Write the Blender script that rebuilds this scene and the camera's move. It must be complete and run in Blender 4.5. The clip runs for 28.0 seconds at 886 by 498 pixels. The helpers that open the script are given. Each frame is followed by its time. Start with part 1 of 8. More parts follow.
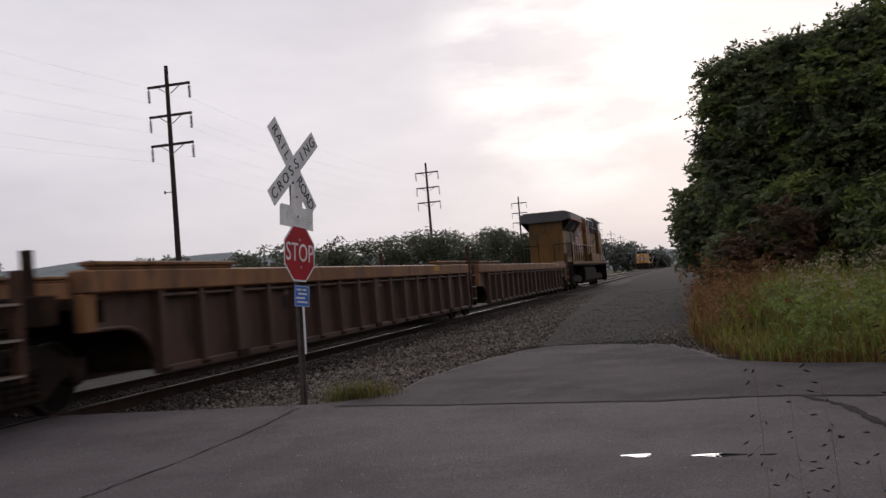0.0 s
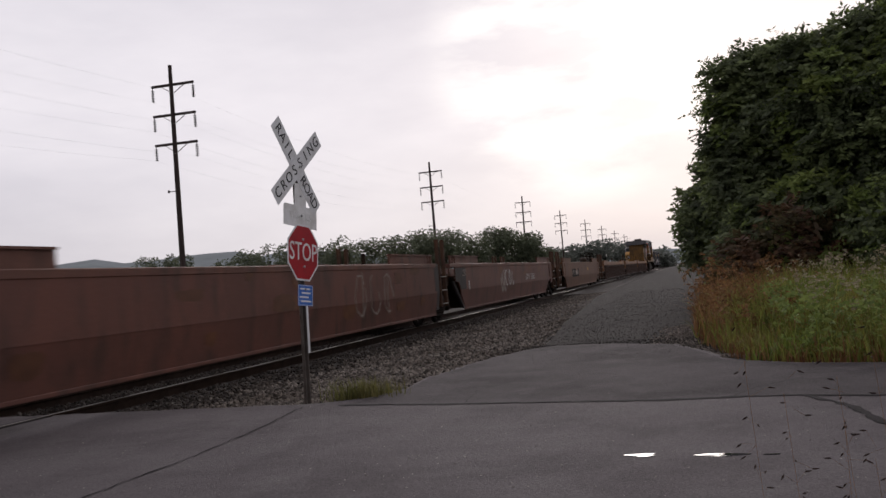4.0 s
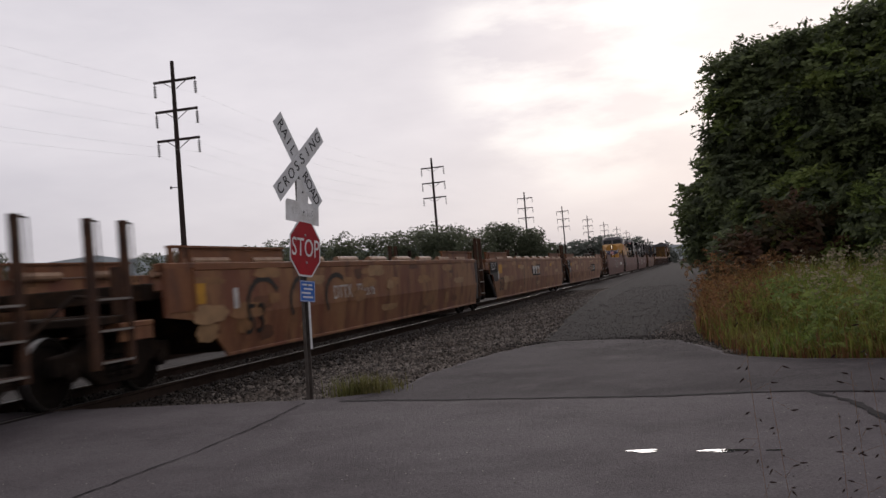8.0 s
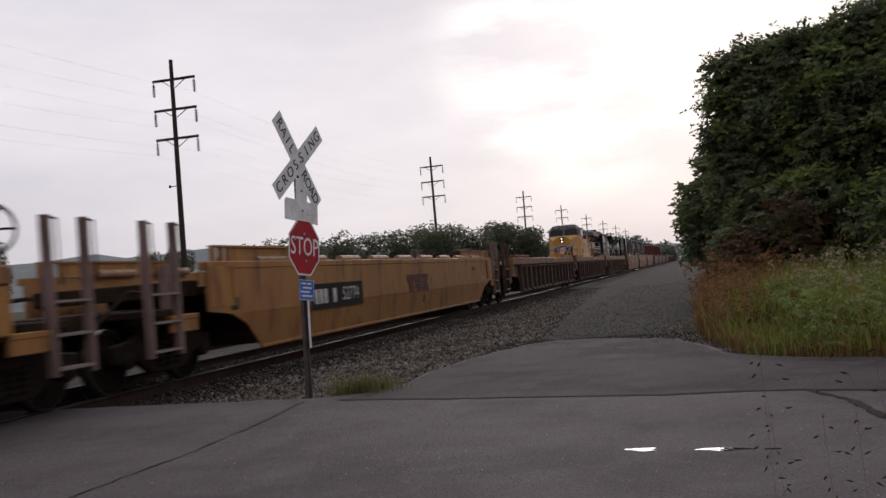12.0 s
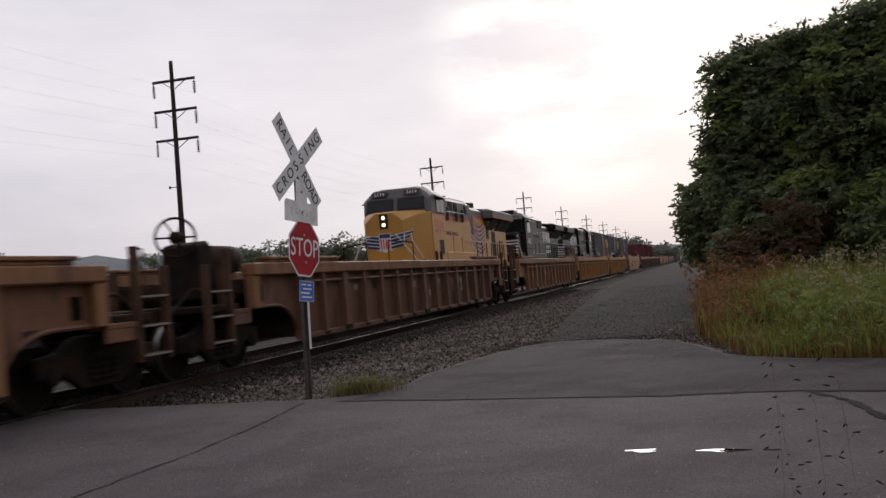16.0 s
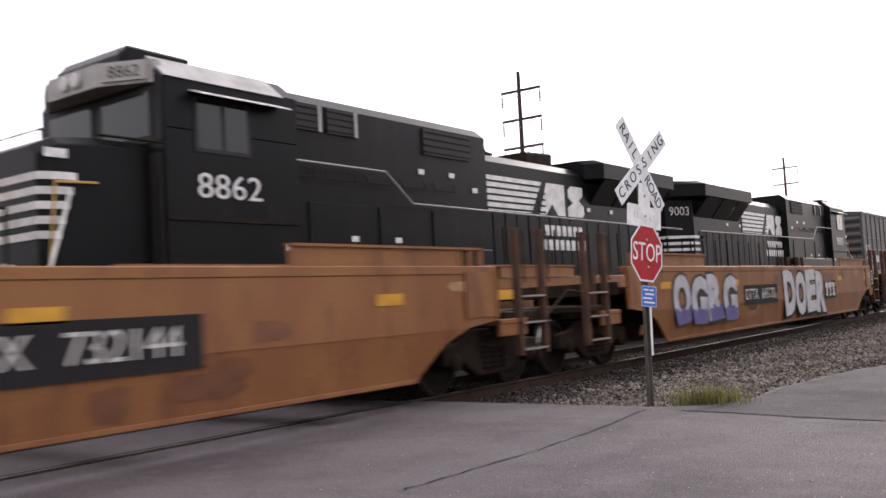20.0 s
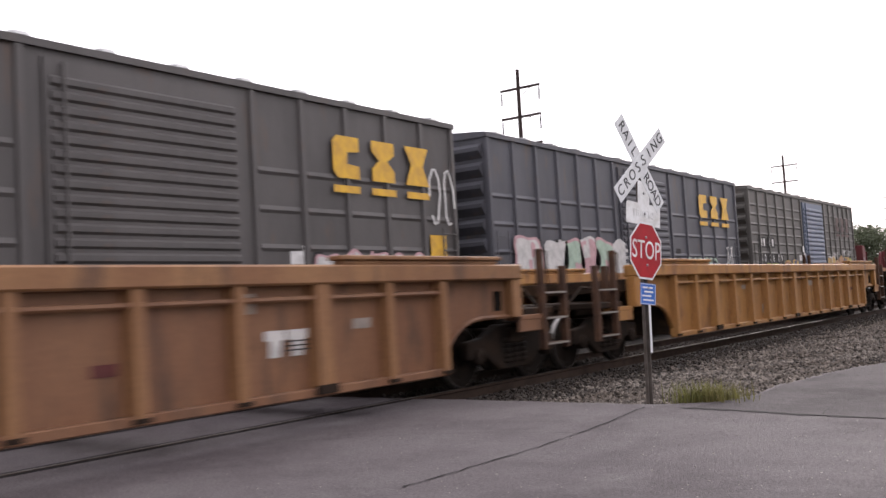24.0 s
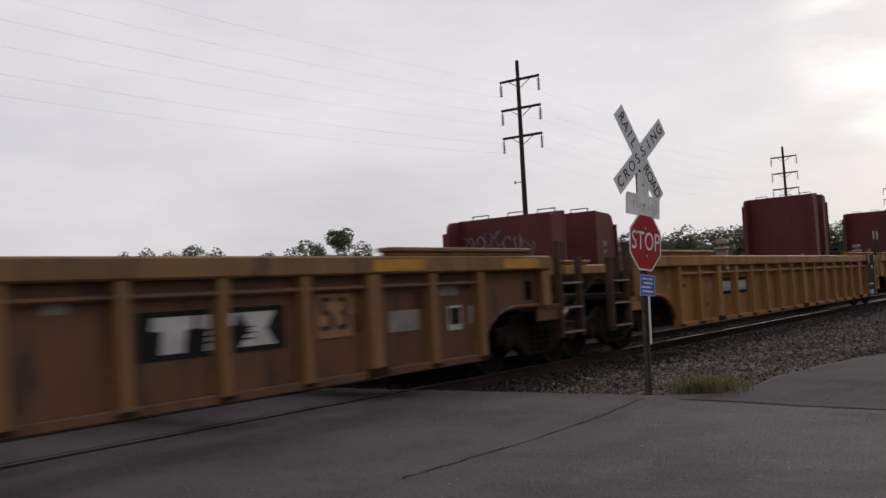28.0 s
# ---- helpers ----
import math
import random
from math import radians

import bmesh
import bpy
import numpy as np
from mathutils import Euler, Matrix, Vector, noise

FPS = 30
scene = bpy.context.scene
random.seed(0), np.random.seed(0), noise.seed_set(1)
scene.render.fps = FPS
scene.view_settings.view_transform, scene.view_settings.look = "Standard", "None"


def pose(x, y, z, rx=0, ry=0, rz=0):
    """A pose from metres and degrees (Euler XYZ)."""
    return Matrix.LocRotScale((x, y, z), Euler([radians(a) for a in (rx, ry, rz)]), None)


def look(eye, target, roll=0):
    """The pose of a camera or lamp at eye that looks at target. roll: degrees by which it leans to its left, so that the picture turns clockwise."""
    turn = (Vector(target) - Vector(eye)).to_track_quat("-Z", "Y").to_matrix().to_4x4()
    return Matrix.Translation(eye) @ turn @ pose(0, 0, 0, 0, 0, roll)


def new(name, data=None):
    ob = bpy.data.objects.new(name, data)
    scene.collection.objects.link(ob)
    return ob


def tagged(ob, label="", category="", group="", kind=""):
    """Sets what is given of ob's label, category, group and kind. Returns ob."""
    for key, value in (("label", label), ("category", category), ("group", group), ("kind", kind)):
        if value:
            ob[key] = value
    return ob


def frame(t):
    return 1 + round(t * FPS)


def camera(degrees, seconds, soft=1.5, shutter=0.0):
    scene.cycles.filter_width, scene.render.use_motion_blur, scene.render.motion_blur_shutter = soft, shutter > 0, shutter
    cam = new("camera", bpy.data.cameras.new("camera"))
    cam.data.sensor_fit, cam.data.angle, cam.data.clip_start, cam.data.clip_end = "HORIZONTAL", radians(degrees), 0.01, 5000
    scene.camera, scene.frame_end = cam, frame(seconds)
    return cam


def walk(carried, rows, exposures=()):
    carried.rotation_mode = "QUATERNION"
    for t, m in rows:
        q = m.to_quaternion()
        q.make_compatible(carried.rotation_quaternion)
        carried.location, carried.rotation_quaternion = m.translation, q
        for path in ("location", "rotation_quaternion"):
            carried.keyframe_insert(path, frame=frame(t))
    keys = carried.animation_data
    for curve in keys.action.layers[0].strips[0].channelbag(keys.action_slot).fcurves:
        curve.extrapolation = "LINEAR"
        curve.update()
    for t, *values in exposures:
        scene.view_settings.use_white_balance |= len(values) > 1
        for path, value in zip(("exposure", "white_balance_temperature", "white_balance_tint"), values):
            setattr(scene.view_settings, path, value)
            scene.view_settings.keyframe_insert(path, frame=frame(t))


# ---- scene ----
EYE = (0.0, 0.0, 1.16)
cam = camera(51.5, 28.0, 1.5, 0.2)
# seconds, tilt, lean, turn in degrees: a camera on a stand that pans once
TURNS = [
(0.0, 92.02, 4.69, 15.17),
    (0.5, 92.00, 4.65, 15.22),
    (1.0, 91.99, 4.65, 15.27),
    (1.5, 91.92, 4.64, 15.40),
    (2.0, 91.91, 4.64, 15.41),
    (2.5, 91.91, 4.65, 15.36),
    (3.0, 91.94, 4.69, 15.39),
    (3.5, 92.00, 4.65, 15.38),
    (5.5, 91.92, 4.66, 15.41),
    (6.0, 91.88, 4.67, 15.44),
    (6.5, 91.86, 4.65, 15.46),
    (7.0, 91.79, 4.64, 15.46),
    (7.5, 91.74, 4.66, 15.48),
    (8.0, 91.75, 4.64, 15.52),
    (8.5, 91.72, 4.65, 15.54),
    (9.0, 91.70, 4.64, 15.51),
    (9.5, 91.69, 4.64, 15.51),
    (10.0, 91.60, 4.66, 15.46),
    (10.5, 91.63, 4.61, 15.46),
    (11.0, 91.60, 4.65, 15.42),
    (11.5, 91.62, 4.64, 15.43),
    (12.0, 91.67, 4.65, 15.46),
    (12.5, 91.68, 4.64, 15.46),
    (14.5, 91.77, 4.70, 15.43),
    (15.0, 91.81, 4.66, 15.41),
    (15.5, 91.78, 4.69, 15.43),
    (16.0, 91.74, 4.66, 15.46),
    (16.5, 91.66, 4.65, 15.48),
    (17.0, 91.58, 4.64, 15.49),
    (17.2, 91.81, 4.48, 16.72),
    (17.4, 92.03, 4.31, 20.19),
    (17.5, 92.15, 4.23, 21.77),
    (17.6, 92.28, 4.15, 23.52),
    (17.8, 92.53, 3.97, 27.26),
    (18.0, 92.79, 3.80, 31.48),
    (18.2, 92.98, 3.56, 35.90),
    (18.4, 93.18, 3.35, 37.41),
    (18.5, 93.28, 3.24, 37.88),
    (18.6, 93.31, 3.22, 38.14),
    (18.8, 93.35, 3.18, 37.52),
    (19.0, 93.40, 3.15, 37.08),
    (19.5, 93.45, 3.25, 36.67),
    (20.0, 93.49, 3.28, 36.57),
    (20.5, 93.43, 3.21, 36.53),
    (21.0, 93.40, 3.23, 36.53),
    (21.5, 93.34, 3.24, 36.54),
    (22.0, 93.29, 3.19, 36.54),
    (22.5, 93.35, 3.27, 36.61),
    (24.5, 93.35, 3.29, 36.49),
    (25.0, 93.41, 3.30, 36.48),
    (25.5, 93.28, 3.26, 36.52),
    (26.0, 93.04, 3.29, 36.54),
    (26.5, 92.93, 3.30, 36.52),
    (27.0, 92.90, 3.25, 36.51),
    (27.5, 92.86, 3.27, 36.51),
    (28.0, 92.80, 3.29, 36.49),
]
PATH = [(t, pose(*EYE, a, b, c)) for t, a, b, c in TURNS]
EXPOSURES = [(t, e, 6500, 16 if t < 27 else 12) for t, e in ((0.0, 0.33), (3.0, 0.42), (6.0, 0.38), (8.0, 0.28), (12.0, 0.4), (15.0, 0.4), (17.0, 0.4), (18.0, 0.72), (19.0, 1.85), (22.0, 1.88), (25.5, 1.85), (26.4, 1.45), (27.0, 0.95), (27.4, 0.52), (28.0, 0.33))]
walk(cam, PATH, EXPOSURES)

# ---- world, sun ----
SUN_EL, SUN_AZ = 16.0, -5.0  # degrees above the horizon, degrees to the right of the track's direction
world = bpy.data.worlds.new("overcast_sky")
scene.world = world
world.use_nodes = True
wt = world.node_tree
wt.nodes.clear()


def wnode(kind, **values):
    n = wt.nodes.new(kind)
    for k, v in values.items():
        n.inputs[k].default_value = v
    return n


sky = wt.nodes.new("ShaderNodeTexSky")
sky.sky_type, sky.sun_disc = "NISHITA", False
sky.sun_elevation, sky.sun_rotation = radians(SUN_EL), radians(4.0)
sky.dust_density, sky.air_density = 3.0, 1.0
w_co = wnode("ShaderNodeTexCoord")
w_map = wt.nodes.new("ShaderNodeMapping")
w_map.inputs["Scale"].default_value = (1.0, 1.0, 3.2)
w_map.inputs["Location"].default_value = (0.35, 0.1, 0.6)
w_n1 = wnode("ShaderNodeTexNoise", Scale=2.1, Detail=7.0, Roughness=0.55)
w_ramp = wt.nodes.new("ShaderNodeValToRGB")
w_ramp.color_ramp.elements[0].position, w_ramp.color_ramp.elements[0].color = 0.34, (0.535, 0.53, 0.56, 1)
w_ramp.color_ramp.elements[1].position, w_ramp.color_ramp.elements[1].color = 0.64, (0.685, 0.675, 0.69, 1)
# the thin bright part of the cloud cover round the hidden sun
w_dot = wt.nodes.new("ShaderNodeVectorMath")
w_dot.operation = "DOT_PRODUCT"
sun_dir = Vector((-math.sin(radians(6.0)) * math.cos(radians(SUN_EL - 3)), math.cos(radians(6.0)) * math.cos(radians(SUN_EL - 3)), math.sin(radians(SUN_EL - 3))))
w_dot.inputs[1].default_value = sun_dir
w_glow = wt.nodes.new("ShaderNodeMapRange")
w_glow.inputs["From Min"].default_value, w_glow.inputs["From Max"].default_value = 0.983, 0.998
w_glow.interpolation_type = "SMOOTHERSTEP"
w_n2 = wnode("ShaderNodeTexNoise", Scale=5.5, Detail=6.0, Roughness=0.55)
w_thin = wt.nodes.new("ShaderNodeMapRange")
w_thin.inputs["From Min"].default_value, w_thin.inputs["From Max"].default_value = 0.40, 0.58
w_thin.inputs["To Min"].default_value = 0.0
w_mul = wt.nodes.new("ShaderNodeMath")
w_mul.operation = "MULTIPLY"
w_gcol = wt.nodes.new("ShaderNodeMix")
w_gcol.data_type, w_gcol.blend_type = "RGBA", "ADD"
w_gcol.inputs["B"].default_value = (0.22, 0.22, 0.17, 1)
w_mix = wt.nodes.new("ShaderNodeMix")
w_mix.data_type = "RGBA"
w_mix.inputs["Factor"].default_value = 0.93
w_sky = wt.nodes.new("ShaderNodeVectorMath")
w_sky.operation = "SCALE"
w_sky.inputs["Scale"].default_value = 0.05
# the cloud cover dulls with the angle from the sun
w_side = wt.nodes.new("ShaderNodeMapRange")
w_side.inputs["From Min"].default_value, w_side.inputs["From Max"].default_value = -0.9, 0.75
w_side.inputs["To Min"].default_value, w_side.inputs["To Max"].default_value = 0.68, 1.0
w_side.interpolation_type = "SMOOTHSTEP"
w_dull = wt.nodes.new("ShaderNodeVectorMath")
w_dull.operation = "SCALE"
# and is duller in the haze over the horizon
w_xyz = wnode("ShaderNodeSeparateXYZ")
w_haze = wt.nodes.new("ShaderNodeMapRange")
w_haze.inputs["From Min"].default_value, w_haze.inputs["From Max"].default_value = 0.0, 0.16
w_haze.inputs["To Min"].default_value, w_haze.inputs["To Max"].default_value = 0.84, 1.0
w_low = wt.nodes.new("ShaderNodeMath")
w_low.operation = "MULTIPLY"
w_bg = wnode("ShaderNodeBackground", Strength=1.0)
w_out = wnode("ShaderNodeOutputWorld")
for a, b in ((w_co.outputs["Generated"], w_map.inputs["Vector"]), (w_map.outputs[0], w_n1.inputs["Vector"]), (w_map.outputs[0], w_n2.inputs["Vector"]),
             (w_n1.outputs["Fac"], w_ramp.inputs[0]), (w_co.outputs["Generated"], w_dot.inputs[0]), (w_dot.outputs["Value"], w_glow.inputs["Value"]),
             (w_glow.outputs[0], w_mul.inputs[0]), (w_n2.outputs["Fac"], w_thin.inputs["Value"]), (w_thin.outputs[0], w_mul.inputs[1]), (w_mul.outputs[0], w_gcol.inputs["Factor"]),
             (w_ramp.outputs[0], w_gcol.inputs["A"]), (sky.outputs[0], w_sky.inputs[0]), (w_sky.outputs[0], w_mix.inputs["A"]),
             (w_gcol.outputs["Result"], w_mix.inputs["B"]), (w_mix.outputs["Result"], w_dull.inputs[0]), (w_dot.outputs["Value"], w_side.inputs["Value"]), (w_side.outputs[0], w_low.inputs[0]), (w_co.outputs["Generated"], w_xyz.inputs[0]), (w_xyz.outputs["Z"], w_haze.inputs["Value"]), (w_haze.outputs[0], w_low.inputs[1]), (w_low.outputs[0], w_dull.inputs["Scale"]), (w_dull.outputs[0], w_bg.inputs["Color"]), (w_bg.outputs[0], w_out.inputs[0])):
    wt.links.new(a, b)

sun = new("sun", bpy.data.lights.new("sun", "SUN"))
sun.data.energy, sun.data.angle, sun.data.color = 0.55, radians(25), (1.0, 0.95, 0.88)
sun.matrix_world = look((0, 0, 60), Vector((0, 0, 60)) - Vector((-math.sin(radians(6)) * 0.96, math.cos(radians(6)) * 0.96, 0.36)))

# ---- materials ----
def material(name, color, rough=0.7, metal=0.0, second=None, scale=3.0, low=0.4, high=0.65, grain=0.08, grain_scale=60.0, bump=0.0, bump_scale=80.0,
             third=None, third_scale=0.8, third_low=0.5, third_high=0.7, per_object=0.0, streak=(1, 1, 1), spec=0.35):
    """Base colour broken up by stains (second, third), fine grain and relief; all in object space, in metres."""
    m = bpy.data.materials.new(name)
    m.use_nodes = True
    nt = m.node_tree
    bsdf = nt.nodes["Principled BSDF"]
    bsdf.inputs["Roughness"].default_value, bsdf.inputs["Metallic"].default_value = rough, metal
    bsdf.inputs["Specular IOR Level"].default_value = spec
    co = nt.nodes.new("ShaderNodeTexCoord")
    mp = nt.nodes.new("ShaderNodeMapping")
    mp.inputs["Scale"].default_value = streak
    nt.links.new(co.outputs["Object"], mp.inputs["Vector"])
    out = None

    def noise_fac(sc, lo, hi, src):
        n = nt.nodes.new("ShaderNodeTexNoise")
        n.inputs["Scale"].default_value, n.inputs["Detail"].default_value, n.inputs["Roughness"].default_value = sc, 6.0, 0.6
        nt.links.new(src, n.inputs["Vector"])
        r = nt.nodes.new("ShaderNodeMapRange")
        r.inputs["From Min"].default_value, r.inputs["From Max"].default_value = lo, hi
        nt.links.new(n.outputs["Fac"], r.inputs["Value"])
        return r.outputs[0], n

    def mix(fac, a, b, blend="MIX"):
        x = nt.nodes.new("ShaderNodeMix")
        x.data_type, x.blend_type = "RGBA", blend
        for sock, v in ((x.inputs["Factor"], fac), (x.inputs["A"], a), (x.inputs["B"], b)):
            if isinstance(v, (int, float)):
                sock.default_value = v
            elif isinstance(v, tuple):
                sock.default_value = (*v, 1)
            else:
                nt.links.new(v, sock)
        return x.outputs["Result"]

    col = color
    if second:
        fac, _ = noise_fac(scale, low, high, mp.outputs[0])
        col = mix(fac, col, second)
    if third:
        fac, _ = noise_fac(third_scale, third_low, third_high, mp.outputs[0])
        col = mix(fac, col, third)
    if grain:
        fac, _ = noise_fac(grain_scale, 0.25, 0.75, co.outputs["Object"])
        g = nt.nodes.new("ShaderNodeMapRange")
        g.inputs["To Min"].default_value, g.inputs["To Max"].default_value = 1 - grain, 1 + grain
        nt.links.new(fac, g.inputs["Value"])
        hs = nt.nodes.new("ShaderNodeHueSaturation")
        nt.links.new(g.outputs[0], hs.inputs["Value"])
        if isinstance(col, tuple):
            hs.inputs["Color"].default_value = (*col, 1)
        else:
            nt.links.new(col, hs.inputs["Color"])
        col = hs.outputs[0]
    if per_object:
        oi = nt.nodes.new("ShaderNodeObjectInfo")
        g = nt.nodes.new("ShaderNodeMapRange")
        g.inputs["To Min"].default_value, g.inputs["To Max"].default_value = 1 - per_object, 1 + per_object
        nt.links.new(oi.outputs["Random"], g.inputs["Value"])
        hs = nt.nodes.new("ShaderNodeHueSaturation")
        nt.links.new(g.outputs[0], hs.inputs["Value"])
        if isinstance(col, tuple):
            hs.inputs["Color"].default_value = (*col, 1)
        else:
            nt.links.new(col, hs.inputs["Color"])
        col = hs.outputs[0]
    if isinstance(col, tuple):
        bsdf.inputs["Base Color"].default_value = (*col, 1)
    else:
        nt.links.new(col, bsdf.inputs["Base Color"])
    if bump:
        n = nt.nodes.new("ShaderNodeTexNoise")
        n.inputs["Scale"].default_value, n.inputs["Detail"].default_value = bump_scale, 5.0
        nt.links.new(co.outputs["Object"], n.inputs["Vector"])
        bp = nt.nodes.new("ShaderNodeBump")
        bp.inputs["Strength"].default_value, bp.inputs["Distance"].default_value = bump, 0.02
        nt.links.new(n.outputs["Fac"], bp.inputs["Height"])
        nt.links.new(bp.outputs[0], bsdf.inputs["Normal"])
    return m


def island_random(m, amount):
    """Let every loose piece of a joined mesh differ a little in value."""
    nt = m.node_tree
    bsdf = nt.nodes["Principled BSDF"]
    geo = nt.nodes.new("ShaderNodeNewGeometry")
    g = nt.nodes.new("ShaderNodeMapRange")
    g.inputs["To Min"].default_value, g.inputs["To Max"].default_value = 1 - amount, 1 + amount
    hs = nt.nodes.new("ShaderNodeHueSaturation")
    nt.links.new(geo.outputs["Random Per Island"], g.inputs["Value"])
    nt.links.new(g.outputs[0], hs.inputs["Value"])
    sock = bsdf.inputs["Base Color"]
    if sock.is_linked:
        src = sock.links[0].from_socket
        nt.links.new(src, hs.inputs["Color"])
    else:
        hs.inputs["Color"].default_value = sock.default_value
    nt.links.new(hs.outputs[0], sock)
    return m


def glow(name, color, strength):
    m = bpy.data.materials.new(name)
    m.use_nodes = True
    b = m.node_tree.nodes["Principled BSDF"]
    b.inputs["Base Color"].default_value = (*color, 1)
    b.inputs["Emission Color"].default_value, b.inputs["Emission Strength"].default_value = (*color, 1), strength
    return m


DARK = (0.012, 0.010, 0.009)
ASPHALT = material("asphalt", (0.098, 0.086, 0.090), 0.8, second=(0.066, 0.056, 0.060), scale=0.7, low=0.4, high=0.62, third=(0.102, 0.092, 0.094), third_scale=1.6,
                   third_low=0.52, third_high=0.72, grain=0.45, grain_scale=60, bump=0.6, bump_scale=120, spec=0.12)
APRON = material("old_asphalt", (0.066, 0.058, 0.060), 0.85, second=(0.040, 0.034, 0.036), scale=0.55, low=0.42, high=0.6, third=(0.080, 0.071, 0.072), third_scale=2.1, third_low=0.55, third_high=0.72, grain=0.45, grain_scale=60,
                 bump=0.6, bump_scale=120, spec=0.12)
CRACK = material("crack_filler", (0.016, 0.014, 0.015), 0.85, spec=0.1)
GRAVEL = material("gravel", (0.021, 0.018, 0.0165), 0.95, second=(0.013, 0.011, 0.010), scale=0.45, third=(0.032, 0.027, 0.024), third_scale=2.3, grain=0.45, grain_scale=42,
                  bump=1.0, bump_scale=45, spec=0.2)
BALLAST = material("ballast_bed", (0.045, 0.039, 0.036), 0.95, second=(0.026, 0.022, 0.021), scale=0.8, grain=0.5, grain_scale=25, bump=1.0, bump_scale=28, spec=0.2)
STONE = island_random(material("ballast_stone", (0.135, 0.117, 0.102), 0.9, second=(0.085, 0.070, 0.058), scale=0.8, grain=0.2, grain_scale=40, spec=0.2), 0.7)
OILY = island_random(material("oily_ballast_stone", (0.030, 0.024, 0.020), 0.8, second=(0.045, 0.036, 0.030), scale=0.7, grain=0.2, grain_scale=40, spec=0.2), 0.6)
PEBBLE = island_random(material("way_pebble", (0.030, 0.026, 0.024), 0.9, second=(0.018, 0.015, 0.014), scale=0.5, grain=0.2, grain_scale=40, spec=0.2), 0.7)
SOIL = material("field_soil", (0.05, 0.048, 0.025), 0.95, second=(0.035, 0.045, 0.018), scale=0.2, grain=0.3, grain_scale=9, spec=0.1)
WATER = material("puddle_water", (0.05, 0.05, 0.052), 0.03, grain=0.0, spec=0.9)
GRIME = material("grimy_steel", (0.020, 0.0135, 0.010), 0.85, second=(0.045, 0.025, 0.014), scale=2.5, low=0.48, high=0.66, grain=0.25, grain_scale=30, spec=0.1)
PALEPOST = material("pale_rusty_post", (0.20, 0.13, 0.12), 0.7, second=(0.10, 0.06, 0.05), scale=3, streak=(1, 1, 0.4))
RAIL = material("rail_steel", (0.042, 0.027, 0.020), 0.8, 0.0, second=(0.026, 0.017, 0.013), scale=4, spec=0.15)
RAILTOP = material("rail_head", (0.16, 0.145, 0.135), 0.5, 1.0, second=(0.05, 0.042, 0.037), scale=1.5, grain=0.1)
TIE = material("tie_wood", (0.045, 0.034, 0.028), 0.9, second=(0.02, 0.016, 0.013), scale=6, grain=0.3, grain_scale=40, per_object=0.3)
BLACK = material("black_steel", (0.010, 0.008, 0.0068), 0.85, second=(0.024, 0.015, 0.010), scale=3, grain=0.2, spec=0.12)
WHEEL = material("wheel_steel", (0.010, 0.0078, 0.0065), 0.9, 0.0, second=(0.018, 0.013, 0.010), scale=6, spec=0.08)
BRIGHT = material("worn_tread", (0.24, 0.23, 0.22), 0.4, 1.0)
GALV = material("galvanised_steel", (0.42, 0.42, 0.42), 0.5, 0.6, second=(0.26, 0.25, 0.24), scale=5)
POSTSTEEL = material("rusty_post_steel", (0.10, 0.085, 0.075), 0.7, 0.2, second=(0.055, 0.042, 0.035), scale=6)
RUSTPOST = material("rusty_brown_post", (0.050, 0.028, 0.020), 0.8, second=(0.085, 0.044, 0.026), scale=4, grain=0.25, spec=0.15)
WORN = material("worn_bright_steel", (0.24, 0.22, 0.20), 0.5, 0.3)
# near-black colour standing in for the shade inside an opening
HOLE_SHADE = material("opening_shade", (0.008, 0.007, 0.006), 0.9, spec=0.05)
PLATE_DARK = material("dark_grey_end_paint", (0.040, 0.035, 0.034), 0.7, second=(0.028, 0.023, 0.021), scale=2.5, grain=0.2)
CAPPALE = material("pale_sill_cap", (0.33, 0.21, 0.13), 0.6, second=(0.22, 0.12, 0.07), scale=4)
WHITE = material("white_paint", (0.72, 0.72, 0.72), 0.55, second=(0.55, 0.54, 0.52), scale=6, grain=0.05)
REFLECT = material("white_sheeting", (0.66, 0.67, 0.68), 0.5, second=(0.56, 0.56, 0.56), scale=7, grain=0.06)
LETTER = material("black_paint", (0.02, 0.02, 0.022), 0.5)
STOPRED = material("stop_red", (0.36, 0.012, 0.02), 0.45, second=(0.27, 0.012, 0.018), scale=5, grain=0.05)
SIGNBLUE = material("sign_blue", (0.03, 0.12, 0.42), 0.5, grain=0.05)
POLEWOOD = material("pole_wood", (0.045, 0.03, 0.027), 0.9, second=(0.025, 0.018, 0.016), scale=3, streak=(4, 4, 0.4), grain=0.2)
INSUL = material("insulator", (0.03, 0.02, 0.02), 0.35)
WIRE = material("wire", (0.6, 0.6, 0.61), 0.6)


def paint(name, base, stain, dark, rough=0.6):
    return material(name, base, rough, second=stain, scale=1.5, low=0.42, high=0.58, third=dark, third_scale=3.4, third_low=0.52, third_high=0.66, grain=0.16,
                    grain_scale=30, streak=(1, 1, 0.3), bump=0.2, bump_scale=12)


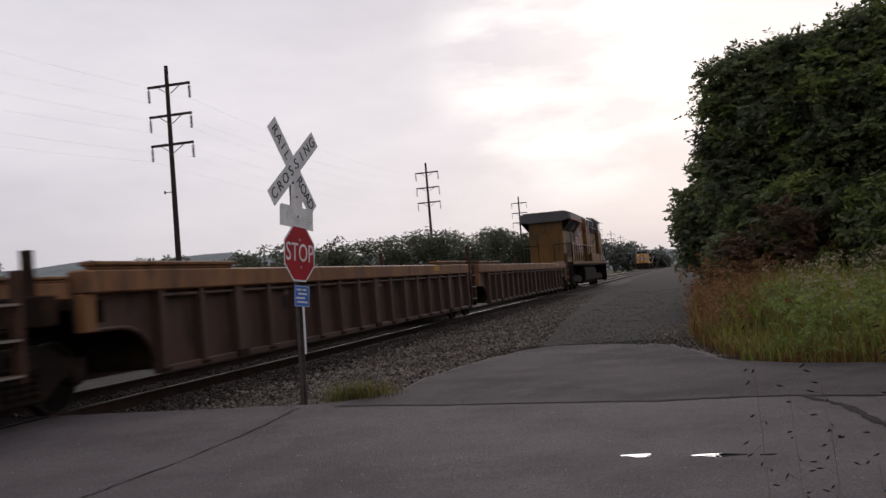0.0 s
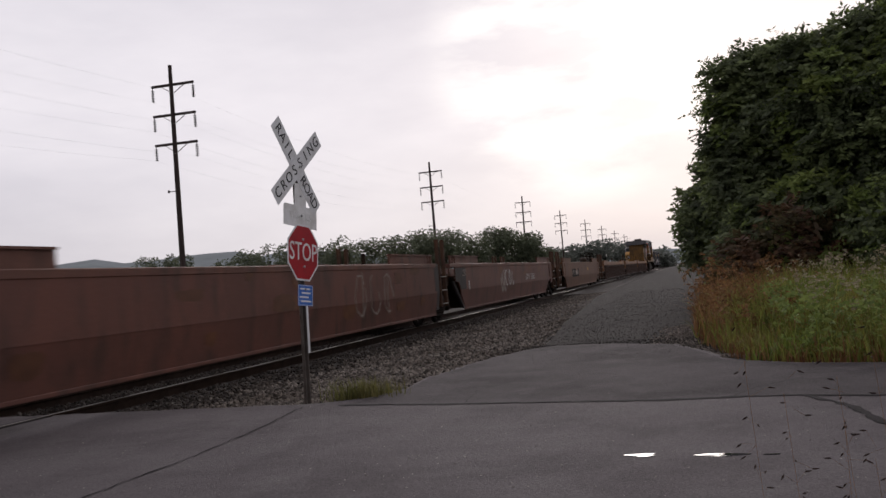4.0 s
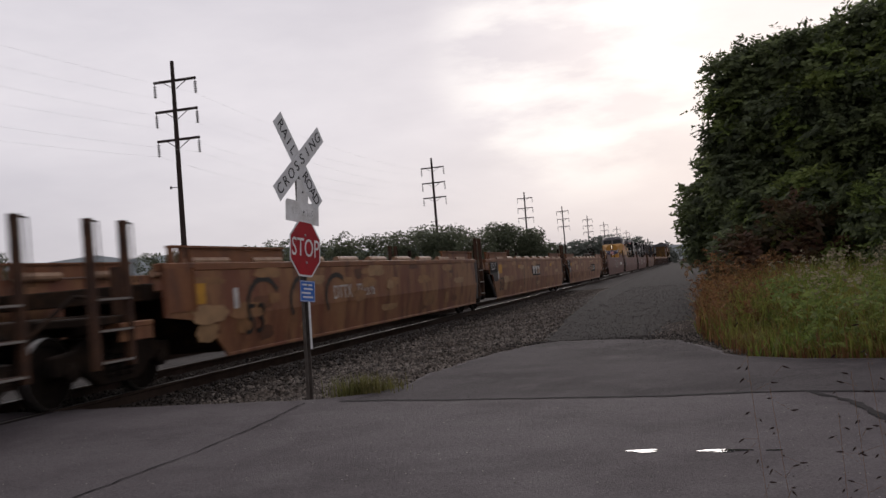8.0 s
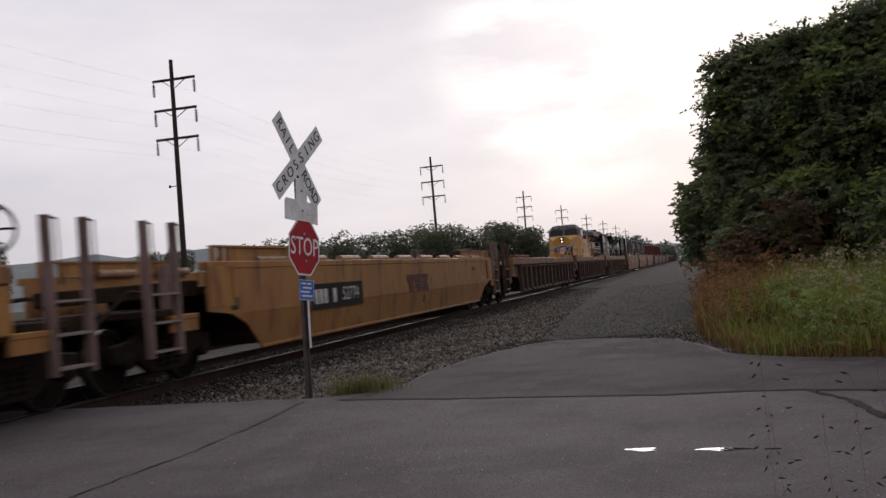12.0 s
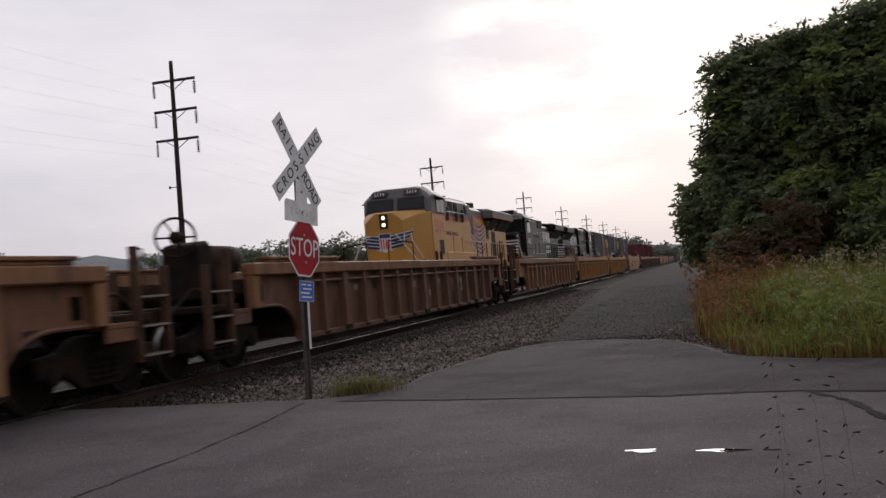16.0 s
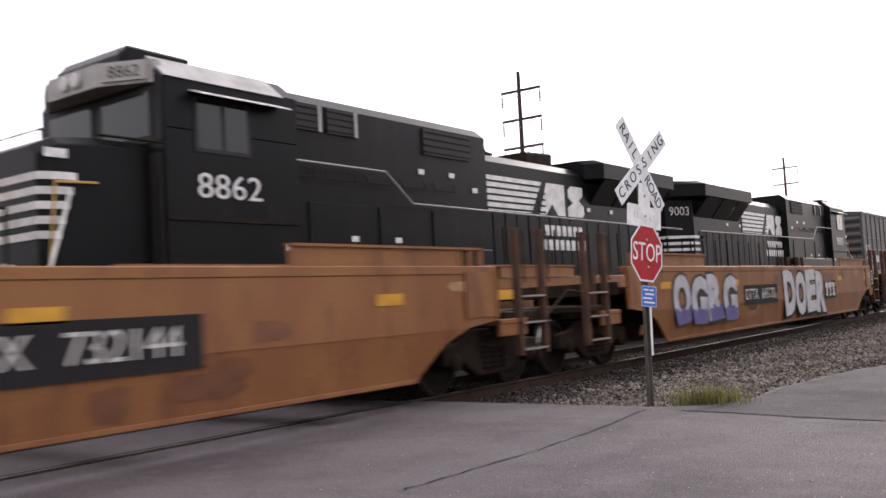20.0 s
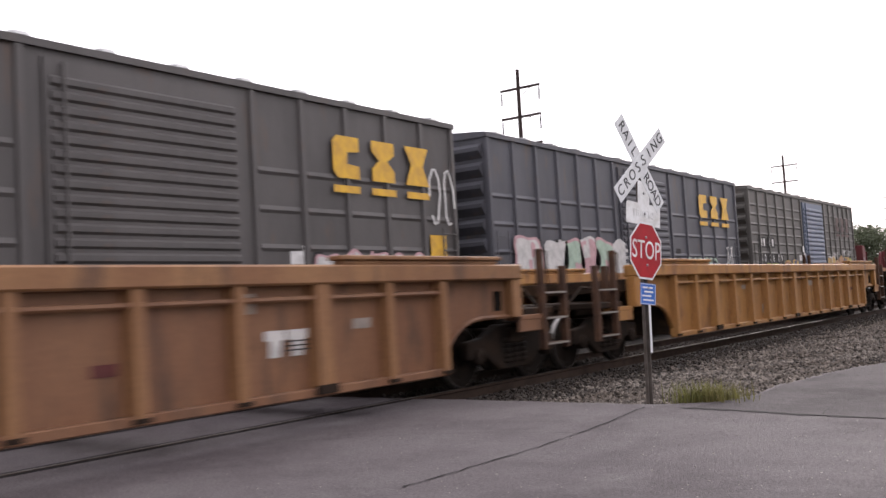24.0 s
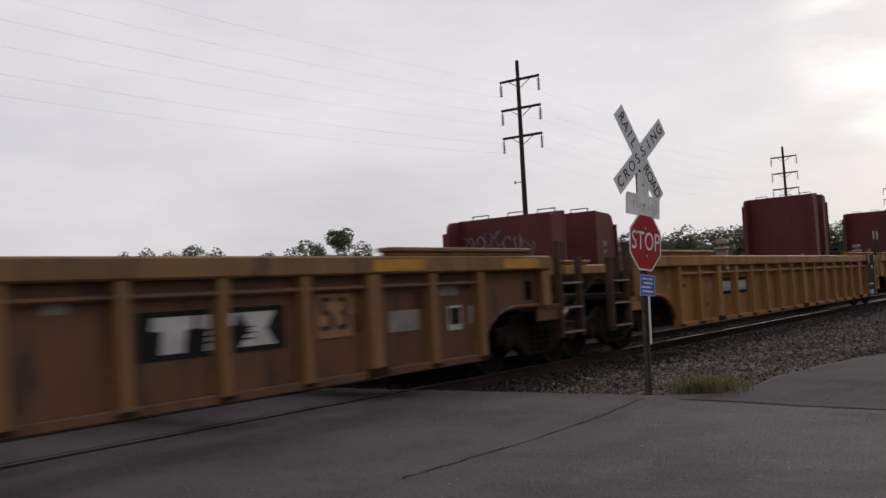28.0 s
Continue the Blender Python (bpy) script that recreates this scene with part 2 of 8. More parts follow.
PAINTS = {
    "dark": (paint("dark_brown_car_paint", (0.056, 0.030, 0.023), (0.068, 0.035, 0.023), (0.026, 0.017, 0.014)), paint("ochre_sill_paint", (0.211, 0.098, 0.035), (0.156, 0.066, 0.027), (0.078, 0.039, 0.022))),
    "red": (paint("red_brown_car_paint", (0.127, 0.048, 0.033), (0.101, 0.040, 0.029), (0.061, 0.029, 0.021)), paint("red_brown_sill_paint", (0.131, 0.053, 0.035), (0.101, 0.043, 0.030), (0.061, 0.030, 0.021))),
    "orange": (paint("orange_brown_car_paint", (0.200, 0.083, 0.026), (0.172, 0.066, 0.022), (0.135, 0.050, 0.019)), paint("orange_brown_sill_paint", (0.205, 0.086, 0.026), (0.172, 0.066, 0.022), (0.12, 0.046, 0.019))),
    "amber": (paint("amber_brown_car_paint", (0.118, 0.047, 0.019), (0.094, 0.036, 0.016), (0.066, 0.027, 0.014)), paint("amber_sill_paint", (0.125, 0.052, 0.021), (0.098, 0.040, 0.018), (0.066, 0.028, 0.015))),
    "patched": (paint("patched_orange_car_paint", (0.155, 0.054, 0.028), (0.235, 0.115, 0.05), (0.105, 0.038, 0.020)), paint("patched_sill_paint", (0.187, 0.074, 0.028), (0.156, 0.058, 0.023), (0.101, 0.039, 0.020))),
    "yellow": (paint("faded_yellow_car_paint", (0.295, 0.144, 0.042), (0.253, 0.116, 0.035), (0.155, 0.070, 0.028)), paint("faded_yellow_sill_paint", (0.330, 0.158, 0.042), (0.266, 0.116, 0.032), (0.155, 0.070, 0.028))),
    "tan": (paint("tan_brown_car_paint", (0.173, 0.083, 0.041), (0.146, 0.066, 0.033), (0.080, 0.040, 0.023)), paint("tan_sill_paint", (0.225, 0.113, 0.049), (0.179, 0.083, 0.037), (0.099, 0.049, 0.026))),
    "rusty": (paint("rusted_yellow_car_paint", (0.105, 0.046, 0.024), (0.135, 0.062, 0.029), (0.06, 0.028, 0.018)), paint("dull_yellow_sill_paint", (0.22, 0.115, 0.045), (0.17, 0.085, 0.035), (0.10, 0.05, 0.025))),
    "brown": (paint("brown_car_paint", (0.133, 0.061, 0.035), (0.101, 0.047, 0.028), (0.055, 0.028, 0.020)), paint("brown_sill_paint", (0.211, 0.098, 0.039), (0.156, 0.070, 0.031), (0.086, 0.043, 0.023))),
}


# ---- mesh helpers ----
def box(bm, x0, x1, y0, y1, z0, z1):
    v = [bm.verts.new(p) for p in ((x0, y0, z0), (x1, y0, z0), (x1, y1, z0), (x0, y1, z0), (x0, y0, z1), (x1, y0, z1), (x1, y1, z1), (x0, y1, z1))]
    for f in ((0, 3, 2, 1), (4, 5, 6, 7), (0, 1, 5, 4), (1, 2, 6, 5), (2, 3, 7, 6), (3, 0, 4, 7)):
        bm.faces.new([v[i] for i in f])
    return v


def prism(bm, outline, axis, a, b):
    """An outline of 2D points swept from a to b along an axis: 'x' (outline in y, z), 'y' (x, z) or 'z' (x, y)."""
    put = {"x": lambda p, c: (c, p[0], p[1]), "y": lambda p, c: (p[0], c, p[1]), "z": lambda p, c: (p[0], p[1], c)}[axis]
    lo, hi = [bm.verts.new(put(p, a)) for p in outline], [bm.verts.new(put(p, b)) for p in outline]
    bm.faces.new(lo), bm.faces.new(hi[::-1])
    n = len(outline)
    for i in range(n):
        bm.faces.new((lo[i], hi[i], hi[(i + 1) % n], lo[(i + 1) % n]))
    bmesh.ops.recalc_face_normals(bm, faces=bm.faces)


def rod(bm, p, q, r, n=8, r2=None):
    p, q = Vector(p), Vector(q)
    u = (q - p).normalized()
    a = u.orthogonal().normalized()
    b = u.cross(a)
    r2 = r if r2 is None else r2
    rings = [[bm.verts.new(c + (a * math.cos(2 * math.pi * i / n) + b * math.sin(2 * math.pi * i / n)) * k) for i in range(n)] for c, k in ((p, r), (q, r2))]
    for i in range(n):
        bm.faces.new((rings[0][i], rings[0][(i + 1) % n], rings[1][(i + 1) % n], rings[1][i]))
    bm.faces.new(rings[0][::-1]), bm.faces.new(rings[1])


def pipe(bm, points, r, n=6):
    for p, q in zip(points, points[1:]):
        rod(bm, p, q, r, n)


def tube(bm, points, r, n=4):
    """One unbroken tube through points that run mainly along y."""
    rings = [[bm.verts.new((p[0] + r * math.cos(2 * math.pi * i / n), p[1], p[2] + r * math.sin(2 * math.pi * i / n))) for i in range(n)] for p in points]
    for a, b in zip(rings, rings[1:]):
        for i in range(n):
            bm.faces.new((a[i], a[(i + 1) % n], b[(i + 1) % n], b[i]))


def lathe(bm, profile, axis, centre=(0, 0, 0), n=24, caps=True):
    """(radius, along) pairs turned round an axis through centre."""
    ring = []
    for r, h in profile:
        row = []
        for i in range(n):
            c, s = r * math.cos(2 * math.pi * i / n), r * math.sin(2 * math.pi * i / n)
            p = {"x": (h, c, s), "y": (c, h, s), "z": (c, s, h)}[axis]
            row.append(bm.verts.new(Vector(p) + Vector(centre)))
        ring.append(row)
    for a, b in zip(ring, ring[1:]):
        for i in range(n):
            bm.faces.new((a[i], a[(i + 1) % n], b[(i + 1) % n], b[i]))
    if caps:
        bm.faces.new(ring[0][::-1]), bm.faces.new(ring[-1])


def torus(bm, r, t, n=24, m=8):
    """A ring in the x, z plane."""
    rows = [[bm.verts.new(((r + t * math.cos(2 * math.pi * j / m)) * math.cos(2 * math.pi * i / n), t * math.sin(2 * math.pi * j / m), (r + t * math.cos(2 * math.pi * j / m)) * math.sin(2 * math.pi * i / n))) for j in range(m)] for i in range(n)]
    for i in range(n):
        for j in range(m):
            bm.faces.new((rows[i][j], rows[(i + 1) % n][j], rows[(i + 1) % n][(j + 1) % m], rows[i][(j + 1) % m]))


def mesh_of(name, build, mat, bevel=0.0, smooth=False):
    bm = bmesh.new()
    build(bm)
    if bevel:
        bmesh.ops.bevel(bm, geom=bm.edges[:], offset=bevel, segments=1, affect="EDGES", clamp_overlap=True)
    bmesh.ops.recalc_face_normals(bm, faces=bm.faces)
    me = bpy.data.meshes.new(name)
    bm.to_mesh(me)
    bm.free()
    me.materials.append(mat)
    if smooth:
        for p in me.polygons:
            p.use_smooth = True
    return me


CACHE = {}


def part(name, build, mat, parent, label="", at=None, key=None, bevel=0.0, smooth=False, kind=""):
    """One mesh object under a thing or a part. Alike pieces (same key) share their mesh."""
    if key is None or key not in CACHE:
        me = mesh_of(name, build, mat, bevel, smooth)
        if key is not None:
            CACHE[key] = me
    else:
        me = CACHE[key]
    ob = new(name, me)
    ob.parent = parent
    if at is not None:
        ob.matrix_basis = at if isinstance(at, Matrix) else Matrix.Translation(at)
    return tagged(ob, label=label, kind=kind)


def thing(name, label, category, at=(0, 0, 0), group="", kind=""):
    ob = new(name)
    ob.matrix_basis = at if isinstance(at, Matrix) else Matrix.Translation(at)
    ob.empty_display_size = 0.3
    return tagged(ob, label, category, group, kind)


def solid(name, build, mat, label, category, at=(0, 0, 0), group="", kind="", bevel=0.0, smooth=False):
    ob = new(name, mesh_of(name, build, mat, bevel, smooth))
    ob.matrix_basis = at if isinstance(at, Matrix) else Matrix.Translation(at)
    return tagged(ob, label, category, group, kind)


def lettering(name, text, size, mat, parent, at, stretch=1.0, label="", fat=0.0):
    """Text as a flat mesh; reads along local x, stands along local y, faces local z."""
    cu = bpy.data.curves.new(name, "FONT")
    cu.body, cu.size, cu.align_x, cu.align_y, cu.extrude, cu.resolution_u = text, size, "CENTER", "CENTER", 0.0015, 3
    cu.offset = fat
    tmp = bpy.data.objects.new(name, cu)
    me = bpy.data.meshes.new_from_object(tmp)
    bpy.data.objects.remove(tmp)
    bpy.data.curves.remove(cu)
    for v in me.vertices:
        v.co.x *= stretch
    me.materials.clear()
    me.materials.append(mat)
    ob = new(name, me)
    ob.parent = parent
    ob.matrix_basis = at
    return tagged(ob, label=label)


# a frame whose x runs along +Y, y up and z towards +X: for marks on the side that faces the road
SIDE = Matrix(((0, 0, 1, 0), (1, 0, 0, 0), (0, 1, 0, 0), (0, 0, 0, 1)))


def on_side(x, y, z, tilt=0.0):
    """tilt: degrees by which the plate's face leans to the ground."""
    return Matrix.Translation((x, y, z)) @ Matrix.Rotation(radians(tilt), 4, "Y") @ SIDE


MOVERS = []

# ---- setting ----
XN, XF = -8.0, -12.0  # centre lines of the near and the far track
GAUGE = 0.7525


def ground_sheet(bm):
    n = 40
    ring = [bm.verts.new((2600 * math.cos(2 * math.pi * i / n), 2600 * math.sin(2 * math.pi * i / n), -0.42)) for i in range(n)]
    bm.faces.new(ring)


solid("ground", ground_sheet, SOIL, "flat weedy field soil reaching the horizon", "ground", kind="structure")

ROAD = [(-45, 8.9), (-9.4, 9.05), (-5.5, 9.0), (-3.97, 8.95), (-3.45, 9.2), (-3.26, 9.9), (-3.3, 10.86), (-3.16, 11.9), (-3.02, 12.9), (-2.6, 14.2), (-2.29, 14.67), (-1.31, 14.35),
        (-0.37, 13.65), (0.01, 12.4), (0.32, 11.1), (1.0, 10.45), (1.74, 10.1), (4, 9.7), (30, 9.2), (30, -14), (-45, -14)]


def road_sheet(bm):
    rng = random.Random(4)
    pts = []
    for (x0, y0), (x1, y1) in zip(ROAD, ROAD[1:] + ROAD[:1]):
        n = 1 if abs(x1 - x0) > 12 or abs(y1 - y0) > 12 else max(1, int(math.hypot(x1 - x0, y1 - y0) / 0.16))
        for i in range(n):
            k = i / n
            j = 0.035 if n > 1 else 0
            pts.append((x0 + (x1 - x0) * k + rng.uniform(-j, j), y0 + (y1 - y0) * k + rng.uniform(-j, j)))
    prism(bm, pts, "z", -0.35, -0.012)


road = solid("road", road_sheet, ASPHALT, "worn grey asphalt road over the level crossing", "road", kind="structure")


def strip(bm, points, widths, z, thick=0.003):
    """A thin winding band, as a crack or a seam."""
    for (p, w), (q, v) in zip(zip(points, widths), list(zip(points, widths))[1:]):
        d = Vector((q[0] - p[0], q[1] - p[1], 0))
        s = Vector((-d.y, d.x, 0)).normalized()
        a, b = Vector((*p, z)), Vector((*q, z))
        bm.faces.new([bm.verts.new(c) for c in (a - s * w, b - s * v, b + s * v, a + s * w)])


def wander(points, step, jitter, seed):
    rng = random.Random(seed)
    out = []
    for (x0, y0), (x1, y1) in zip(points, points[1:]):
        n = max(1, int(math.hypot(x1 - x0, y1 - y0) / step))
        out += [(x0 + (x1 - x0) * i / n + rng.uniform(-jitter, jitter), y0 + (y1 - y0) * i / n + rng.uniform(-jitter, jitter)) for i in range(n)]
    return out + [points[-1]]


CRACKS = [([(-3.6, 8.7), (-3.1, 8.63), (-2.4, 8.45), (-1.67, 8.33), (-0.9, 8.2), (-0.35, 8.1), (0.3, 8.12), (0.78, 8.05), (1.33, 7.87), (2.6, 7.6)], 0.042, 1),
          ([(-3.83, 4.6), (-3.80, 5.28), (-3.78, 6.22), (-3.84, 7.4), (-3.98, 8.68)], 0.012, 2),
          ([(0.78, 8.05), (1.02, 7.4), (1.1, 6.7), (1.25, 6.0)], 0.05, 3),
          ([(0.2, 8.1), (0.45, 8.7), (0.9, 9.2)], 0.008, 6),
          ([(-2.2, 8.4), (-2.3, 9.4), (-1.9, 10.4)], 0.006, 7),
          ([(-6.4, 5.6), (-5.6, 6.3), (-4.6, 6.8), (-3.8, 7.0)], 0.006, 8)]
for pts, w, seed in CRACKS:
    def crack(bm, pts=pts, w=w, seed=seed):
        rng = random.Random(seed)
        line = wander(pts, 0.07, 0.016, seed)
        strip(bm, line, [w * rng.uniform(0.25, 1.0) for _ in line], -0.0065)
    solid("pavement_crack", crack, CRACK, "dark crack wandering through the asphalt", "crack", kind="structure")


def apron_sheet(bm):
    rng = random.Random(12)
    rim = wander([(-3.55, 8.73), (-3.38, 9.25), (-3.2, 9.9), (-3.24, 10.86), (-3.1, 11.9), (-2.96, 12.9), (-2.54, 14.15), (-2.27, 14.58), (-1.33, 14.27), (-0.43, 13.6), (-0.06, 12.4), (0.25, 11.1), (0.96, 10.38), (1.72, 10.03), (2.6, 9.9), (5.0, 9.55)], 0.2, 0.02, 12)
    prism(bm, rim + [(5.0, 7.2), (2.6, 7.6), (1.33, 7.87), (0.78, 8.05), (0.3, 8.12), (-0.35, 8.1), (-0.9, 8.2), (-1.67, 8.33), (-2.4, 8.45), (-3.1, 8.63)], "z", -0.0115, -0.0085)


solid("pavement_apron", apron_sheet, APRON, "older darker asphalt apron between the road and the gravel way", "pavement", kind="structure")


def puddle(x, y, rx, ry, seed):
    def build(bm):
        rng = random.Random(seed)
        ph = [rng.uniform(0, 6.3) for _ in range(4)]
        pts = []
        for i in range(36):
            a = 2 * math.pi * i / 36
            k = 1 + 0.14 * math.sin(2 * a + ph[0]) + 0.12 * math.sin(3 * a + ph[1]) + 0.10 * math.sin(5 * a + ph[2]) + 0.06 * math.sin(9 * a + ph[3])
            pts.append((x + rx * k * math.cos(a), y + ry * k * math.sin(a)))
        prism(bm, pts, "z", -0.02, -0.008)
    solid("puddle", build, WATER, "shallow rain puddle mirroring the bright sky", "puddle", kind="structure")


for k, (x, y, rx, ry) in enumerate(((-0.43, 5.815, 0.082, 0.034), (-0.40, 5.765, 0.055, 0.014), (0.04, 5.765, 0.12, 0.030), (0.13, 5.75, 0.07, 0.022), (0.05, 5.715, 0.06, 0.010), (0.34, 5.73, 0.05, 0.011))):
    puddle(x, y, rx, ry, k + 1)


# gravel access way beside the track, and the ballast bed
def gravel_way(bm):
    rows = [(9.3, -3.6, 3.2), (12, -3.4, 2.4), (15, -2.6, 1.5), (22, -3.2, 1.6), (40, -4.2, 1.6), (90, -5.2, 1.7), (400, -5.6, 1.8), (1500, -6, 2)]
    prev = None
    for y, a, b in rows:
        row = [bm.verts.new((a, y, -0.05)), bm.verts.new((b, y, -0.05)), bm.verts.new((a - 0.5, y, -0.4)), bm.verts.new((b + 0.8, y, -0.4))]
        if prev:
            bm.faces.new((prev[0], prev[1], row[1], row[0])), bm.faces.new((prev[2], prev[0], row[0], row[2])), bm.faces.new((prev[1], prev[3], row[3], row[1]))
        prev = row


solid("gravel_way", gravel_way, GRAVEL, "dark compacted gravel way along the railway", "track", kind="structure")


def ballast_z(x):
    """Top of the ballast over the distance from the near track."""
    return float(np.interp(x, [-16, -14.2, -13.5, -10.5, -9.5, -6.5, -5.8, -4.6, -3.2, -2.4], [-0.42, -0.16, -0.15, -0.15, -0.15, -0.15, -0.17, -0.14, -0.06, -0.08]))


def ballast_bed(bm):
    xs = [-16, -14.2, -13.5, -12, -10.5, -9.5, -8, -6.5, -5.8, -4.6, -3.2, -2.4]
    prev = None
    for y in (9.15, 11, 15, 22, 40, 100, 400, 1600):
        row = []
        for x in xs:
            x2 = x if x < -5 or y < 14 else x - min(2.2, 2.2 * (y - 14) / 60) * (x + 6) / 3.6
            row.append(bm.verts.new((x2, y, ballast_z(x))))
        if prev:
            for i in range(len(xs) - 1):
                bm.faces.new((prev[i], prev[i + 1], row[i + 1], row[i]))
        prev = row
    prev = None
    for y in (-200, -14.0):
        row = [bm.verts.new((x, y, ballast_z(x))) for x in xs]
        if prev:
            for i in range(len(xs) - 1):
                bm.faces.new((prev[i], prev[i + 1], row[i + 1], row[i]))
        prev = row


solid("ballast_bed", ballast_bed, BALLAST, "dark bed of crushed stone under the tracks", "ballast", kind="structure")


def rail_profile(cx):
    return [(cx - 0.07, -0.185), (cx + 0.07, -0.185), (cx + 0.07, -0.165), (cx + 0.012, -0.145), (cx + 0.012, -0.045), (cx + 0.036, -0.03), (cx + 0.036, -0.002),
            (cx - 0.036, -0.002), (cx - 0.036, -0.03), (cx - 0.012, -0.045), (cx - 0.012, -0.145), (cx - 0.07, -0.165)]


for cx in (XN, XF):
    track = thing("railway_track", "steel rails on dark wooden ties in crushed stone", "railway track", (0, 0, 0), "railway tracks", "structure")
    for side in (-1, 1):
        c = cx + side * GAUGE
        rl = part("rail", lambda bm, c=c: prism(bm, rail_profile(c), "y", -200, 1500), RAIL, track)
        part("rail_head", lambda bm, c=c: box(bm, c - 0.026, c + 0.026, -200, 1500, -0.003, 0.0), RAILTOP, rl, "polished steel running surface")
    for i in range(130 if cx == XN else 60):
        part("tie", lambda bm: box(bm, -1.3, 1.3, -0.11, 0.11, -0.33, -0.168), TIE, track, at=(cx, 9.4 + 0.53 * i, 0), key=("tie",))
for cx in (XN, XF):
    for side in (-1, 1):
        c = cx + side * GAUGE
        solid("flangeway", lambda bm, c=c: (box(bm, c - 0.115, c - 0.03, -13.9, 8.9, -0.02, -0.006), box(bm, c + 0.03, c + 0.085, -13.9, 8.9, -0.02, -0.006)), CRACK, "dark slot beside the rail in the crossing", "slot", kind="structure")

# ---- rolling stock: well cars ----
def truck(parent, y, bright=True):
    """A two-axle freight truck."""
    t = new("truck")
    t.parent = parent
    t.matrix_basis = Matrix.Translation((0, y, 0))
    for sx in (-1, 1):
        def frame_side(bm):
            prism(bm, [(-1.12, 0.38), (-1.12, 0.62), (-0.75, 0.66), (-0.42, 0.82), (0.42, 0.82), (0.75, 0.66), (1.12, 0.62), (1.12, 0.38), (0.72, 0.42), (0.36, 0.20), (-0.36, 0.20), (-0.72, 0.42)], "x", -0.07, 0.07)
        part("side_frame", frame_side, BLACK, t, at=(sx * 1.02, 0, 0), key=("sideframe",), bevel=0.02)

        def spring(bm):
            prof = []
            for z in range(5):
                prof += [(0.06, 0.28 + z * 0.07), (0.09, 0.30 + z * 0.07), (0.09, 0.325 + z * 0.07), (0.06, 0.345 + z * 0.07)]
            lathe(bm, prof, "z", (0, 0, 0), 10)
        for k in (-0.2, 0.0, 0.2):
            part("spring", spring, BLACK, t, at=(sx * 1.06, k, 0), key=("spring",))
    part("bolster", lambda bm: box(bm, -1.15, 1.15, -0.18, 0.18, 0.55, 0.76), BLACK, t, key=("bolster",), bevel=0.02)
    for sy in (-0.89, 0.89):
        def wheelset(bm):
            rod(bm, (-1.05, 0, 0.42), (1.05, 0, 0.42), 0.075, 10)
            for sx in (-1, 1):
                o = sx
                lathe(bm, [(0.10, o * 0.72), (0.33, o * 0.73), (0.40, o * 0.69), (0.44, o * 0.685), (0.445, o * 0.71), (0.415, o * 0.72), (0.41, o * 0.80), (0.34, o * 0.80), (0.30, o * 0.765), (0.13, o * 0.79), (0.10, o * 0.83)], "x", (0, 0, 0.42), 28)
        ws = part("wheelset", wheelset, WHEEL, t, at=(0, sy, 0), key=("wheelset",), smooth=False)
        for sx in (-1, 1):
            if bright:
                part("tread", lambda bm, sx=sx: lathe(bm, [(0.405, sx * 0.735), (0.4165, sx * 0.74), (0.4125, sx * 0.80), (0.402, sx * 0.802)], "x", (0, 0, 0.42), 28, False), BRIGHT, ws, "shiny worn wheel tread", key=("tread", sx))
            part("bearing_cap", lambda bm, sx=sx: lathe(bm, [(0.11, sx * 1.0), (0.11, sx * 1.12), (0.05, sx * 1.15)], "x", (0, 0, 0.42), 12), BLACK, ws, key=("cap", sx))
    return t


def bar_row(name, text, height, mat, parent, label, at, gap=0.22):
    """Each bar of an illegible line as a piece of its own."""
    w = height * 0.62
    cx = -(len(text) * (w + height * gap) - height * gap) / 2
    for ch in text:
        if ch != " ":
            part(name, lambda bm: box(bm, 0, w, -height / 2, height / 2, 0, 0.002), mat, parent, label, at=at @ Matrix.Translation((cx, 0, 0)), key=(name, height, mat.name))
        cx += w + height * gap


PATCHES = {}


def mark_material(name, color, rough=0.6):
    if name not in PATCHES:
        PATCHES[name] = material("mark_" + name, color, rough, second=tuple(c * 0.7 for c in color), scale=4, grain=0.12, grain_scale=20)
    return PATCHES[name]


def smudge(bm, w, h, seed, lobes=7):
    """A rounded uneven blot in local x, y."""
    rng = random.Random(seed)
    ph = [rng.uniform(0, 6.28) for _ in range(4)]
    pts = []
    for i in range(28):
        a = 2 * math.pi * i / 28
        c, s = math.cos(a), math.sin(a)
        sq = 1 / max(abs(c), abs(s)) ** 0.55
        k = sq * (1 + 0.08 * math.sin(3 * a + ph[0]) + 0.06 * math.sin(lobes * a + ph[1]))
        pts.append((w / 2 * k * c * 0.9, h / 2 * k * s * 0.9))
    prism(bm, pts, "z", 0, 0.002)


def ribbon(bm, pts, width, thick=0.002):
    """A sprayed line in local x, y, as one unbroken band."""
    pts = [Vector((p[0], p[1])) for p in pts]
    rows = []
    for k, p in enumerate(pts):
        d = (pts[min(k + 1, len(pts) - 1)] - pts[max(k - 1, 0)])
        d = d.normalized() if d.length > 1e-6 else Vector((1, 0))
        e = -d * width * 0.3 if k == 0 else d * width * 0.3 if k == len(pts) - 1 else Vector((0, 0))
        s = Vector((-d.y, d.x)) * width / 2
        rows.append([bm.verts.new((q.x, q.y, z)) for q in (p + e - s, p + e + s) for z in (0, thick)])
    for a, b in zip(rows, rows[1:]):
        for f in ((0, 1, 1, 0), (1, 3, 3, 1), (3, 2, 2, 3), (2, 0, 0, 2)):
            bm.faces.new((a[f[0]], a[f[1]], b[f[2]], b[f[3]]))
    bm.faces.new([rows[0][q] for q in (0, 2, 3, 1)]), bm.faces.new([rows[-1][q] for q in (0, 1, 3, 2)])
    bmesh.ops.recalc_face_normals(bm, faces=bm.faces)


WELL_GROUP = "well cars of the near train"
TOP, BOTTOM = 1.615, 0.31


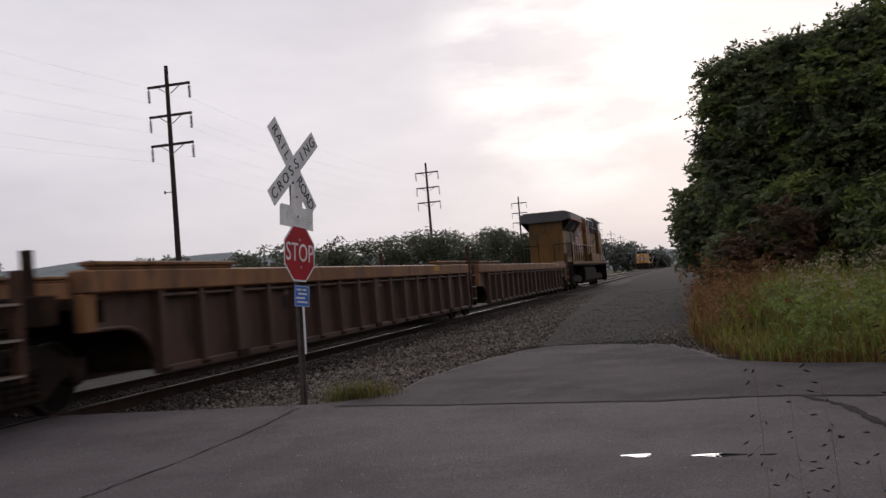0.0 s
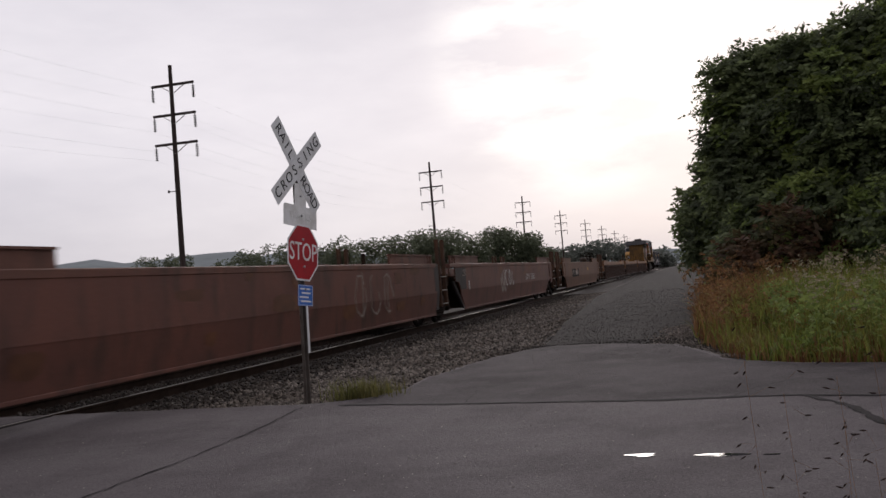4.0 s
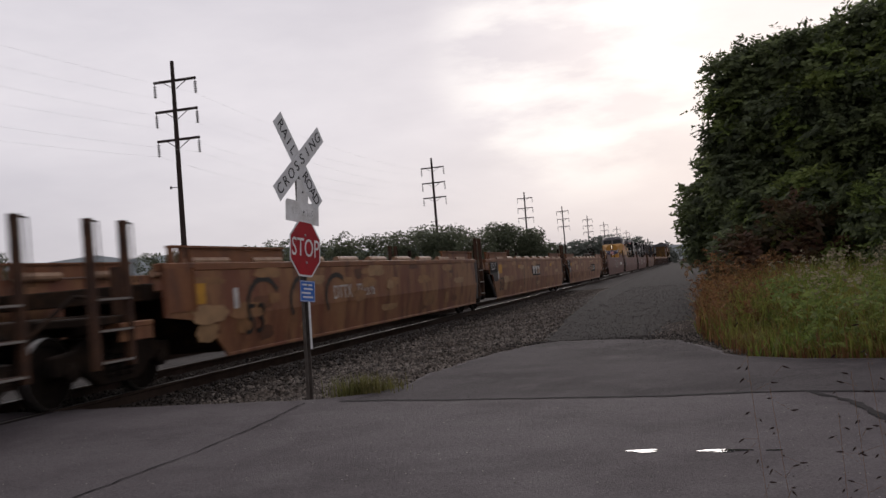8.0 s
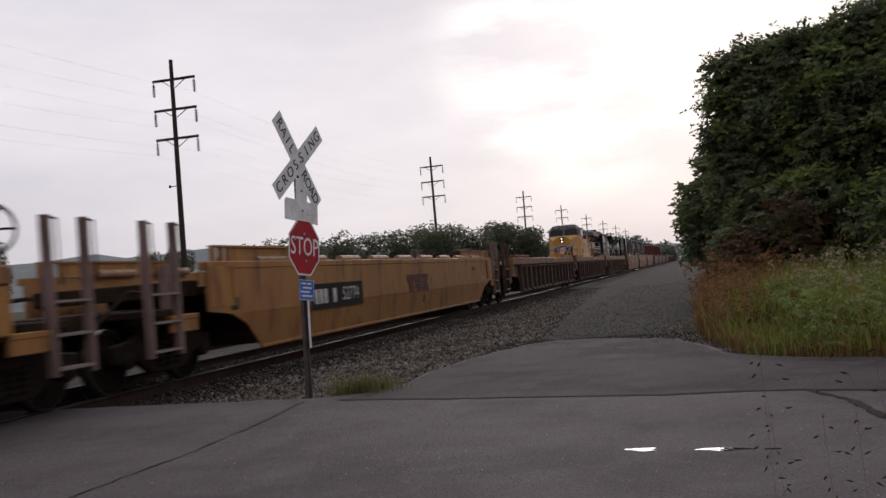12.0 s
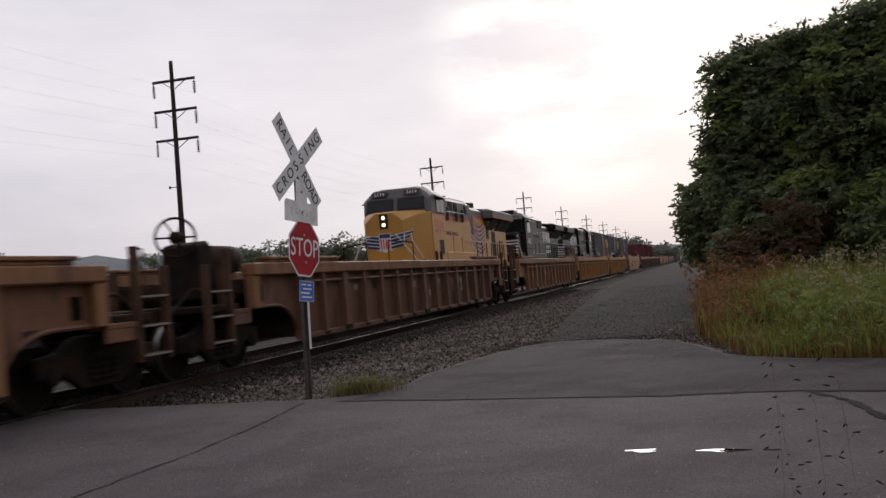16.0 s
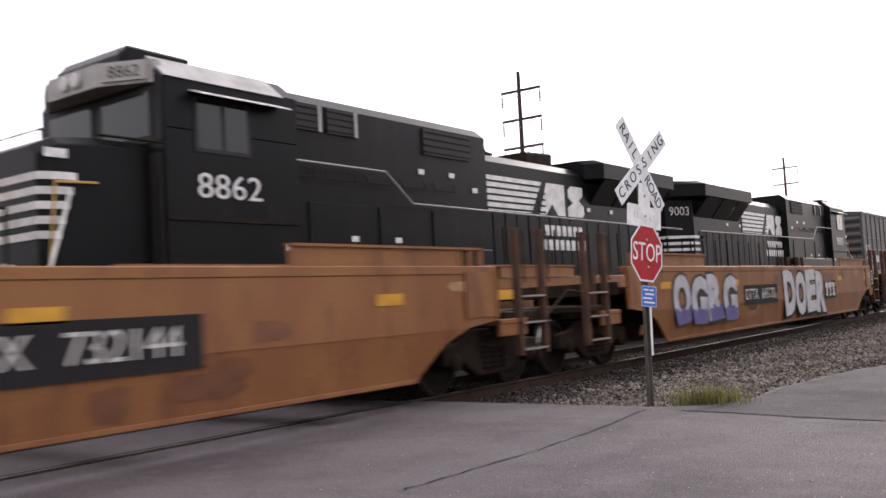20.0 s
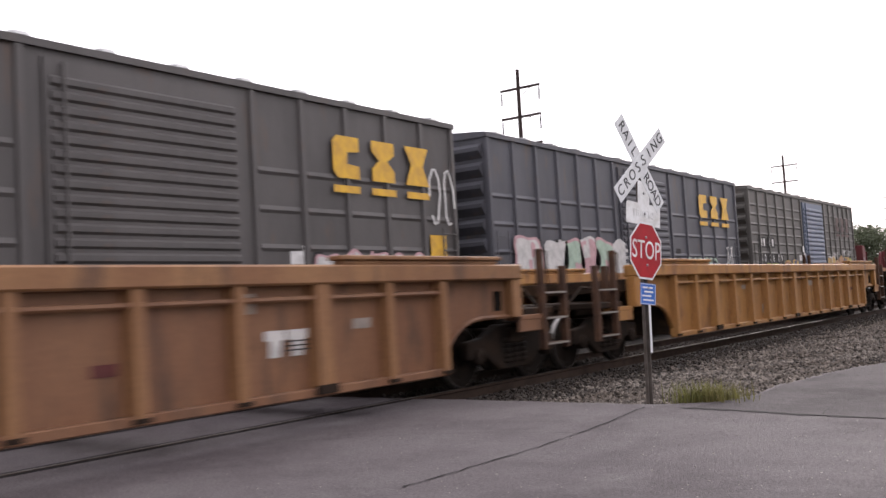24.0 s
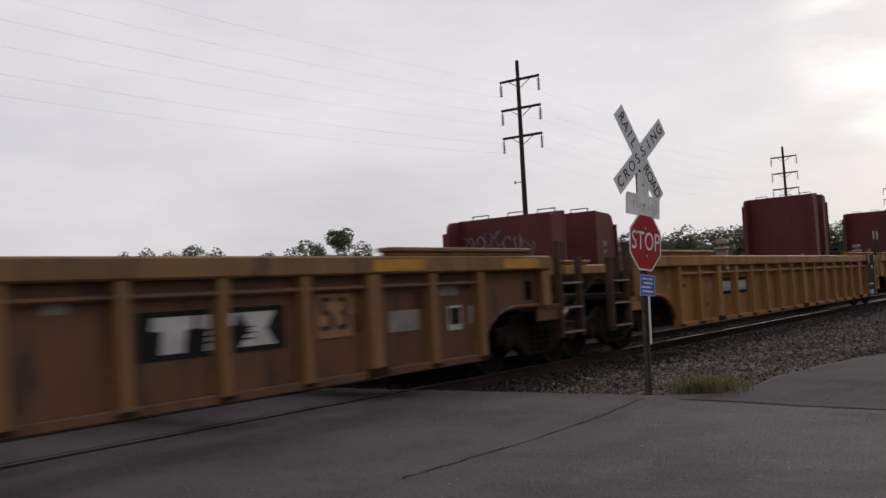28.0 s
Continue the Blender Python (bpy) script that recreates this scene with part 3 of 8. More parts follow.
def end_ladder(car, x, ya, yb, low, tops, mat, loops=True):
    """Two upright posts with treads between them; a thin grab loop beside each tall post."""
    lad = new("ladder")
    lad.parent = car
    lad.matrix_basis = Matrix.Translation((x, 0, 0))
    for y, top in zip((ya, yb), tops):
        part("post", lambda bm, y=y, top=top: box(bm, -0.05, 0.05, y - 0.045, y + 0.045, low, top), mat, lad, bevel=0.008)
        if loops and top > 1.8:
            part("grab_iron", lambda bm, y=y, top=top: pipe(bm, [(0, y, top - 0.02), (0, y + 0.19, top - 0.03), (0, y + 0.2, top - 0.75)], 0.012, 5), GRIME, lad)
    for z in (low + 0.06, low + 0.42, low + 0.78):
        part("tread", lambda bm, z=z: box(bm, -0.06, 0.06, min(ya, yb), max(ya, yb), z, z + 0.035), mat, lad)
        part("tread_edge", lambda bm, z=z: box(bm, 0.06, 0.066, min(ya, yb) + 0.03, max(ya, yb) - 0.03, z + 0.005, z + 0.03), WORN, lad, "bright worn tread edge")
    return lad


def end_gear(car, y, sgn, coupled, mats, brake, style, pale=False, tall=True):
    """What stands over the truck at one end; y is the middle of the gap, sgn points outwards along y."""
    side_mat, sill_mat = mats
    dark = side_mat in (PAINTS["dark"][0], PAINTS["patched"][0], PAINTS["red"][0])
    mat = PALEPOST if pale else side_mat if style == "rib" and not coupled and not dark else RUSTPOST
    if coupled:
        part("end_platform", lambda bm: (box(bm, -0.5, 0.5, -1.1, 1.1, 0.80, 1.04), box(bm, -1.36, 1.36, -0.42, 0.36, 0.92, 1.02)), GRIME, car, at=(0, y - sgn * 1.15, 0), bevel=0.015)
        for sx in (-1, 1):
            inner, outer = (1.3, 0.64) if style == "smooth" else (1.15, 0.52)
            end_ladder(car, sx * 1.4, y - sgn * inner, y - sgn * outer, 0.42, (2.15, 2.15) if tall else (1.84, 1.6), mat)
            part("end_step", lambda bm: (box(bm, -0.12, 0.12, -0.34, 0.34, 0.86, 0.93), box(bm, 0.06, 0.11, -0.34, 0.34, 0.70, 0.87)), side_mat, car, at=Matrix.Translation((sx * 1.30, y - sgn * 1.45, 0)) @ Matrix.Rotation(0 if sx > 0 else math.pi, 4, "Z"), bevel=0.01)
            part("inner_post", lambda bm: box(bm, -0.05, 0.05, -0.06, 0.06, 0.95, 1.62), mat, car, at=(sx * 0.95, y - sgn * 1.75, 0), key=("innerpost", mat.name))
        part("air_pipe", lambda bm: pipe(bm, [(0.9, -sgn * 0.2, 0.86), (0.95, -sgn * 0.9, 1.28), (0.9, -sgn * 1.7, 1.22)], 0.025, 6), GRIME, car, at=(0, y, 0))
        part("cross_beam", lambda bm: box(bm, -1.3, 1.3, -0.09, 0.09, 1.16, 1.38), GRIME, car, at=(0, y - sgn * 1.95, 0), bevel=0.015)
        part("coupler", lambda bm: (box(bm, -0.11, 0.11, -0.5, 0.42, 0.72, 0.98), box(bm, -0.16, 0.16, 0.3, 0.55, 0.68, 1.0)), BLACK, car, at=pose(0, y - sgn * 0.52, 0, 0, 0, 0 if sgn > 0 else 180), bevel=0.02)
        part("air_hose", lambda bm: pipe(bm, [(0.3, -sgn * 0.4, 0.72), (0.32, -sgn * 0.1, 0.45), (0.3, 0, 0.42)], 0.03, 6), BLACK, car, at=(0, y, 0))
    elif sgn > 0:
        part("end_platform", lambda bm: (box(bm, -1.2, 1.2, -1.4, -1.1, 0.5, 1.3), box(bm, -0.45, 0.45, -1.1, 0.3, 0.62, 0.9)), GRIME, car, at=(0, y, 0), bevel=0.015)
        for sx in (-1, 1):
            end_ladder(car, sx * 1.4, y - 0.92, y - 0.36, 0.48, (2.28, 2.28) if style == "smooth" else (2.2, 1.62) if tall else (1.62, 1.62), mat, style == "smooth")
    else:
        part("end_platform", lambda bm: (box(bm, -1.3, 1.3, 0.1, 0.4, 1.02, 1.36), box(bm, -0.5, 0.5, 0.0, 1.3, 0.74, 1.0)), GRIME, car, at=(0, y, 0), bevel=0.015)
        for sx in (-1, 1):
            part("end_post", lambda bm: box(bm, -0.05, 0.05, -0.05, 0.05, 1.0, 2.12 if style == "smooth" else 1.86), GRIME if dark else mat, car, at=(sx * 1.1, y + 0.2, 0), key=("endpost", style, (GRIME if dark else mat).name))
    if brake:
        q = y - sgn * 1.1
        part("brake_housing", lambda bm: prism(bm, [(-0.28, 1.1), (0.26, 1.1), (0.26, 1.75), (0.1, 2.02), (-0.28, 1.95)], "x", 0.18, 0.8), BLACK, car, at=Matrix.Translation((0, q - sgn * 0.55, 0)), bevel=0.04)
        wheel = part("brake_wheel", lambda bm: torus(bm, 0.29, 0.02), BLACK, car, at=pose(0.62, q, 2.06, 0, 0, 32))
        for k in range(6):
            part("spoke", lambda bm, k=k: rod(bm, (0, 0, 0), (0.29 * math.cos(k * math.pi / 3), 0, 0.29 * math.sin(k * math.pi / 3)), 0.015, 5), BLACK, wheel, key=("spoke", k))
        part("brake_gearbox", lambda bm: lathe(bm, [(0.04, -0.16), (0.09, -0.12), (0.09, 0.02), (0.04, 0.05)], "y", (0.62, 0, 2.06), 16), BLACK, car, at=(0, q - sgn * 0.08, 0))
        part("brake_shaft", lambda bm: rod(bm, (0.62, 0, 1.2), (0.62, 0, 2.0), 0.03, 6), BLACK, car, at=(0, q - sgn * 0.1, 0))
        part("air_tank", lambda bm: lathe(bm, [(0.05, -0.6), (0.2, -0.54), (0.24, -0.45), (0.24, 0.45), (0.2, 0.54), (0.05, 0.6)], "y", (0.55, 0, 1.72), 16), GRIME, car, at=(0, y - sgn * 2.35, 0), smooth=True)


def quarter(a, b, z0, z1):
    """An arch that rises from a foot at a towards b."""
    return [(a + (b - a) * 0.5 * (1 - math.cos(math.pi / 2 * i / 6)), z0 + (z1 - z0) * math.sin(math.pi / 2 * i / 6)) for i in range(1, 7)]


def well_car(label, style, colour, length, front_coupled, rear_coupled, brake_front=False, brake_rear=False, caps=False, front_end=None, rear_end=None, pale=(), tall=True):
    """style 'rib': plates between posts under a box sill; 'smooth': a plate folded inwards below the waist. Rests between two gap centres, length apart."""
    car = thing("well_car", label, "freight car", group=WELL_GROUP)
    mats = side_mat, sill_mat = PAINTS[colour]
    h = length / 2
    # (foot of the arch, end of the plate, truck) measured inwards from the middle of the gap
    if style == "rib":
        front = front_end or ((3.5, 1.8, 1.45) if front_coupled else (1.42, 1.40, 0.0))
        rear = rear_end or ((3.5, 1.8, 1.45) if rear_coupled else (1.45, 0.0, 0.0))
    else:
        front = front_end or ((3.6, 1.95, 1.5) if front_coupled else (1.5, 1.48, 0.0))
        rear = rear_end or ((3.6, 1.95, 1.5) if rear_coupled else (1.65, 0.5, 0.0))
    (fb, ft, ftruck), (rb, rt, rtruck) = [tuple(h - q for q in e) for e in (front, rear)]
    zc, low = 0.93, BOTTOM + 0.02
    upright = ft - fb < 0.1
    if style == "rib":
        edge_f = [] if upright else quarter(fb, ft, low, zc) + [(ft, zc)]
        edge_r = quarter(-rb, -rt, low, zc) + [(-rt, zc)]
    else:
        edge_f = [(fb, 0.86)] if upright else [(fb + 0.5, 0.68), (fb + 1.0, 0.86), (ft, zc)]
        edge_r = [(-rb - 0.5, 0.68), (-rb - 1.0, 0.86), (-rt, zc)] if rear_coupled else [(-rb - 0.55, 0.78), (-rb - 0.62, 0.86), (-rb - 0.8, 1.1), (-rt, 1.12)]
    deep = 0.27 if colour == "dark" else 0.20
    sill_f, sill_r = (ft, -rt) if style == "rib" else (ft, -rt - (0.0 if rear_coupled else 0.55))
    for sx in (-1, 1):
        if style == "rib":
            outline = [(-rb, low), (fb, low)] + edge_f + [(ft, TOP - 0.08), (-rt, TOP - 0.08)] + edge_r[::-1]
            part("side_plate", lambda bm: prism(bm, outline, "x", -0.015, 0.015), side_mat, car, at=(sx * 1.335, 0, 0))
            part("top_sill", lambda bm: box(bm, -0.12, 0.12, sill_r, sill_f, TOP - deep, TOP), sill_mat, car, at=(sx * 1.39, 0, 0), bevel=0.02)
            part("bottom_sill", lambda bm: box(bm, -0.07, 0.06, -rb, fb, BOTTOM - 0.02, BOTTOM + 0.07), side_mat, car, at=(sx * 1.40, 0, 0), bevel=0.01)
            part("side_rail", lambda bm: rod(bm, (0, -rb, 1.28), (0, fb, 1.28), 0.03, 6), side_mat, car, at=(sx * 1.43, 0, 0))
            rib_mat = sill_mat if colour in ("rusty", "tan") else side_mat
            lead = 2.25 if upright else 2.12
            inner = fb + rb - lead - 2.12
            n = max(6, round(inner / 1.06))
            ribs = [(fb - 0.06, 0), (fb - lead / 2, 0)] + [(fb - lead - inner * i / n, i in (0, n // 2, n)) for i in range(n + 1)] + [(-rb + 1.06, 0), (-rb + 0.06, 0)]
            for k, (y, wide) in enumerate(ribs):
                part("rib", lambda bm, w=wide: prism(bm, [(-0.075 - 0.05 * w, 0.0), (-0.055 - 0.05 * w, 0.14), (0.055 + 0.05 * w, 0.14), (0.075 + 0.05 * w, 0.0)], "z", BOTTOM, TOP - deep), rib_mat, car,
                     at=Matrix.Translation((sx * 1.345, y, 0)) @ Matrix.Rotation(radians(-90 * sx), 4, "Z"), key=("rib", colour, bool(wide)))
                part("foot_pad", lambda bm, w=wide: box(bm, 0, 0.045, -0.075 - 0.07 * w, 0.075 + 0.07 * w, BOTTOM + 0.005, BOTTOM + 0.045 + 0.05 * w), GRIME, car, at=Matrix.Translation((sx * 1.46, y, 0)) @ Matrix.Rotation(0 if sx > 0 else math.pi, 4, "Z"), key=("pad", bool(wide)))
            for end, arched in ((ft, not upright), (-rt, True)):
                o = 1 if end > 0 else -1
                if arched:
                    part("corner_post", lambda bm, o=o: box(bm, -0.06, 0.06, -0.22 if o > 0 else 0.0, 0.0 if o > 0 else 0.22, zc - 0.02, TOP - deep), sill_mat, car, at=(sx * 1.42, end, 0), bevel=0.012)
                    # no hole is cut: a near-black slab paints its shade
                    part("corner_opening", lambda bm: box(bm, -0.006, 0.006, -0.09, 0.09, -0.13, 0.13), HOLE_SHADE, car, at=(sx * 1.355, end - o * 0.42, 1.14))
                    part("arch_lip", lambda bm, e=(edge_f if o > 0 else edge_r): tube(bm, [(0, p[0], p[1]) for p in e], 0.03, 6), side_mat, car, at=(sx * 1.375, 0, 0))
        else:
            def folded(bm):
                """Upright above the waist, leaning in below."""
                fold = 0.86

                def x_at(z):
                    return 0.0 if z >= fold else -0.08 * (fold - z) / (fold - BOTTOM)
                f_all, r_all = [(fb, BOTTOM)] + edge_f, [(-rb, BOTTOM)] + edge_r
                f_low, r_low = [p for p in f_all if p[1] <= fold], [p for p in r_all if p[1] <= fold]
                f_up, r_up = [p for p in f_all if p[1] > fold], [p for p in r_all if p[1] > fold]
                low_poly = r_low[::-1] + f_low
                upper = [f_low[-1]] + f_up + [(ft, TOP), (-rt, TOP)] + r_up[::-1] + [r_low[-1]]
                for poly in (low_poly, upper):
                    a = [bm.verts.new((sx * (x_at(z)), y, z)) for y, z in poly]
                    b = [bm.verts.new((sx * (x_at(z) - 0.03), y, z)) for y, z in poly]
                    bm.faces.new(a), bm.faces.new(b[::-1])
                    for i in range(len(poly)):
                        bm.faces.new((a[i], b[i], b[(i + 1) % len(poly)], a[(i + 1) % len(poly)]))
            part("side_plate", folded, side_mat, car, at=(sx * 1.49, 0, 0))
            part("top_sill", lambda bm: box(bm, -0.14, 0.012, sill_r, sill_f, TOP - 0.10, TOP + 0.01), sill_mat, car, at=(sx * 1.49, 0, 0), bevel=0.012)
            part("bottom_lip", lambda bm: box(bm, -0.03, 0.012, -rb, fb, BOTTOM - 0.03, BOTTOM + 0.02), side_mat, car, at=(sx * 1.412, 0, 0), bevel=0.006)
            part("weld_seam", lambda bm: box(bm, -0.002, 0.006, -rb - 0.3, fb, 0.852, 0.868), side_mat, car, at=(sx * 1.49, 0, 0))
            for end, is_coupled in ((ft, front_coupled), (-rt, rear_coupled)):
                o = 1 if end > 0 else -1
                if is_coupled:
                    part("corner_frame", lambda bm: (box(bm, 0, 0.012, -0.34, 0.34, -0.27, 0.30), box(bm, 0.012, 0.03, -0.36, -0.32, -0.28, 0.31), box(bm, 0.012, 0.03, 0.32, 0.36, -0.28, 0.31)), sill_mat, car, at=Matrix.Translation((sx * 1.492, end - o * 0.36, 1.25)) @ Matrix.Rotation(0 if sx > 0 else math.pi, 4, "Z"))
            if not front_coupled:
                part("end_paint", lambda bm: box(bm, 0, 0.003, ft - 0.16, ft, BOTTOM + 0.6, TOP - 0.1), PLATE_DARK, car, "dark painted end of the side", at=Matrix.Translation((sx * 1.492, 0, 0)) if sx > 0 else Matrix.Translation((-1.495, 0, 0)))
                part("end_plate", lambda bm: prism(bm, [(ft, 0.42), (ft + 0.18, 0.42), (ft + 0.42, 0.95), (ft + 0.42, TOP), (ft, TOP)], "x", -0.02, 0.02), PLATE_DARK, car, "dark end plate", at=(sx * 1.42, 0, 0))
            if not rear_coupled:
                part("end_paint", lambda bm: prism(bm, [(-rt, 1.13), (-rt, 1.5), (-rb + 0.04, 1.5), (-rb + 0.04, 0.875), (-rb - 0.6, 0.875), (-rb - 0.78, 1.11)], "x", 0, 0.002), PLATE_DARK, car, "dark painted end of the side", at=(sx * 1.4925 - (0.002 if sx < 0 else 0), 0, 0))
                part("strut", lambda bm: prism(bm, [(-rb + 0.02, low), (-rb - 0.16, low), (-rt - 0.1, 1.14), (-rt + 0.12, 1.14)], "x", -0.04, 0.02), PLATE_DARK, car, "dark slanting strut", at=(sx * 1.40, 0, 0))
                part("sill_opening", lambda bm: (box(bm, -0.02, 0.02, sill_r, -rt, TOP - 0.34, TOP - 0.28), box(bm, -0.02, 0.02, sill_r, sill_r + 0.1, TOP - 0.34, TOP)), sill_mat, car, at=(sx * 1.45, 0, 0))
            if caps:
                for k in range(-4, 5):
                    part("sill_cap", lambda bm: rod(bm, (0, -0.5, 0), (0, 0.5, 0), 0.07, 10), CAPPALE, car, "pale rounded sill cap", at=(sx * 1.42, k * 1.75, TOP + 0.03), key=("cap_bar",))
        # raised guide plates over the sill at both ends
        rise, run = (0.10, 3.4) if style == "rib" else (0.24, 3.5)
        for end in (sill_f, sill_r):
            o = 1 if end > 0 else -1
            g0 = 0.55 if style == "rib" and (front_coupled if o > 0 else rear_coupled) else 0.25
            ys = sorted((end - o * g0, end - o * (run + 0.1)))
            if style == "rib":
                part("guide_plate", lambda bm: (box(bm, -0.06, 0.09, ys[0], ys[1], TOP + 0.002, TOP + 0.05), box(bm, -0.10, 0.13, ys[0] - 0.04, ys[1] + 0.04, TOP + 0.05, TOP + rise)), sill_mat, car, at=(sx * 1.38, 0, 0), bevel=0.01)
            else:
                part("guide_plate", lambda bm: (box(bm, -0.02, 0.02, ys[0] + (0.5 if o < 0 else 0), ys[1] - (0.5 if o > 0 else 0), TOP + 0.01, TOP + rise - 0.025), box(bm, -0.05, 0.05, ys[0], ys[1], TOP + rise - 0.03, TOP + rise)), sill_mat, car, at=(sx * 1.44, 0, 0))
                for q in (0.03, 0.28, 0.5):
                    part("guide_bracket", lambda bm: box(bm, -0.03, 0.03, -0.035, 0.035, 0.0, rise - 0.03), sill_mat, car, at=(sx * 1.44, end - o * (g0 + q), TOP + 0.01), key=("bracket", colour))
    part("bulkhead", lambda bm: box(bm, -1.3, 1.3, fb - 0.06, fb, 0.35, 1.3), GRIME, car)
    part("bulkhead", lambda bm: box(bm, -1.3, 1.3, -rb, -rb + 0.06, 0.35, 1.3), GRIME, car)
    for k in range(6):
        y = -rb + (fb + rb) * (k + 0.5) / 6
        part("floor_beam", lambda bm: box(bm, -1.2, 1.2, -0.2, 0.2, 0.30, 0.38), BLACK, car, at=(0, y, 0), key=("beam",))
    if not upright:
        part("upper_deck", lambda bm: box(bm, -1.3, 1.3, fb, ft - 0.1, 1.18, 1.26), GRIME, car)
    part("upper_deck", lambda bm: box(bm, -1.3, 1.3, -rt + 0.1, -rb, 1.18, 1.26), GRIME, car)
    end_gear(car, h, 1, front_coupled, mats, brake_front, style, "f" in pale, tall)
    end_gear(car, -h, -1, rear_coupled, mats, brake_rear, style, "r" in pale, tall)
    if front_coupled:
        truck(car, ftruck)
    truck(car, -rtruck)
    return car

# ---- the near train: gap centres from front to rear, then each car's style, colour, coupled at front, coupled at rear, label ----
V_NEAR, V_FAR = 20.5, -12.75
GAPS = (51.2, 28.4, 8.2, -15.15, -37.2, -57.5, -77.2, -96.3, -116.8, -135.3, -155.7, -176.3, -194.1, -214.5, -236.6, -255.6, -275.4, -295.15, -317.05, -337.5, -355.5, -376.3, -398.1, -417.9, -436.5, -457.4,
        -479.6, -501.45, -521.4, -540.3, -561.1, -580.4)
NEAR = [
    ("rib", "dark", True, False, "dark brown well car with an ochre top sill"),
    ("rib", "dark", False, False, "dark brown ribbed well car with an ochre top sill"),
    ("rib", "dark", False, True, "dark brown ribbed well car with an ochre top sill"),
    ("smooth", "amber", True, True, "orange-brown smooth-sided well car with white number"),
    ("smooth", "red", True, False, "red-brown smooth well car with white sprayed scrawl"),
    ("smooth", "red", False, False, "red-brown smooth well car with pale looping graffiti"),
    ("smooth", "red", False, True, "red-brown smooth well car with white number"),
    ("smooth", "patched", True, False, "orange-brown well car with tan repaint patches"),
    ("smooth", "patched", False, False, "orange-brown well car with white owner's mark"),
    ("smooth", "patched", False, True, "rusty patched well car with large black 53"),
    ("rib", "dark", True, False, "dark brown ribbed well car with an ochre top sill"),
    ("rib", "dark", False, False, "dark brown ribbed well car with faded owner's mark"),
    ("rib", "dark", False, True, "dark brown ribbed well car with an ochre top sill"),
    ("smooth", "yellow", True, True, "faded yellow smooth well car with dark red mark"),
    ("rib", "yellow", True, False, "faded yellow ribbed well car"),
    ("rib", "yellow", False, False, "faded yellow ribbed well car"),
    ("rib", "tan", False, True, "tan ribbed well car with blue and white graffiti"),
    ("rib", "brown", True, True, "brown ribbed well car with faded owner's mark"),
    ("rib", "tan", True, False, "tan ribbed well car with dark end panel"),
    ("rib", "tan", False, False, "tan ribbed well car with dark end panel"),
    ("rib", "tan", False, True, "tan ribbed well car with dark end panel"),
    ("smooth", "orange", True, True, "orange-brown well car with white and violet graffiti"),
    ("smooth", "orange", True, False, "orange-brown smooth well car with white number"),
    ("smooth", "orange", False, False, "orange-brown smooth well car with boxed white mark"),
    ("smooth", "orange", False, True, "orange-brown smooth well car with white number"),
    ("rib", "yellow", True, True, "faded yellow ribbed well car"),
    ("rib", "tan", True, True, "faded yellow ribbed well car with black number panel"),
    ("rib", "yellow", True, False, "faded yellow ribbed well car with black 53"),
    ("rib", "yellow", False, False, "faded yellow ribbed well car with black end panels"),
    ("rib", "yellow", False, True, "faded yellow ribbed well car with black end panel"),
    ("rib", "rusty", True, False, "faded yellow ribbed well car with white owner's mark"),
]
NEAR = [(a, b, *rest) for a, b, rest in zip(GAPS, GAPS[1:], NEAR)]
SHORT = (3.2, 1.5, 1.25)  # cars whose wells reach nearer to the coupling
CARS = []
for i, (a, b, style, colour, fc, rc, label) in enumerate(NEAR):
    car = well_car(label, style, colour, a - b, fc, rc, brake_front=i in (3, 7, 13, 14), brake_rear=i in (2, 17), caps=colour == "patched" or i == 13, pale={13: "fr", 14: "f"}.get(i, ""),
                   front_end={27: SHORT, 30: SHORT, 29: (0.95, 0.93, 0.0)}.get(i), rear_end={10: (1.75, 0.0, 0.0), 26: SHORT, 29: SHORT, 1: (2.1, 0.6, 0.0)}.get(i), tall=i < 25 and i not in (17, 18))
    MOVERS.append((car, XN, (a + b) / 2, V_NEAR, 0))
    CARS.append(car)

# ---- locomotives ----
def loft(bm, sections, closed=True):
    """Skin over cross-sections (y, [(x, z), ...]) with the same number of points."""
    rings = [[bm.verts.new((x, y, z)) for x, z in pts] for y, pts in sections]
    n = len(rings[0])
    for a, b in zip(rings, rings[1:]):
        for i in range(n):
            bm.faces.new((a[i], a[(i + 1) % n], b[(i + 1) % n], b[i]))
    bm.faces.new(rings[0][::-1]), bm.faces.new(rings[-1])


UPYELLOW = material("armour_yellow_paint", (0.43, 0.205, 0.022), 0.45, second=(0.33, 0.155, 0.02), scale=0.9, low=0.45, high=0.75, third=(0.30, 0.16, 0.04), third_scale=2.2, third_low=0.62, third_high=0.8, grain=0.05, streak=(1, 1, 0.4), spec=0.5)
# darker copy of the yellow: soot plus the shade of the backlit rear
UPSOOT_BACKLIT = material("sooty_backlit_yellow_paint", (0.17, 0.082, 0.014), 0.6, second=(0.10, 0.05, 0.012), scale=1.2, third=(0.05, 0.028, 0.012), third_scale=2.6, grain=0.1, streak=(1, 1, 0.4))
UPGREY = material("harbour_grey_paint", (0.085, 0.079, 0.085), 0.5, second=(0.062, 0.058, 0.062), scale=1.2, grain=0.06, spec=0.5)
UPRED = material("red_stripe_paint", (0.55, 0.03, 0.02), 0.45, grain=0.05)
NSBLACK = material("glossy_black_paint", (0.004, 0.004, 0.0045), 0.4, second=(0.0075, 0.0072, 0.0072), scale=1.1, low=0.42, high=0.75, third=(0.014, 0.0125, 0.011), third_scale=3, third_low=0.58, third_high=0.8, grain=0.1, streak=(1, 1, 0.4), spec=0.10)
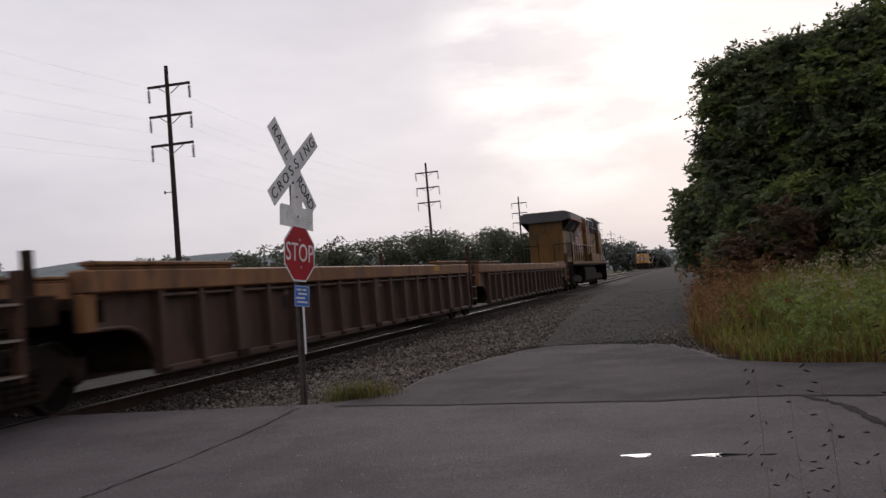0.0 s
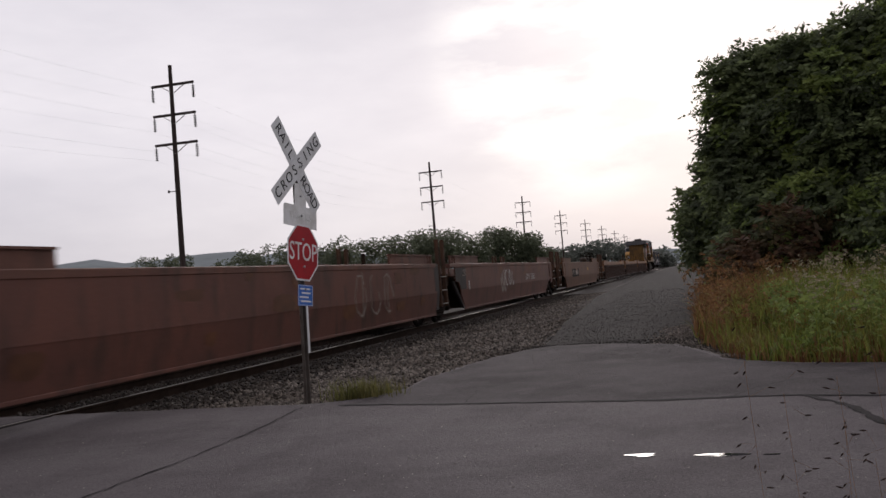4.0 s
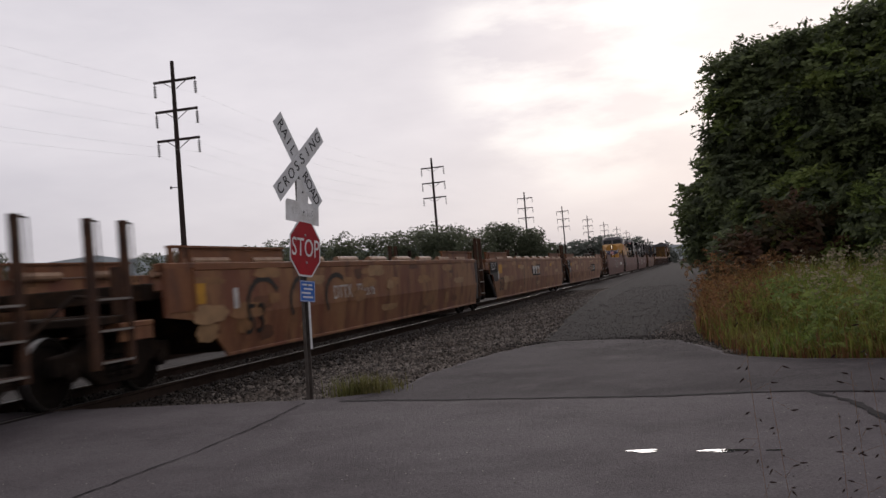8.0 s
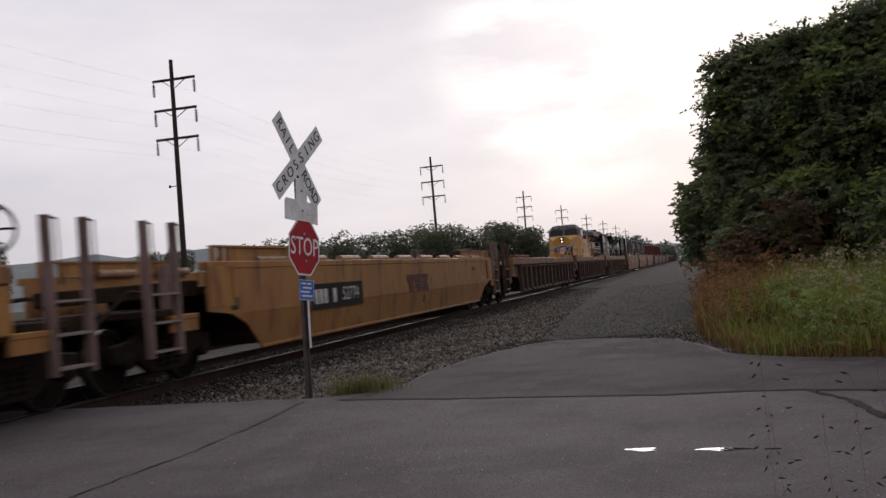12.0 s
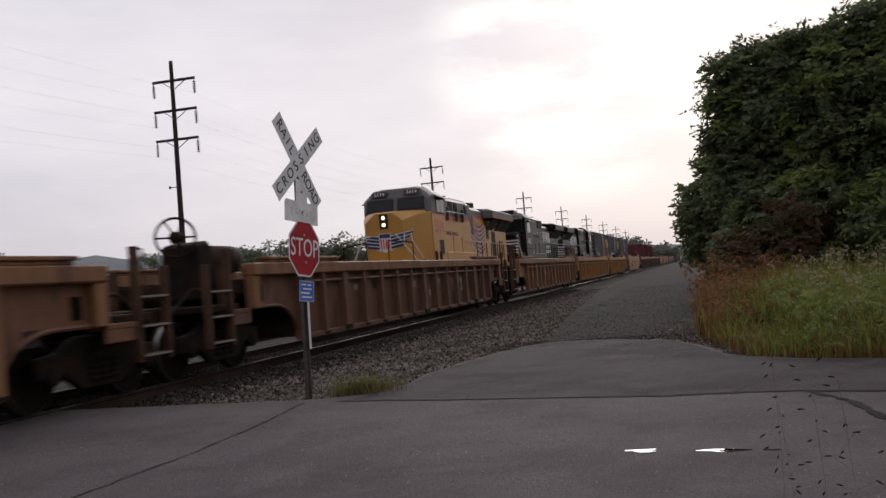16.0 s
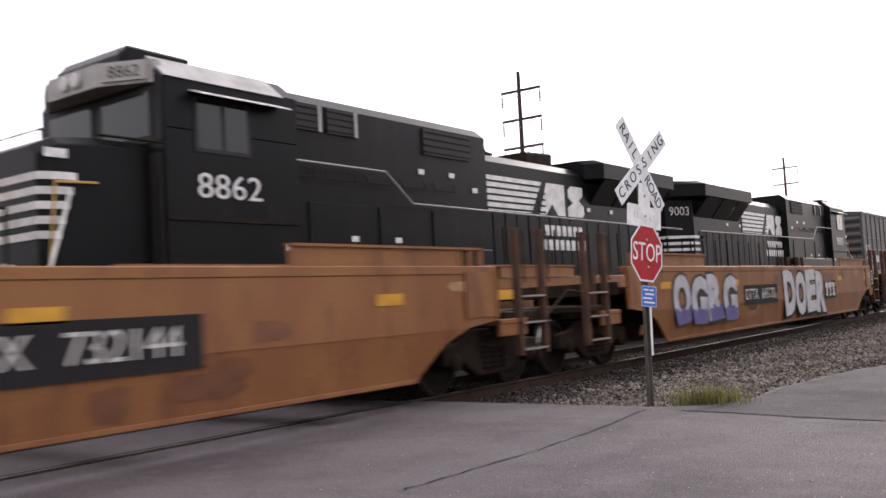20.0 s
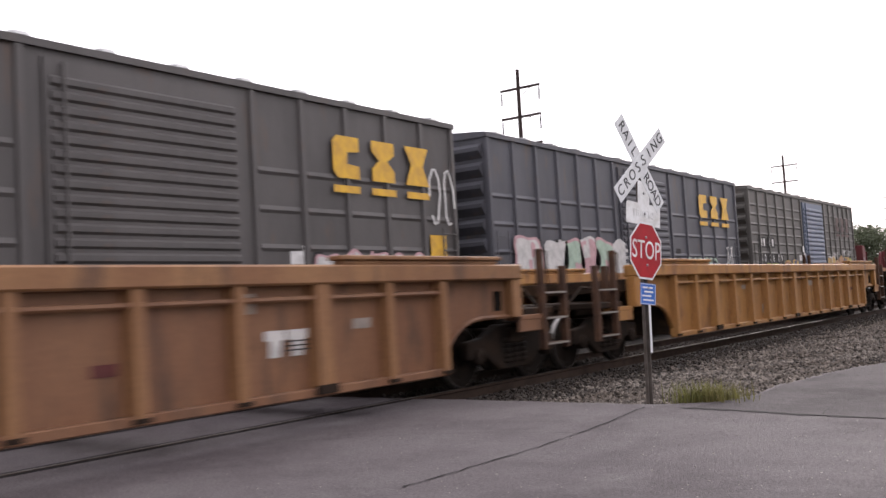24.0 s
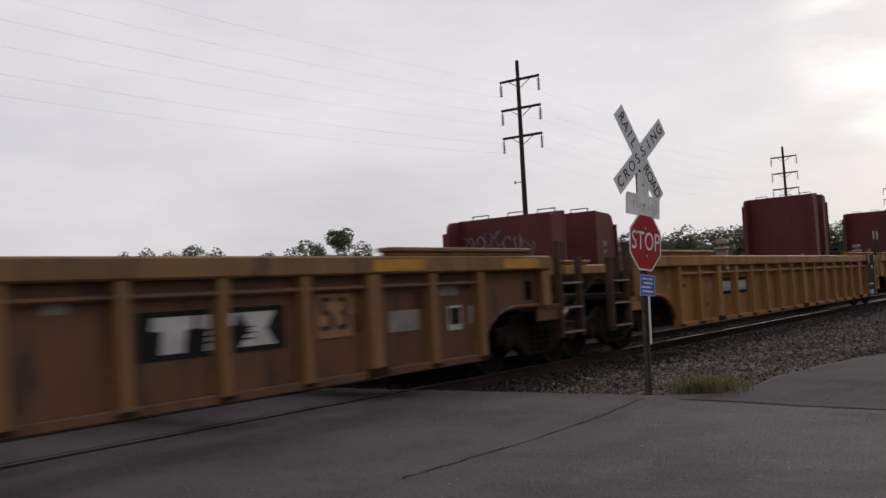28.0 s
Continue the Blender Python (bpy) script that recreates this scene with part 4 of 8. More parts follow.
GRILLE = material("dark_grille", (0.012, 0.010, 0.010), 0.7, grain=0.2, grain_scale=120)
GLASS = material("cab_glass", (0.008, 0.011, 0.012), 0.06, grain=0.0, spec=0.3)
OFFWHITE = material("off_white_lettering", (0.62, 0.61, 0.60), 0.55, second=(0.45, 0.44, 0.43), scale=5, grain=0.05)
NAVY = material("navy_paint", (0.025, 0.03, 0.11), 0.5, grain=0.05)
FLAGWHITE, FLAGRED, FLAGBLUE = (material("faded_" + n, c, 0.6, second=tuple(q * 0.6 for q in c), scale=3, grain=0.12) for n, c in (("white", (0.42, 0.38, 0.35)), ("red", (0.28, 0.045, 0.04)), ("blue_grey", (0.055, 0.06, 0.085))))
HEADLAMP = glow("lit_headlamp", (1.0, 0.80, 0.55), 1.3)
LENS = material("unlit_lens", (0.35, 0.34, 0.32), 0.15, spec=0.8)
MARKGOLD = material("grab_rail_yellow", (0.42, 0.26, 0.08), 0.55)
DULLWHITE = material("dull_white_paint", (0.34, 0.33, 0.325), 0.65, second=(0.24, 0.23, 0.22), scale=2.5, grain=0.1)
RAILGREY = material("worn_grey_rail", (0.28, 0.27, 0.26), 0.45)
BOARDGREY = material("number_board_grey", (0.30, 0.29, 0.27), 0.5)
HANDRAIL = material("handrail_white", (0.55, 0.54, 0.52), 0.5)
LOCO_GROUP = "diesel locomotives"


TAPER, TAIL_HALF = -9.6, 0.42  # where the black hoods begin to narrow, and half their width at the end


def loco_truck(parent, y, s):
    t = new("truck")
    t.parent = parent
    t.matrix_basis = Matrix.Translation((0, y, 0))
    for sx in (-1, 1):
        part("side_frame", lambda bm: prism(bm, [(-2.5, 0.42), (-2.5, 0.72), (-1.2, 0.86), (1.2, 0.86), (2.5, 0.72), (2.5, 0.42), (2.0, 0.5), (1.2, 0.34), (0.6, 0.5), (-0.6, 0.5), (-1.2, 0.34), (-2.0, 0.5)], "x", -0.08, 0.08), BLACK, t,
             at=(sx * 1.12, 0, 0), key=("locoframe",), bevel=0.02)
    for k in (-1.95, 0.0, 1.95):
        def axle(bm):
            rod(bm, (-0.9, 0, 0.53), (0.9, 0, 0.53), 0.09, 10)
            for o in (-1, 1):
                lathe(bm, [(0.12, o * 0.72), (0.5, o * 0.70), (0.555, o * 0.685), (0.555, o * 0.71), (0.53, o * 0.72), (0.525, o * 0.82), (0.45, o * 0.82), (0.15, o * 0.80)], "x", (0, 0, 0.53), 28)
        part("wheelset", axle, WHEEL, t, at=(0, k, 0), key=("locoaxle",))
    return t


def flat_shape(bm, pts):
    prism(bm, pts, "z", 0, 0.003)


def locomotive(label, scheme, number, lit=False, side=-1):
    """Nose towards local +y. side: the flank (-1 or 1 along x) that carries the markings."""
    up = scheme == "yellow"
    body, top = ((UPYELLOW if number else UPSOOT_BACKLIT), UPGREY) if up else (NSBLACK, NSBLACK)
    tail = -10.1 if up else -10.55
    L = thing("locomotive", label, "locomotive", group=LOCO_GROUP)
    S = (lambda x, y, z: Matrix.Translation((side * x, y, z)) @ (SIDE if side > 0 else Matrix.Rotation(math.pi, 4, "Z") @ SIDE))
    part("underframe", lambda bm: (box(bm, -1.5, 1.5, -10.7 if up else -11.35, 10.7, 1.45, 1.68), box(bm, -0.6, 0.6, -10.4, 10.4, 1.1, 1.45)), BLACK, L, bevel=0.02)
    part("side_sill", lambda bm: box(bm, -1.53, 1.53, -10.6, 10.6, 1.56, 1.70), body if up else BLACK, L)
    part("fuel_tank", lambda bm: prism(bm, [(-1.2, 1.4), (1.2, 1.4), (1.35, 1.2), (1.35, 0.5), (1.1, 0.3), (-1.1, 0.3), (-1.35, 0.5), (-1.35, 1.2)], "y", -3.4, 3.4), BLACK, L, bevel=0.03)
    for y in (6.9, -6.9):
        loco_truck(L, y, side)
    for e in (-1, 1):
        part("pilot", lambda bm, e=e: loft(bm, [(e * 10.7, [(-1.45, 0.45), (1.45, 0.45), (1.45, 1.55), (-1.45, 1.55)]), (e * 10.82, [(-1.4, 0.25), (1.4, 0.25), (1.45, 1.5), (-1.45, 1.5)])]), BLACK, L)
        part("coupler", lambda bm, e=e: box(bm, -0.15, 0.15, min(e * 10.7, e * 11.2), max(e * 10.7, e * 11.2), 0.75, 1.05), BLACK, L, bevel=0.03)
        for sx in (-1, 1):
            part("step_tread", lambda bm, e=e, sx=sx: [box(bm, sx * 1.15, sx * 1.52, e * 10.15 - 0.25, e * 10.15 + 0.25, z, z + 0.05) for z in (0.5, 0.85, 1.2)], BLACK, L)

    # nose and cab
    def section(w, z0, z1, c):
        return [(-w, z0), (w, z0), (w, z1 - c), (w - c * 1.2, z1), (-w + c * 1.2, z1), (-w, z1 - c)]
    part("nose", lambda bm: loft(bm, ([(7.72, section(1.5, 1.68, 4.0, 0.06)), (8.55, section(1.19, 1.68, 3.99, 0.16)), (9.4, section(0.87, 1.68, 3.97, 0.34)), (9.58, section(0.80, 1.68, 3.91, 0.36))] if up else [(8.2, section(1.22, 1.68, 3.66, 0.12)), (9.15, section(1.22, 1.68, 3.66, 0.12)), (9.7, section(1.2, 1.68, 3.62, 0.12)), (9.95, section(1.1, 1.68, 3.5, 0.14))])), body, L, bevel=0.012)
    part("cab_lower", lambda bm: box(bm, -1.52, 1.52, 5.75, 7.76 if up else 8.30, 1.68, 3.86), body, L, bevel=0.02)
    part("cab_upper", (lambda bm: loft(bm, [(5.75, section(1.52, 3.862, 4.90, 0.3)), (8.26, section(1.52, 3.862, 4.90, 0.3)), (8.34, section(1.5, 3.66, 4.84, 0.3))])) if not up else lambda bm: loft(bm, [(5.45, section(1.52, 3.862, 4.94, 0.3)), (7.2, section(1.52, 3.862, 5.08, 0.38)), (7.62, section(1.49, 3.86, 5.0, 0.38)), (7.82, section(1.44, 3.86, 4.66, 0.18)), (8.0, section(1.38, 3.86, 4.06, 0.04))]), top, L)
    part("cab_roof_cap", (lambda bm: loft(bm, [(5.6, section(1.0, 4.80, 5.02, 0.12)), (7.1, section(1.0, 4.80, 5.12, 0.12)), (7.5, section(0.9, 4.75, 5.05, 0.08))])) if up else (lambda bm: loft(bm, [(7.3, section(0.84, 4.86, 5.12, 0.04)), (8.35, section(0.84, 4.86, 5.14, 0.04)), (8.5, section(0.8, 4.84, 4.98, 0.03))])), top, L, "" if up else "roof air conditioner")
    if not up:
        # flat dark slab on the cab front, painted for the shade of the recess
        part("stairwell", lambda bm: box(bm, -1.45, 1.45, 8.3, 8.345, 1.75, 3.5), GRILLE, L, "dark slab for the shade of the recess beside the nose")
        for sx in (-1, 1):
            part("front_grab", lambda bm, sx=sx: pipe(bm, [(sx * 1.2, 9.86, 1.9), (sx * 1.27, 9.8, 3.0), (sx * 1.27, 9.2, 3.02)], 0.018, 5), MARKGOLD, L, "yellow grab rail")
            part("step_rail", lambda bm, sx=sx: pipe(bm, [(sx * 1.5, 8.3, 3.62), (sx * 1.3, 9.2, 3.66)], 0.02, 5), BLACK, L)
        part("nose_plate", lambda bm: box(bm, -0.16, 0.16, -0.06, 0.06, 0, 0.003), OFFWHITE, L, "small white notice", at=S(1.215, 9.75, 3.38))
        part("nose_rail", lambda bm: pipe(bm, [(-0.9, 9.75, 3.6), (-0.9, 9.75, 3.74), (0.9, 9.75, 3.74), (0.9, 9.75, 3.6)], 0.014, 5), BLACK, L)
        part("cab_sill", lambda bm: box(bm, -1.545, 1.545, 5.75, 8.3, 2.55, 2.585), BLACK, L)
    for sx in (-1, 1):
        # wind-screens lie on the raked front of the cab
        part("screen_frame", (lambda bm, sx=sx: loft(bm, [(8.004, [(sx * 0.08, 4.07), (sx * 1.30, 4.07), (sx * 1.30, 4.09), (sx * 0.08, 4.09)]), (7.835, [(sx * 0.08, 4.60), (sx * 1.26, 4.60), (sx * 1.26, 4.62), (sx * 0.08, 4.62)])])) if up else (lambda bm, sx=sx: box(bm, sx * 0.08, sx * 1.32, 8.34, 8.352, 3.70, 4.44)), GRILLE, L)
        part("windscreen", (lambda bm, sx=sx: box(bm, sx * 0.14, sx * 1.26, 8.352, 8.36, 3.76, 4.38)) if not up else lambda bm, sx=sx: loft(bm, [(8.004, [(sx * 0.14, 4.12), (sx * 1.24, 4.12), (sx * 1.24, 4.14), (sx * 0.14, 4.14)]), (7.866, [(sx * 0.14, 4.54), (sx * 1.2, 4.54), (sx * 1.2, 4.56), (sx * 0.14, 4.56)])]), GLASS, L)
        w0, w1 = (5.76, 7.04) if up else (6.75, 7.8)
        fr = part("cab_window", lambda bm, sx=sx, w0=w0, w1=w1: box(bm, sx * 1.52, sx * 1.535, w0, w1, 3.55 if not up else 3.90, 4.56 if up else 4.36), GRILLE, L)
        for q in ((5.82, 6.43) if up else (6.82, 7.32)):
            part("pane", lambda bm, sx=sx, q=q: box(bm, sx * 1.535, sx * 1.54, q, q + (0.55 if up else 0.42), 3.96 if up else 3.6, 4.50 if up else 4.31), GLASS, fr)
        part("sun_shade", lambda bm, sx=sx, a=5.7 if up else 6.1, b=7.2 if up else 7.85, u=0.2 if up else 0.0: loft(bm, [(y, [(sx * 1.5, 4.42 + u), (sx * 1.78, 4.33 + u), (sx * 1.78, 4.35 + u), (sx * 1.5, 4.45 + u)]) for y in (a, b)]), OFFWHITE if not up else UPGREY, L)
    if not up:
        part("white_brow", lambda bm: prism(bm, [(-1.35, 8.2), (1.35, 8.2), (1.36, 8.34), (0.62, 8.74), (-0.62, 8.74), (-1.36, 8.34)], "z", 4.50, 4.83), DULLWHITE, L, "white visor over the windscreens")
        part("roof_edge", lambda bm: [loft(bm, [(6.05, [(s * 1.56, 4.57), (s * 1.16, 4.92), (s * 1.15, 4.905), (s * 1.52, 4.57)]), (8.3, [(s * 1.56, 4.57), (s * 1.16, 4.92), (s * 1.15, 4.905), (s * 1.52, 4.57)])]) for s in (side,)], DULLWHITE, L, "white band on the roof slope")
    for sx in (-1, 1):
        nb = part("number_board", lambda bm: box(bm, -0.33, 0.33, -0.12, 0.12, 0, 0.03), LETTER if up else BOARDGREY, L, at=(Matrix.Translation((sx * 0.72, 7.785, 4.83)) @ Matrix.Rotation(radians(180), 4, "Z") @ Matrix.Rotation(radians(90 - 24), 4, "X")) if up else Matrix.Translation((sx * 1.0, 8.545, 4.665)) @ Matrix.Rotation(radians(180 - sx * 28.4), 4, "Z") @ Matrix.Rotation(radians(90), 4, "X"))
        if number:
            lettering("lettering", number, 0.24, OFFWHITE if up else LETTER, nb, Matrix.Translation((0, 0, 0.033)), 1.0)
    front = Matrix.Rotation(radians(180), 4, "Z") @ Matrix.Rotation(radians(90), 4, "X")  # faces +y
    if up:
        hb = part("headlight_box", lambda bm: box(bm, -0.17, 0.17, -0.3, 0.3, 0, 0.05), GRILLE, L, at=Matrix.Translation((0, 9.575, 3.58)) @ Matrix.Rotation(radians(-4), 4, "X") @ front)
        for dz in (-0.14, 0.14):
            part("headlight", lambda bm: lathe(bm, [(0.075, 0.05), (0.08, 0.07), (0.06, 0.085), (0.02, 0.09)], "z", (0, 0, 0), 16), HEADLAMP if lit else LENS, hb, at=(0, dz, 0))
    else:
        for dx in (-0.14, 0.14):
            part("headlight", lambda bm: lathe(bm, [(0.11, 0), (0.115, 0.04), (0.09, 0.055), (0.02, 0.06)], "z", (0, 0, 0), 16), LENS, L, at=Matrix.Translation((dx, 8.74, 4.67)) @ front)
    for sx in (-1, 1):
        part("ditch_light", lambda bm: lathe(bm, [(0.10, -0.1), (0.12, 0.02), (0.09, 0.04)], "z", (0, 0, 0), 14), LENS, L, at=Matrix.Translation((sx * 0.95, 10.3, 1.86)) @ front)
        if up:
            part("nose_handrail", lambda bm, sx=sx: pipe(bm, [(sx * 1.5, 9.2, 1.9), (sx * 1.15, 9.6, 2.72), (sx * 1.12, 9.6, 3.02)], 0.022), HANDRAIL, L, "white grab rail beside the nose")
        # front handrails and stanchions
        part("end_handrail", lambda bm, sx=sx: pipe(bm, [(sx * 1.45, 10.55, 1.6), (sx * 1.45, 10.55, 2.6), (sx * 0.45, 10.6, 2.75), (sx * 0.45, 10.6, 1.6)], 0.022), BLACK, L)
        part("step_handrail", lambda bm, sx=sx: pipe(bm, [(sx * 1.5, 9.85, 1.75), (sx * 0.72, 10.1, 2.9), (sx * 0.62, 10.05, 2.98), (sx * 0.55, 9.85, 2.98)] if up else [(sx * 1.5, 10.35, 0.9), (sx * 1.5, 10.0, 2.0), (sx * 1.2, 9.55, 2.9)], 0.024), HANDRAIL, L, "white grab rail at the steps")
        part("end_handrail", lambda bm, sx=sx: pipe(bm, [(sx * 1.45, tail - 0.35, 1.6), (sx * 1.45, tail - 0.35, 2.75), (sx * 0.45, tail - 0.38, 2.75), (sx * 0.45, tail - 0.38, 1.6)], 0.022), BLACK, L)

    # hoods
    zt = 4.80 if up else 4.86
    part("hood_tall", lambda bm: loft(bm, [(-0.1, section(1.25, 1.68, zt, 0.2)), (5.75, section(1.25, 1.68, zt, 0.2))]), body, L)
    zl = 4.68 if up else 4.46
    part("hood_long", lambda bm: loft(bm, ([(tail, section(0.98, 1.68, zl, 0.2))] if up else [(tail, section(TAIL_HALF, 1.68, zl, 0.2)), (TAPER, section(0.98, 1.68, zl, 0.2))]) + [(-0.1, section(0.98, 1.68, zl, 0.2))]), body, L)
    if up:
        part("hood_roof", lambda bm: loft(bm, [(-0.08, section(1.262, 3.90, zt + 0.015, 0.2)), (5.74, section(1.262, 3.90, zt + 0.015, 0.2))]), UPGREY, L, "grey upper body")
        part("hood_roof", lambda bm: loft(bm, [(-10.08, section(0.992, 4.2, zl + 0.015, 0.2)), (-0.12, section(0.992, 4.2, zl + 0.015, 0.2))]), UPGREY, L, "grey upper body")
        part("stripe", lambda bm: box(bm, -1.275, 1.275, -0.1, 5.78, 3.82, 3.905), UPRED, L, "red stripe")
        part("stripe", lambda bm: box(bm, -1.005, 1.005, -4.3, -0.11, 4.13, 4.205), UPRED, L, "red stripe")
        part("stripe", lambda bm: box(bm, -1.53, 1.53, 5.76, 7.7, 3.82, 3.87), UPRED, L, "red stripe")
    wing = [(-1.0, 4.10), (-1.50, 4.18), (-1.52, 4.56), (-1.25, 4.68), (1.25, 4.68), (1.52, 4.56), (1.50, 4.18), (1.0, 4.10)]
    part("radiator_wing", lambda bm: loft(bm, [(tail - (0.3 if up else 0.1), [(x * (0.93 if up else 0.45), z) for x, z in wing]), (-10.1 if up else -9.75, wing), (-4.4 if up else -5.2, wing), (-3.9 if up else -4.95, [(x * 0.7, z) for x, z in wing])]), top, L, "overhanging radiator housing")
    if up:
        part("stripe", lambda bm: box(bm, -1.532, 1.532, -10.1, -4.4, 4.165, 4.215), UPRED, L, "red stripe")
    # screens under the radiators and along the hoods
    for sx in (-1, 1):
        for a, b in ((-10.0, -8.6), (-8.45, -7.0), (-6.2, -4.7)) if up else ((-9.45, -8.1), (-7.95, -6.6), (-6.45, -5.35)):
            part("radiator_screen", lambda bm, sx=sx, a=a, b=b: loft(bm, [(a, [(sx * 0.99, 3.55), (sx * 1.46, 4.14), (sx * 1.44, 4.16), (sx * 0.97, 3.57)]), (b, [(sx * 0.99, 3.55), (sx * 1.46, 4.14), (sx * 1.44, 4.16), (sx * 0.97, 3.57)])]), GRILLE, L)
        if up:
            holes = [(-5.35, -4.75, 3.05, 3.55), (-7.0, -6.05, 2.05, 3.5), (-7.6, -7.3, 1.9, 2.9), (-8.3, -7.95, 2.0, 3.0), (-8.9, -8.6, 2.0, 3.0)]
        else:
            holes = [(-9.2 + k * 0.62, -8.8 + k * 0.62, 1.9, 3.1) for k in range(8)]
        for a, b, c, d in holes:
            part("screen_door", lambda bm, sx=sx, a=a, b=b, c=c, d=d: box(bm, sx * 0.985, sx * 0.995, a, b, c, d), GRILLE, L)
        # hood doors, standing a little proud
        for k in range(9):
            y = -4.6 + k * 0.5
            part("hood_door", lambda bm, sx=sx, y=y: box(bm, sx * 0.98, sx * 1.0, y, y + 0.44, 1.85, 3.9), body, L, bevel=0.004)
        for a, b, c, d in ((0.6, 1.1, 4.15, 4.56), (2.5, 3.1, 4.2, 4.58), (3.4, 4.1, 4.2, 4.58)) if up else ((0.5, 2.1, 4.1, 4.62), (4.04, 4.78, 4.2, 4.64), (4.95, 5.65, 4.2, 4.64)):
            sc = part("intake_screen", lambda bm, sx=sx, a=a, b=b, c=c, d=d: box(bm, sx * 1.25, sx * 1.285, a, b, c, d), GRILLE, L)
            if not up and a > 3:
                part("screen_edge", lambda bm, sx=sx, a=a, c=c, d=d: box(bm, sx * 1.285, sx * 1.30, a - 0.02, a + 0.05, c, d), BOARDGREY, sc)
            for q in range(4):
                part("screen_bar", lambda bm, sx=sx, a=a, b=b, c=c, d=d, q=q: box(bm, sx * 1.285, sx * 1.295, a, b, c + (d - c) * (q + 0.4) / 4, c + (d - c) * (q + 0.55) / 4), BLACK, sc)
        for a, b in ((0.5, 1.9), (2.1, 3.5), (3.7, 5.3)):
            part("equipment_door", lambda bm, sx=sx, a=a, b=b: box(bm, sx * 1.25, sx * 1.272, a, b, 1.85, 3.0), body, L, bevel=0.004)
        part("battery_box", lambda bm, sx=sx: box(bm, sx * 1.22, sx * 1.5, 0.2, 5.6, 1.7, 2.25), body, L, bevel=0.02)
        if up:
            part("grille_box", lambda bm, sx=sx: box(bm, sx * 1.52, sx * 1.535, 6.2, 6.82, 2.15, 2.75), GRILLE, L)
        # long handrail with its stanchions
        rail = part("long_handrail", lambda bm, sx=sx: pipe(bm, [(sx * 1.46, -10.3, 2.72), (sx * 1.46, 1.6, 2.80)] if up else [(sx * 1.46, -10.3, 3.02), (sx * 1.46, 2.75, 3.08), (sx * 1.46, 3.5, 3.62), (sx * 1.5, 6.0, 3.62)], 0.018), RAILGREY, L)
        if up:
            part("upper_handrail", lambda bm, sx=sx: pipe(bm, [(sx * 1.4, 5.6, 4.08), (sx * 1.4, 1.65, 4.10)], 0.022), RAILGREY, rail)
            part("upper_handrail", lambda bm, sx=sx: pipe(bm, [(sx * 1.3, 4.0, 4.74), (sx * 1.32, 1.3, 4.72), (sx * 1.42, 0.1, 3.38), (sx * 1.42, -0.8, 3.36)], 0.022), RAILGREY, rail)
            for q in (1.75, 2.9, 4.5):
                part("rail_bracket", lambda bm, sx=sx, q=q: box(bm, sx * 1.27, sx * 1.4, q - 0.04, q + 0.04, 3.7, 4.3), UPGREY, rail)
        for k in range(10):
            part("stanchion", lambda bm, sx=sx, k=k: rod(bm, (sx * 1.46, -10.2 + k * 1.1, 1.68), (sx * 1.46, -10.2 + k * 1.1, 2.75), 0.02, 6), BLACK, rail)
    for k in range(0 if up else 5):
        part("hood_handhold", lambda bm, k=k: pipe(bm, [(side * 1.30, 1.2 + k, 3.55), (side * 1.36, 1.2 + k, 3.4), (side * 1.36, 1.9 + k, 3.4), (side * 1.30, 1.9 + k, 3.55)], 0.012, 5), BLACK, L)
    part("silencer", lambda bm: loft(bm, [(-4.3, section(0.5, zl - 0.05, zl + 0.4, 0.05)), (-3.1, section(0.5, zl - 0.05, zl + 0.34, 0.05))]), BLACK, L)
    part("horn", lambda bm: [lathe(bm, [(0.03, 0.0), (0.05, 0.3), (0.13, 0.42)], "y", (dx, -1.9, zl + 0.18), 10) for dx in (-0.25, 0.0, 0.25)], BLACK, L)
    part("roof_fan", lambda bm: [lathe(bm, [(0.7, 4.62), (0.7, 4.74), (0.6, 4.76)], "z", (0, y, 0), 24) for y in (-6.0, -8.2)], BLACK, L)
    for y, x in ((6.3, 0.7), (7.2, -0.6), (7.5, 0.5), (3.2, 0.6)):
        part("roof_unit", lambda bm, y=y, x=x: box(bm, x - 0.2, x + 0.2, y - 0.25, y + 0.25, 4.70, 4.93), top, L, bevel=0.04)
    # markings on the visible flank
    if up:
        if number:
            lettering("lettering", number, 0.78, UPRED, L, S(1.525, 6.78, 3.31), 0.92, "large red road number")
        sh = part("shield", lambda bm: flat_shape(bm, [(-0.27, 0.33), (-0.2, 0.38), (0, 0.34), (0.2, 0.38), (0.27, 0.33), (0.24, 0.1), (0.27, -0.2), (0.2, -0.36), (0, -0.42), (-0.2, -0.36), (-0.27, -0.2), (-0.24, 0.1)]), OFFWHITE, L, "small red, white and blue shield", at=S(1.276, 5.25, 3.2))
        part("shield_head", lambda bm: flat_shape(bm, [(-0.24, 0.3), (0.24, 0.3), (0.22, 0.06), (-0.22, 0.06)]), NAVY, sh, at=(0, 0, 0.003))
        for k in range(4):
            part("shield_bar", lambda bm, k=k: flat_shape(bm, [(-0.19 + k * 0.115, -0.32), (-0.14 + k * 0.115, -0.34), (-0.14 + k * 0.115, 0.03), (-0.19 + k * 0.115, 0.03)]), UPRED, sh, at=(0, 0, 0.003))
        lettering("lettering", "BUILDING AMERICA", 0.25, NAVY, L, S(1.276, 3.7, 3.12), 1.0, "dark blue lettering")

        # the waving flag: stripes that follow one wave
        def wave(u):
            return 0.20 * math.cos(1.75 * (u + 1.2)) - 0.06 * u

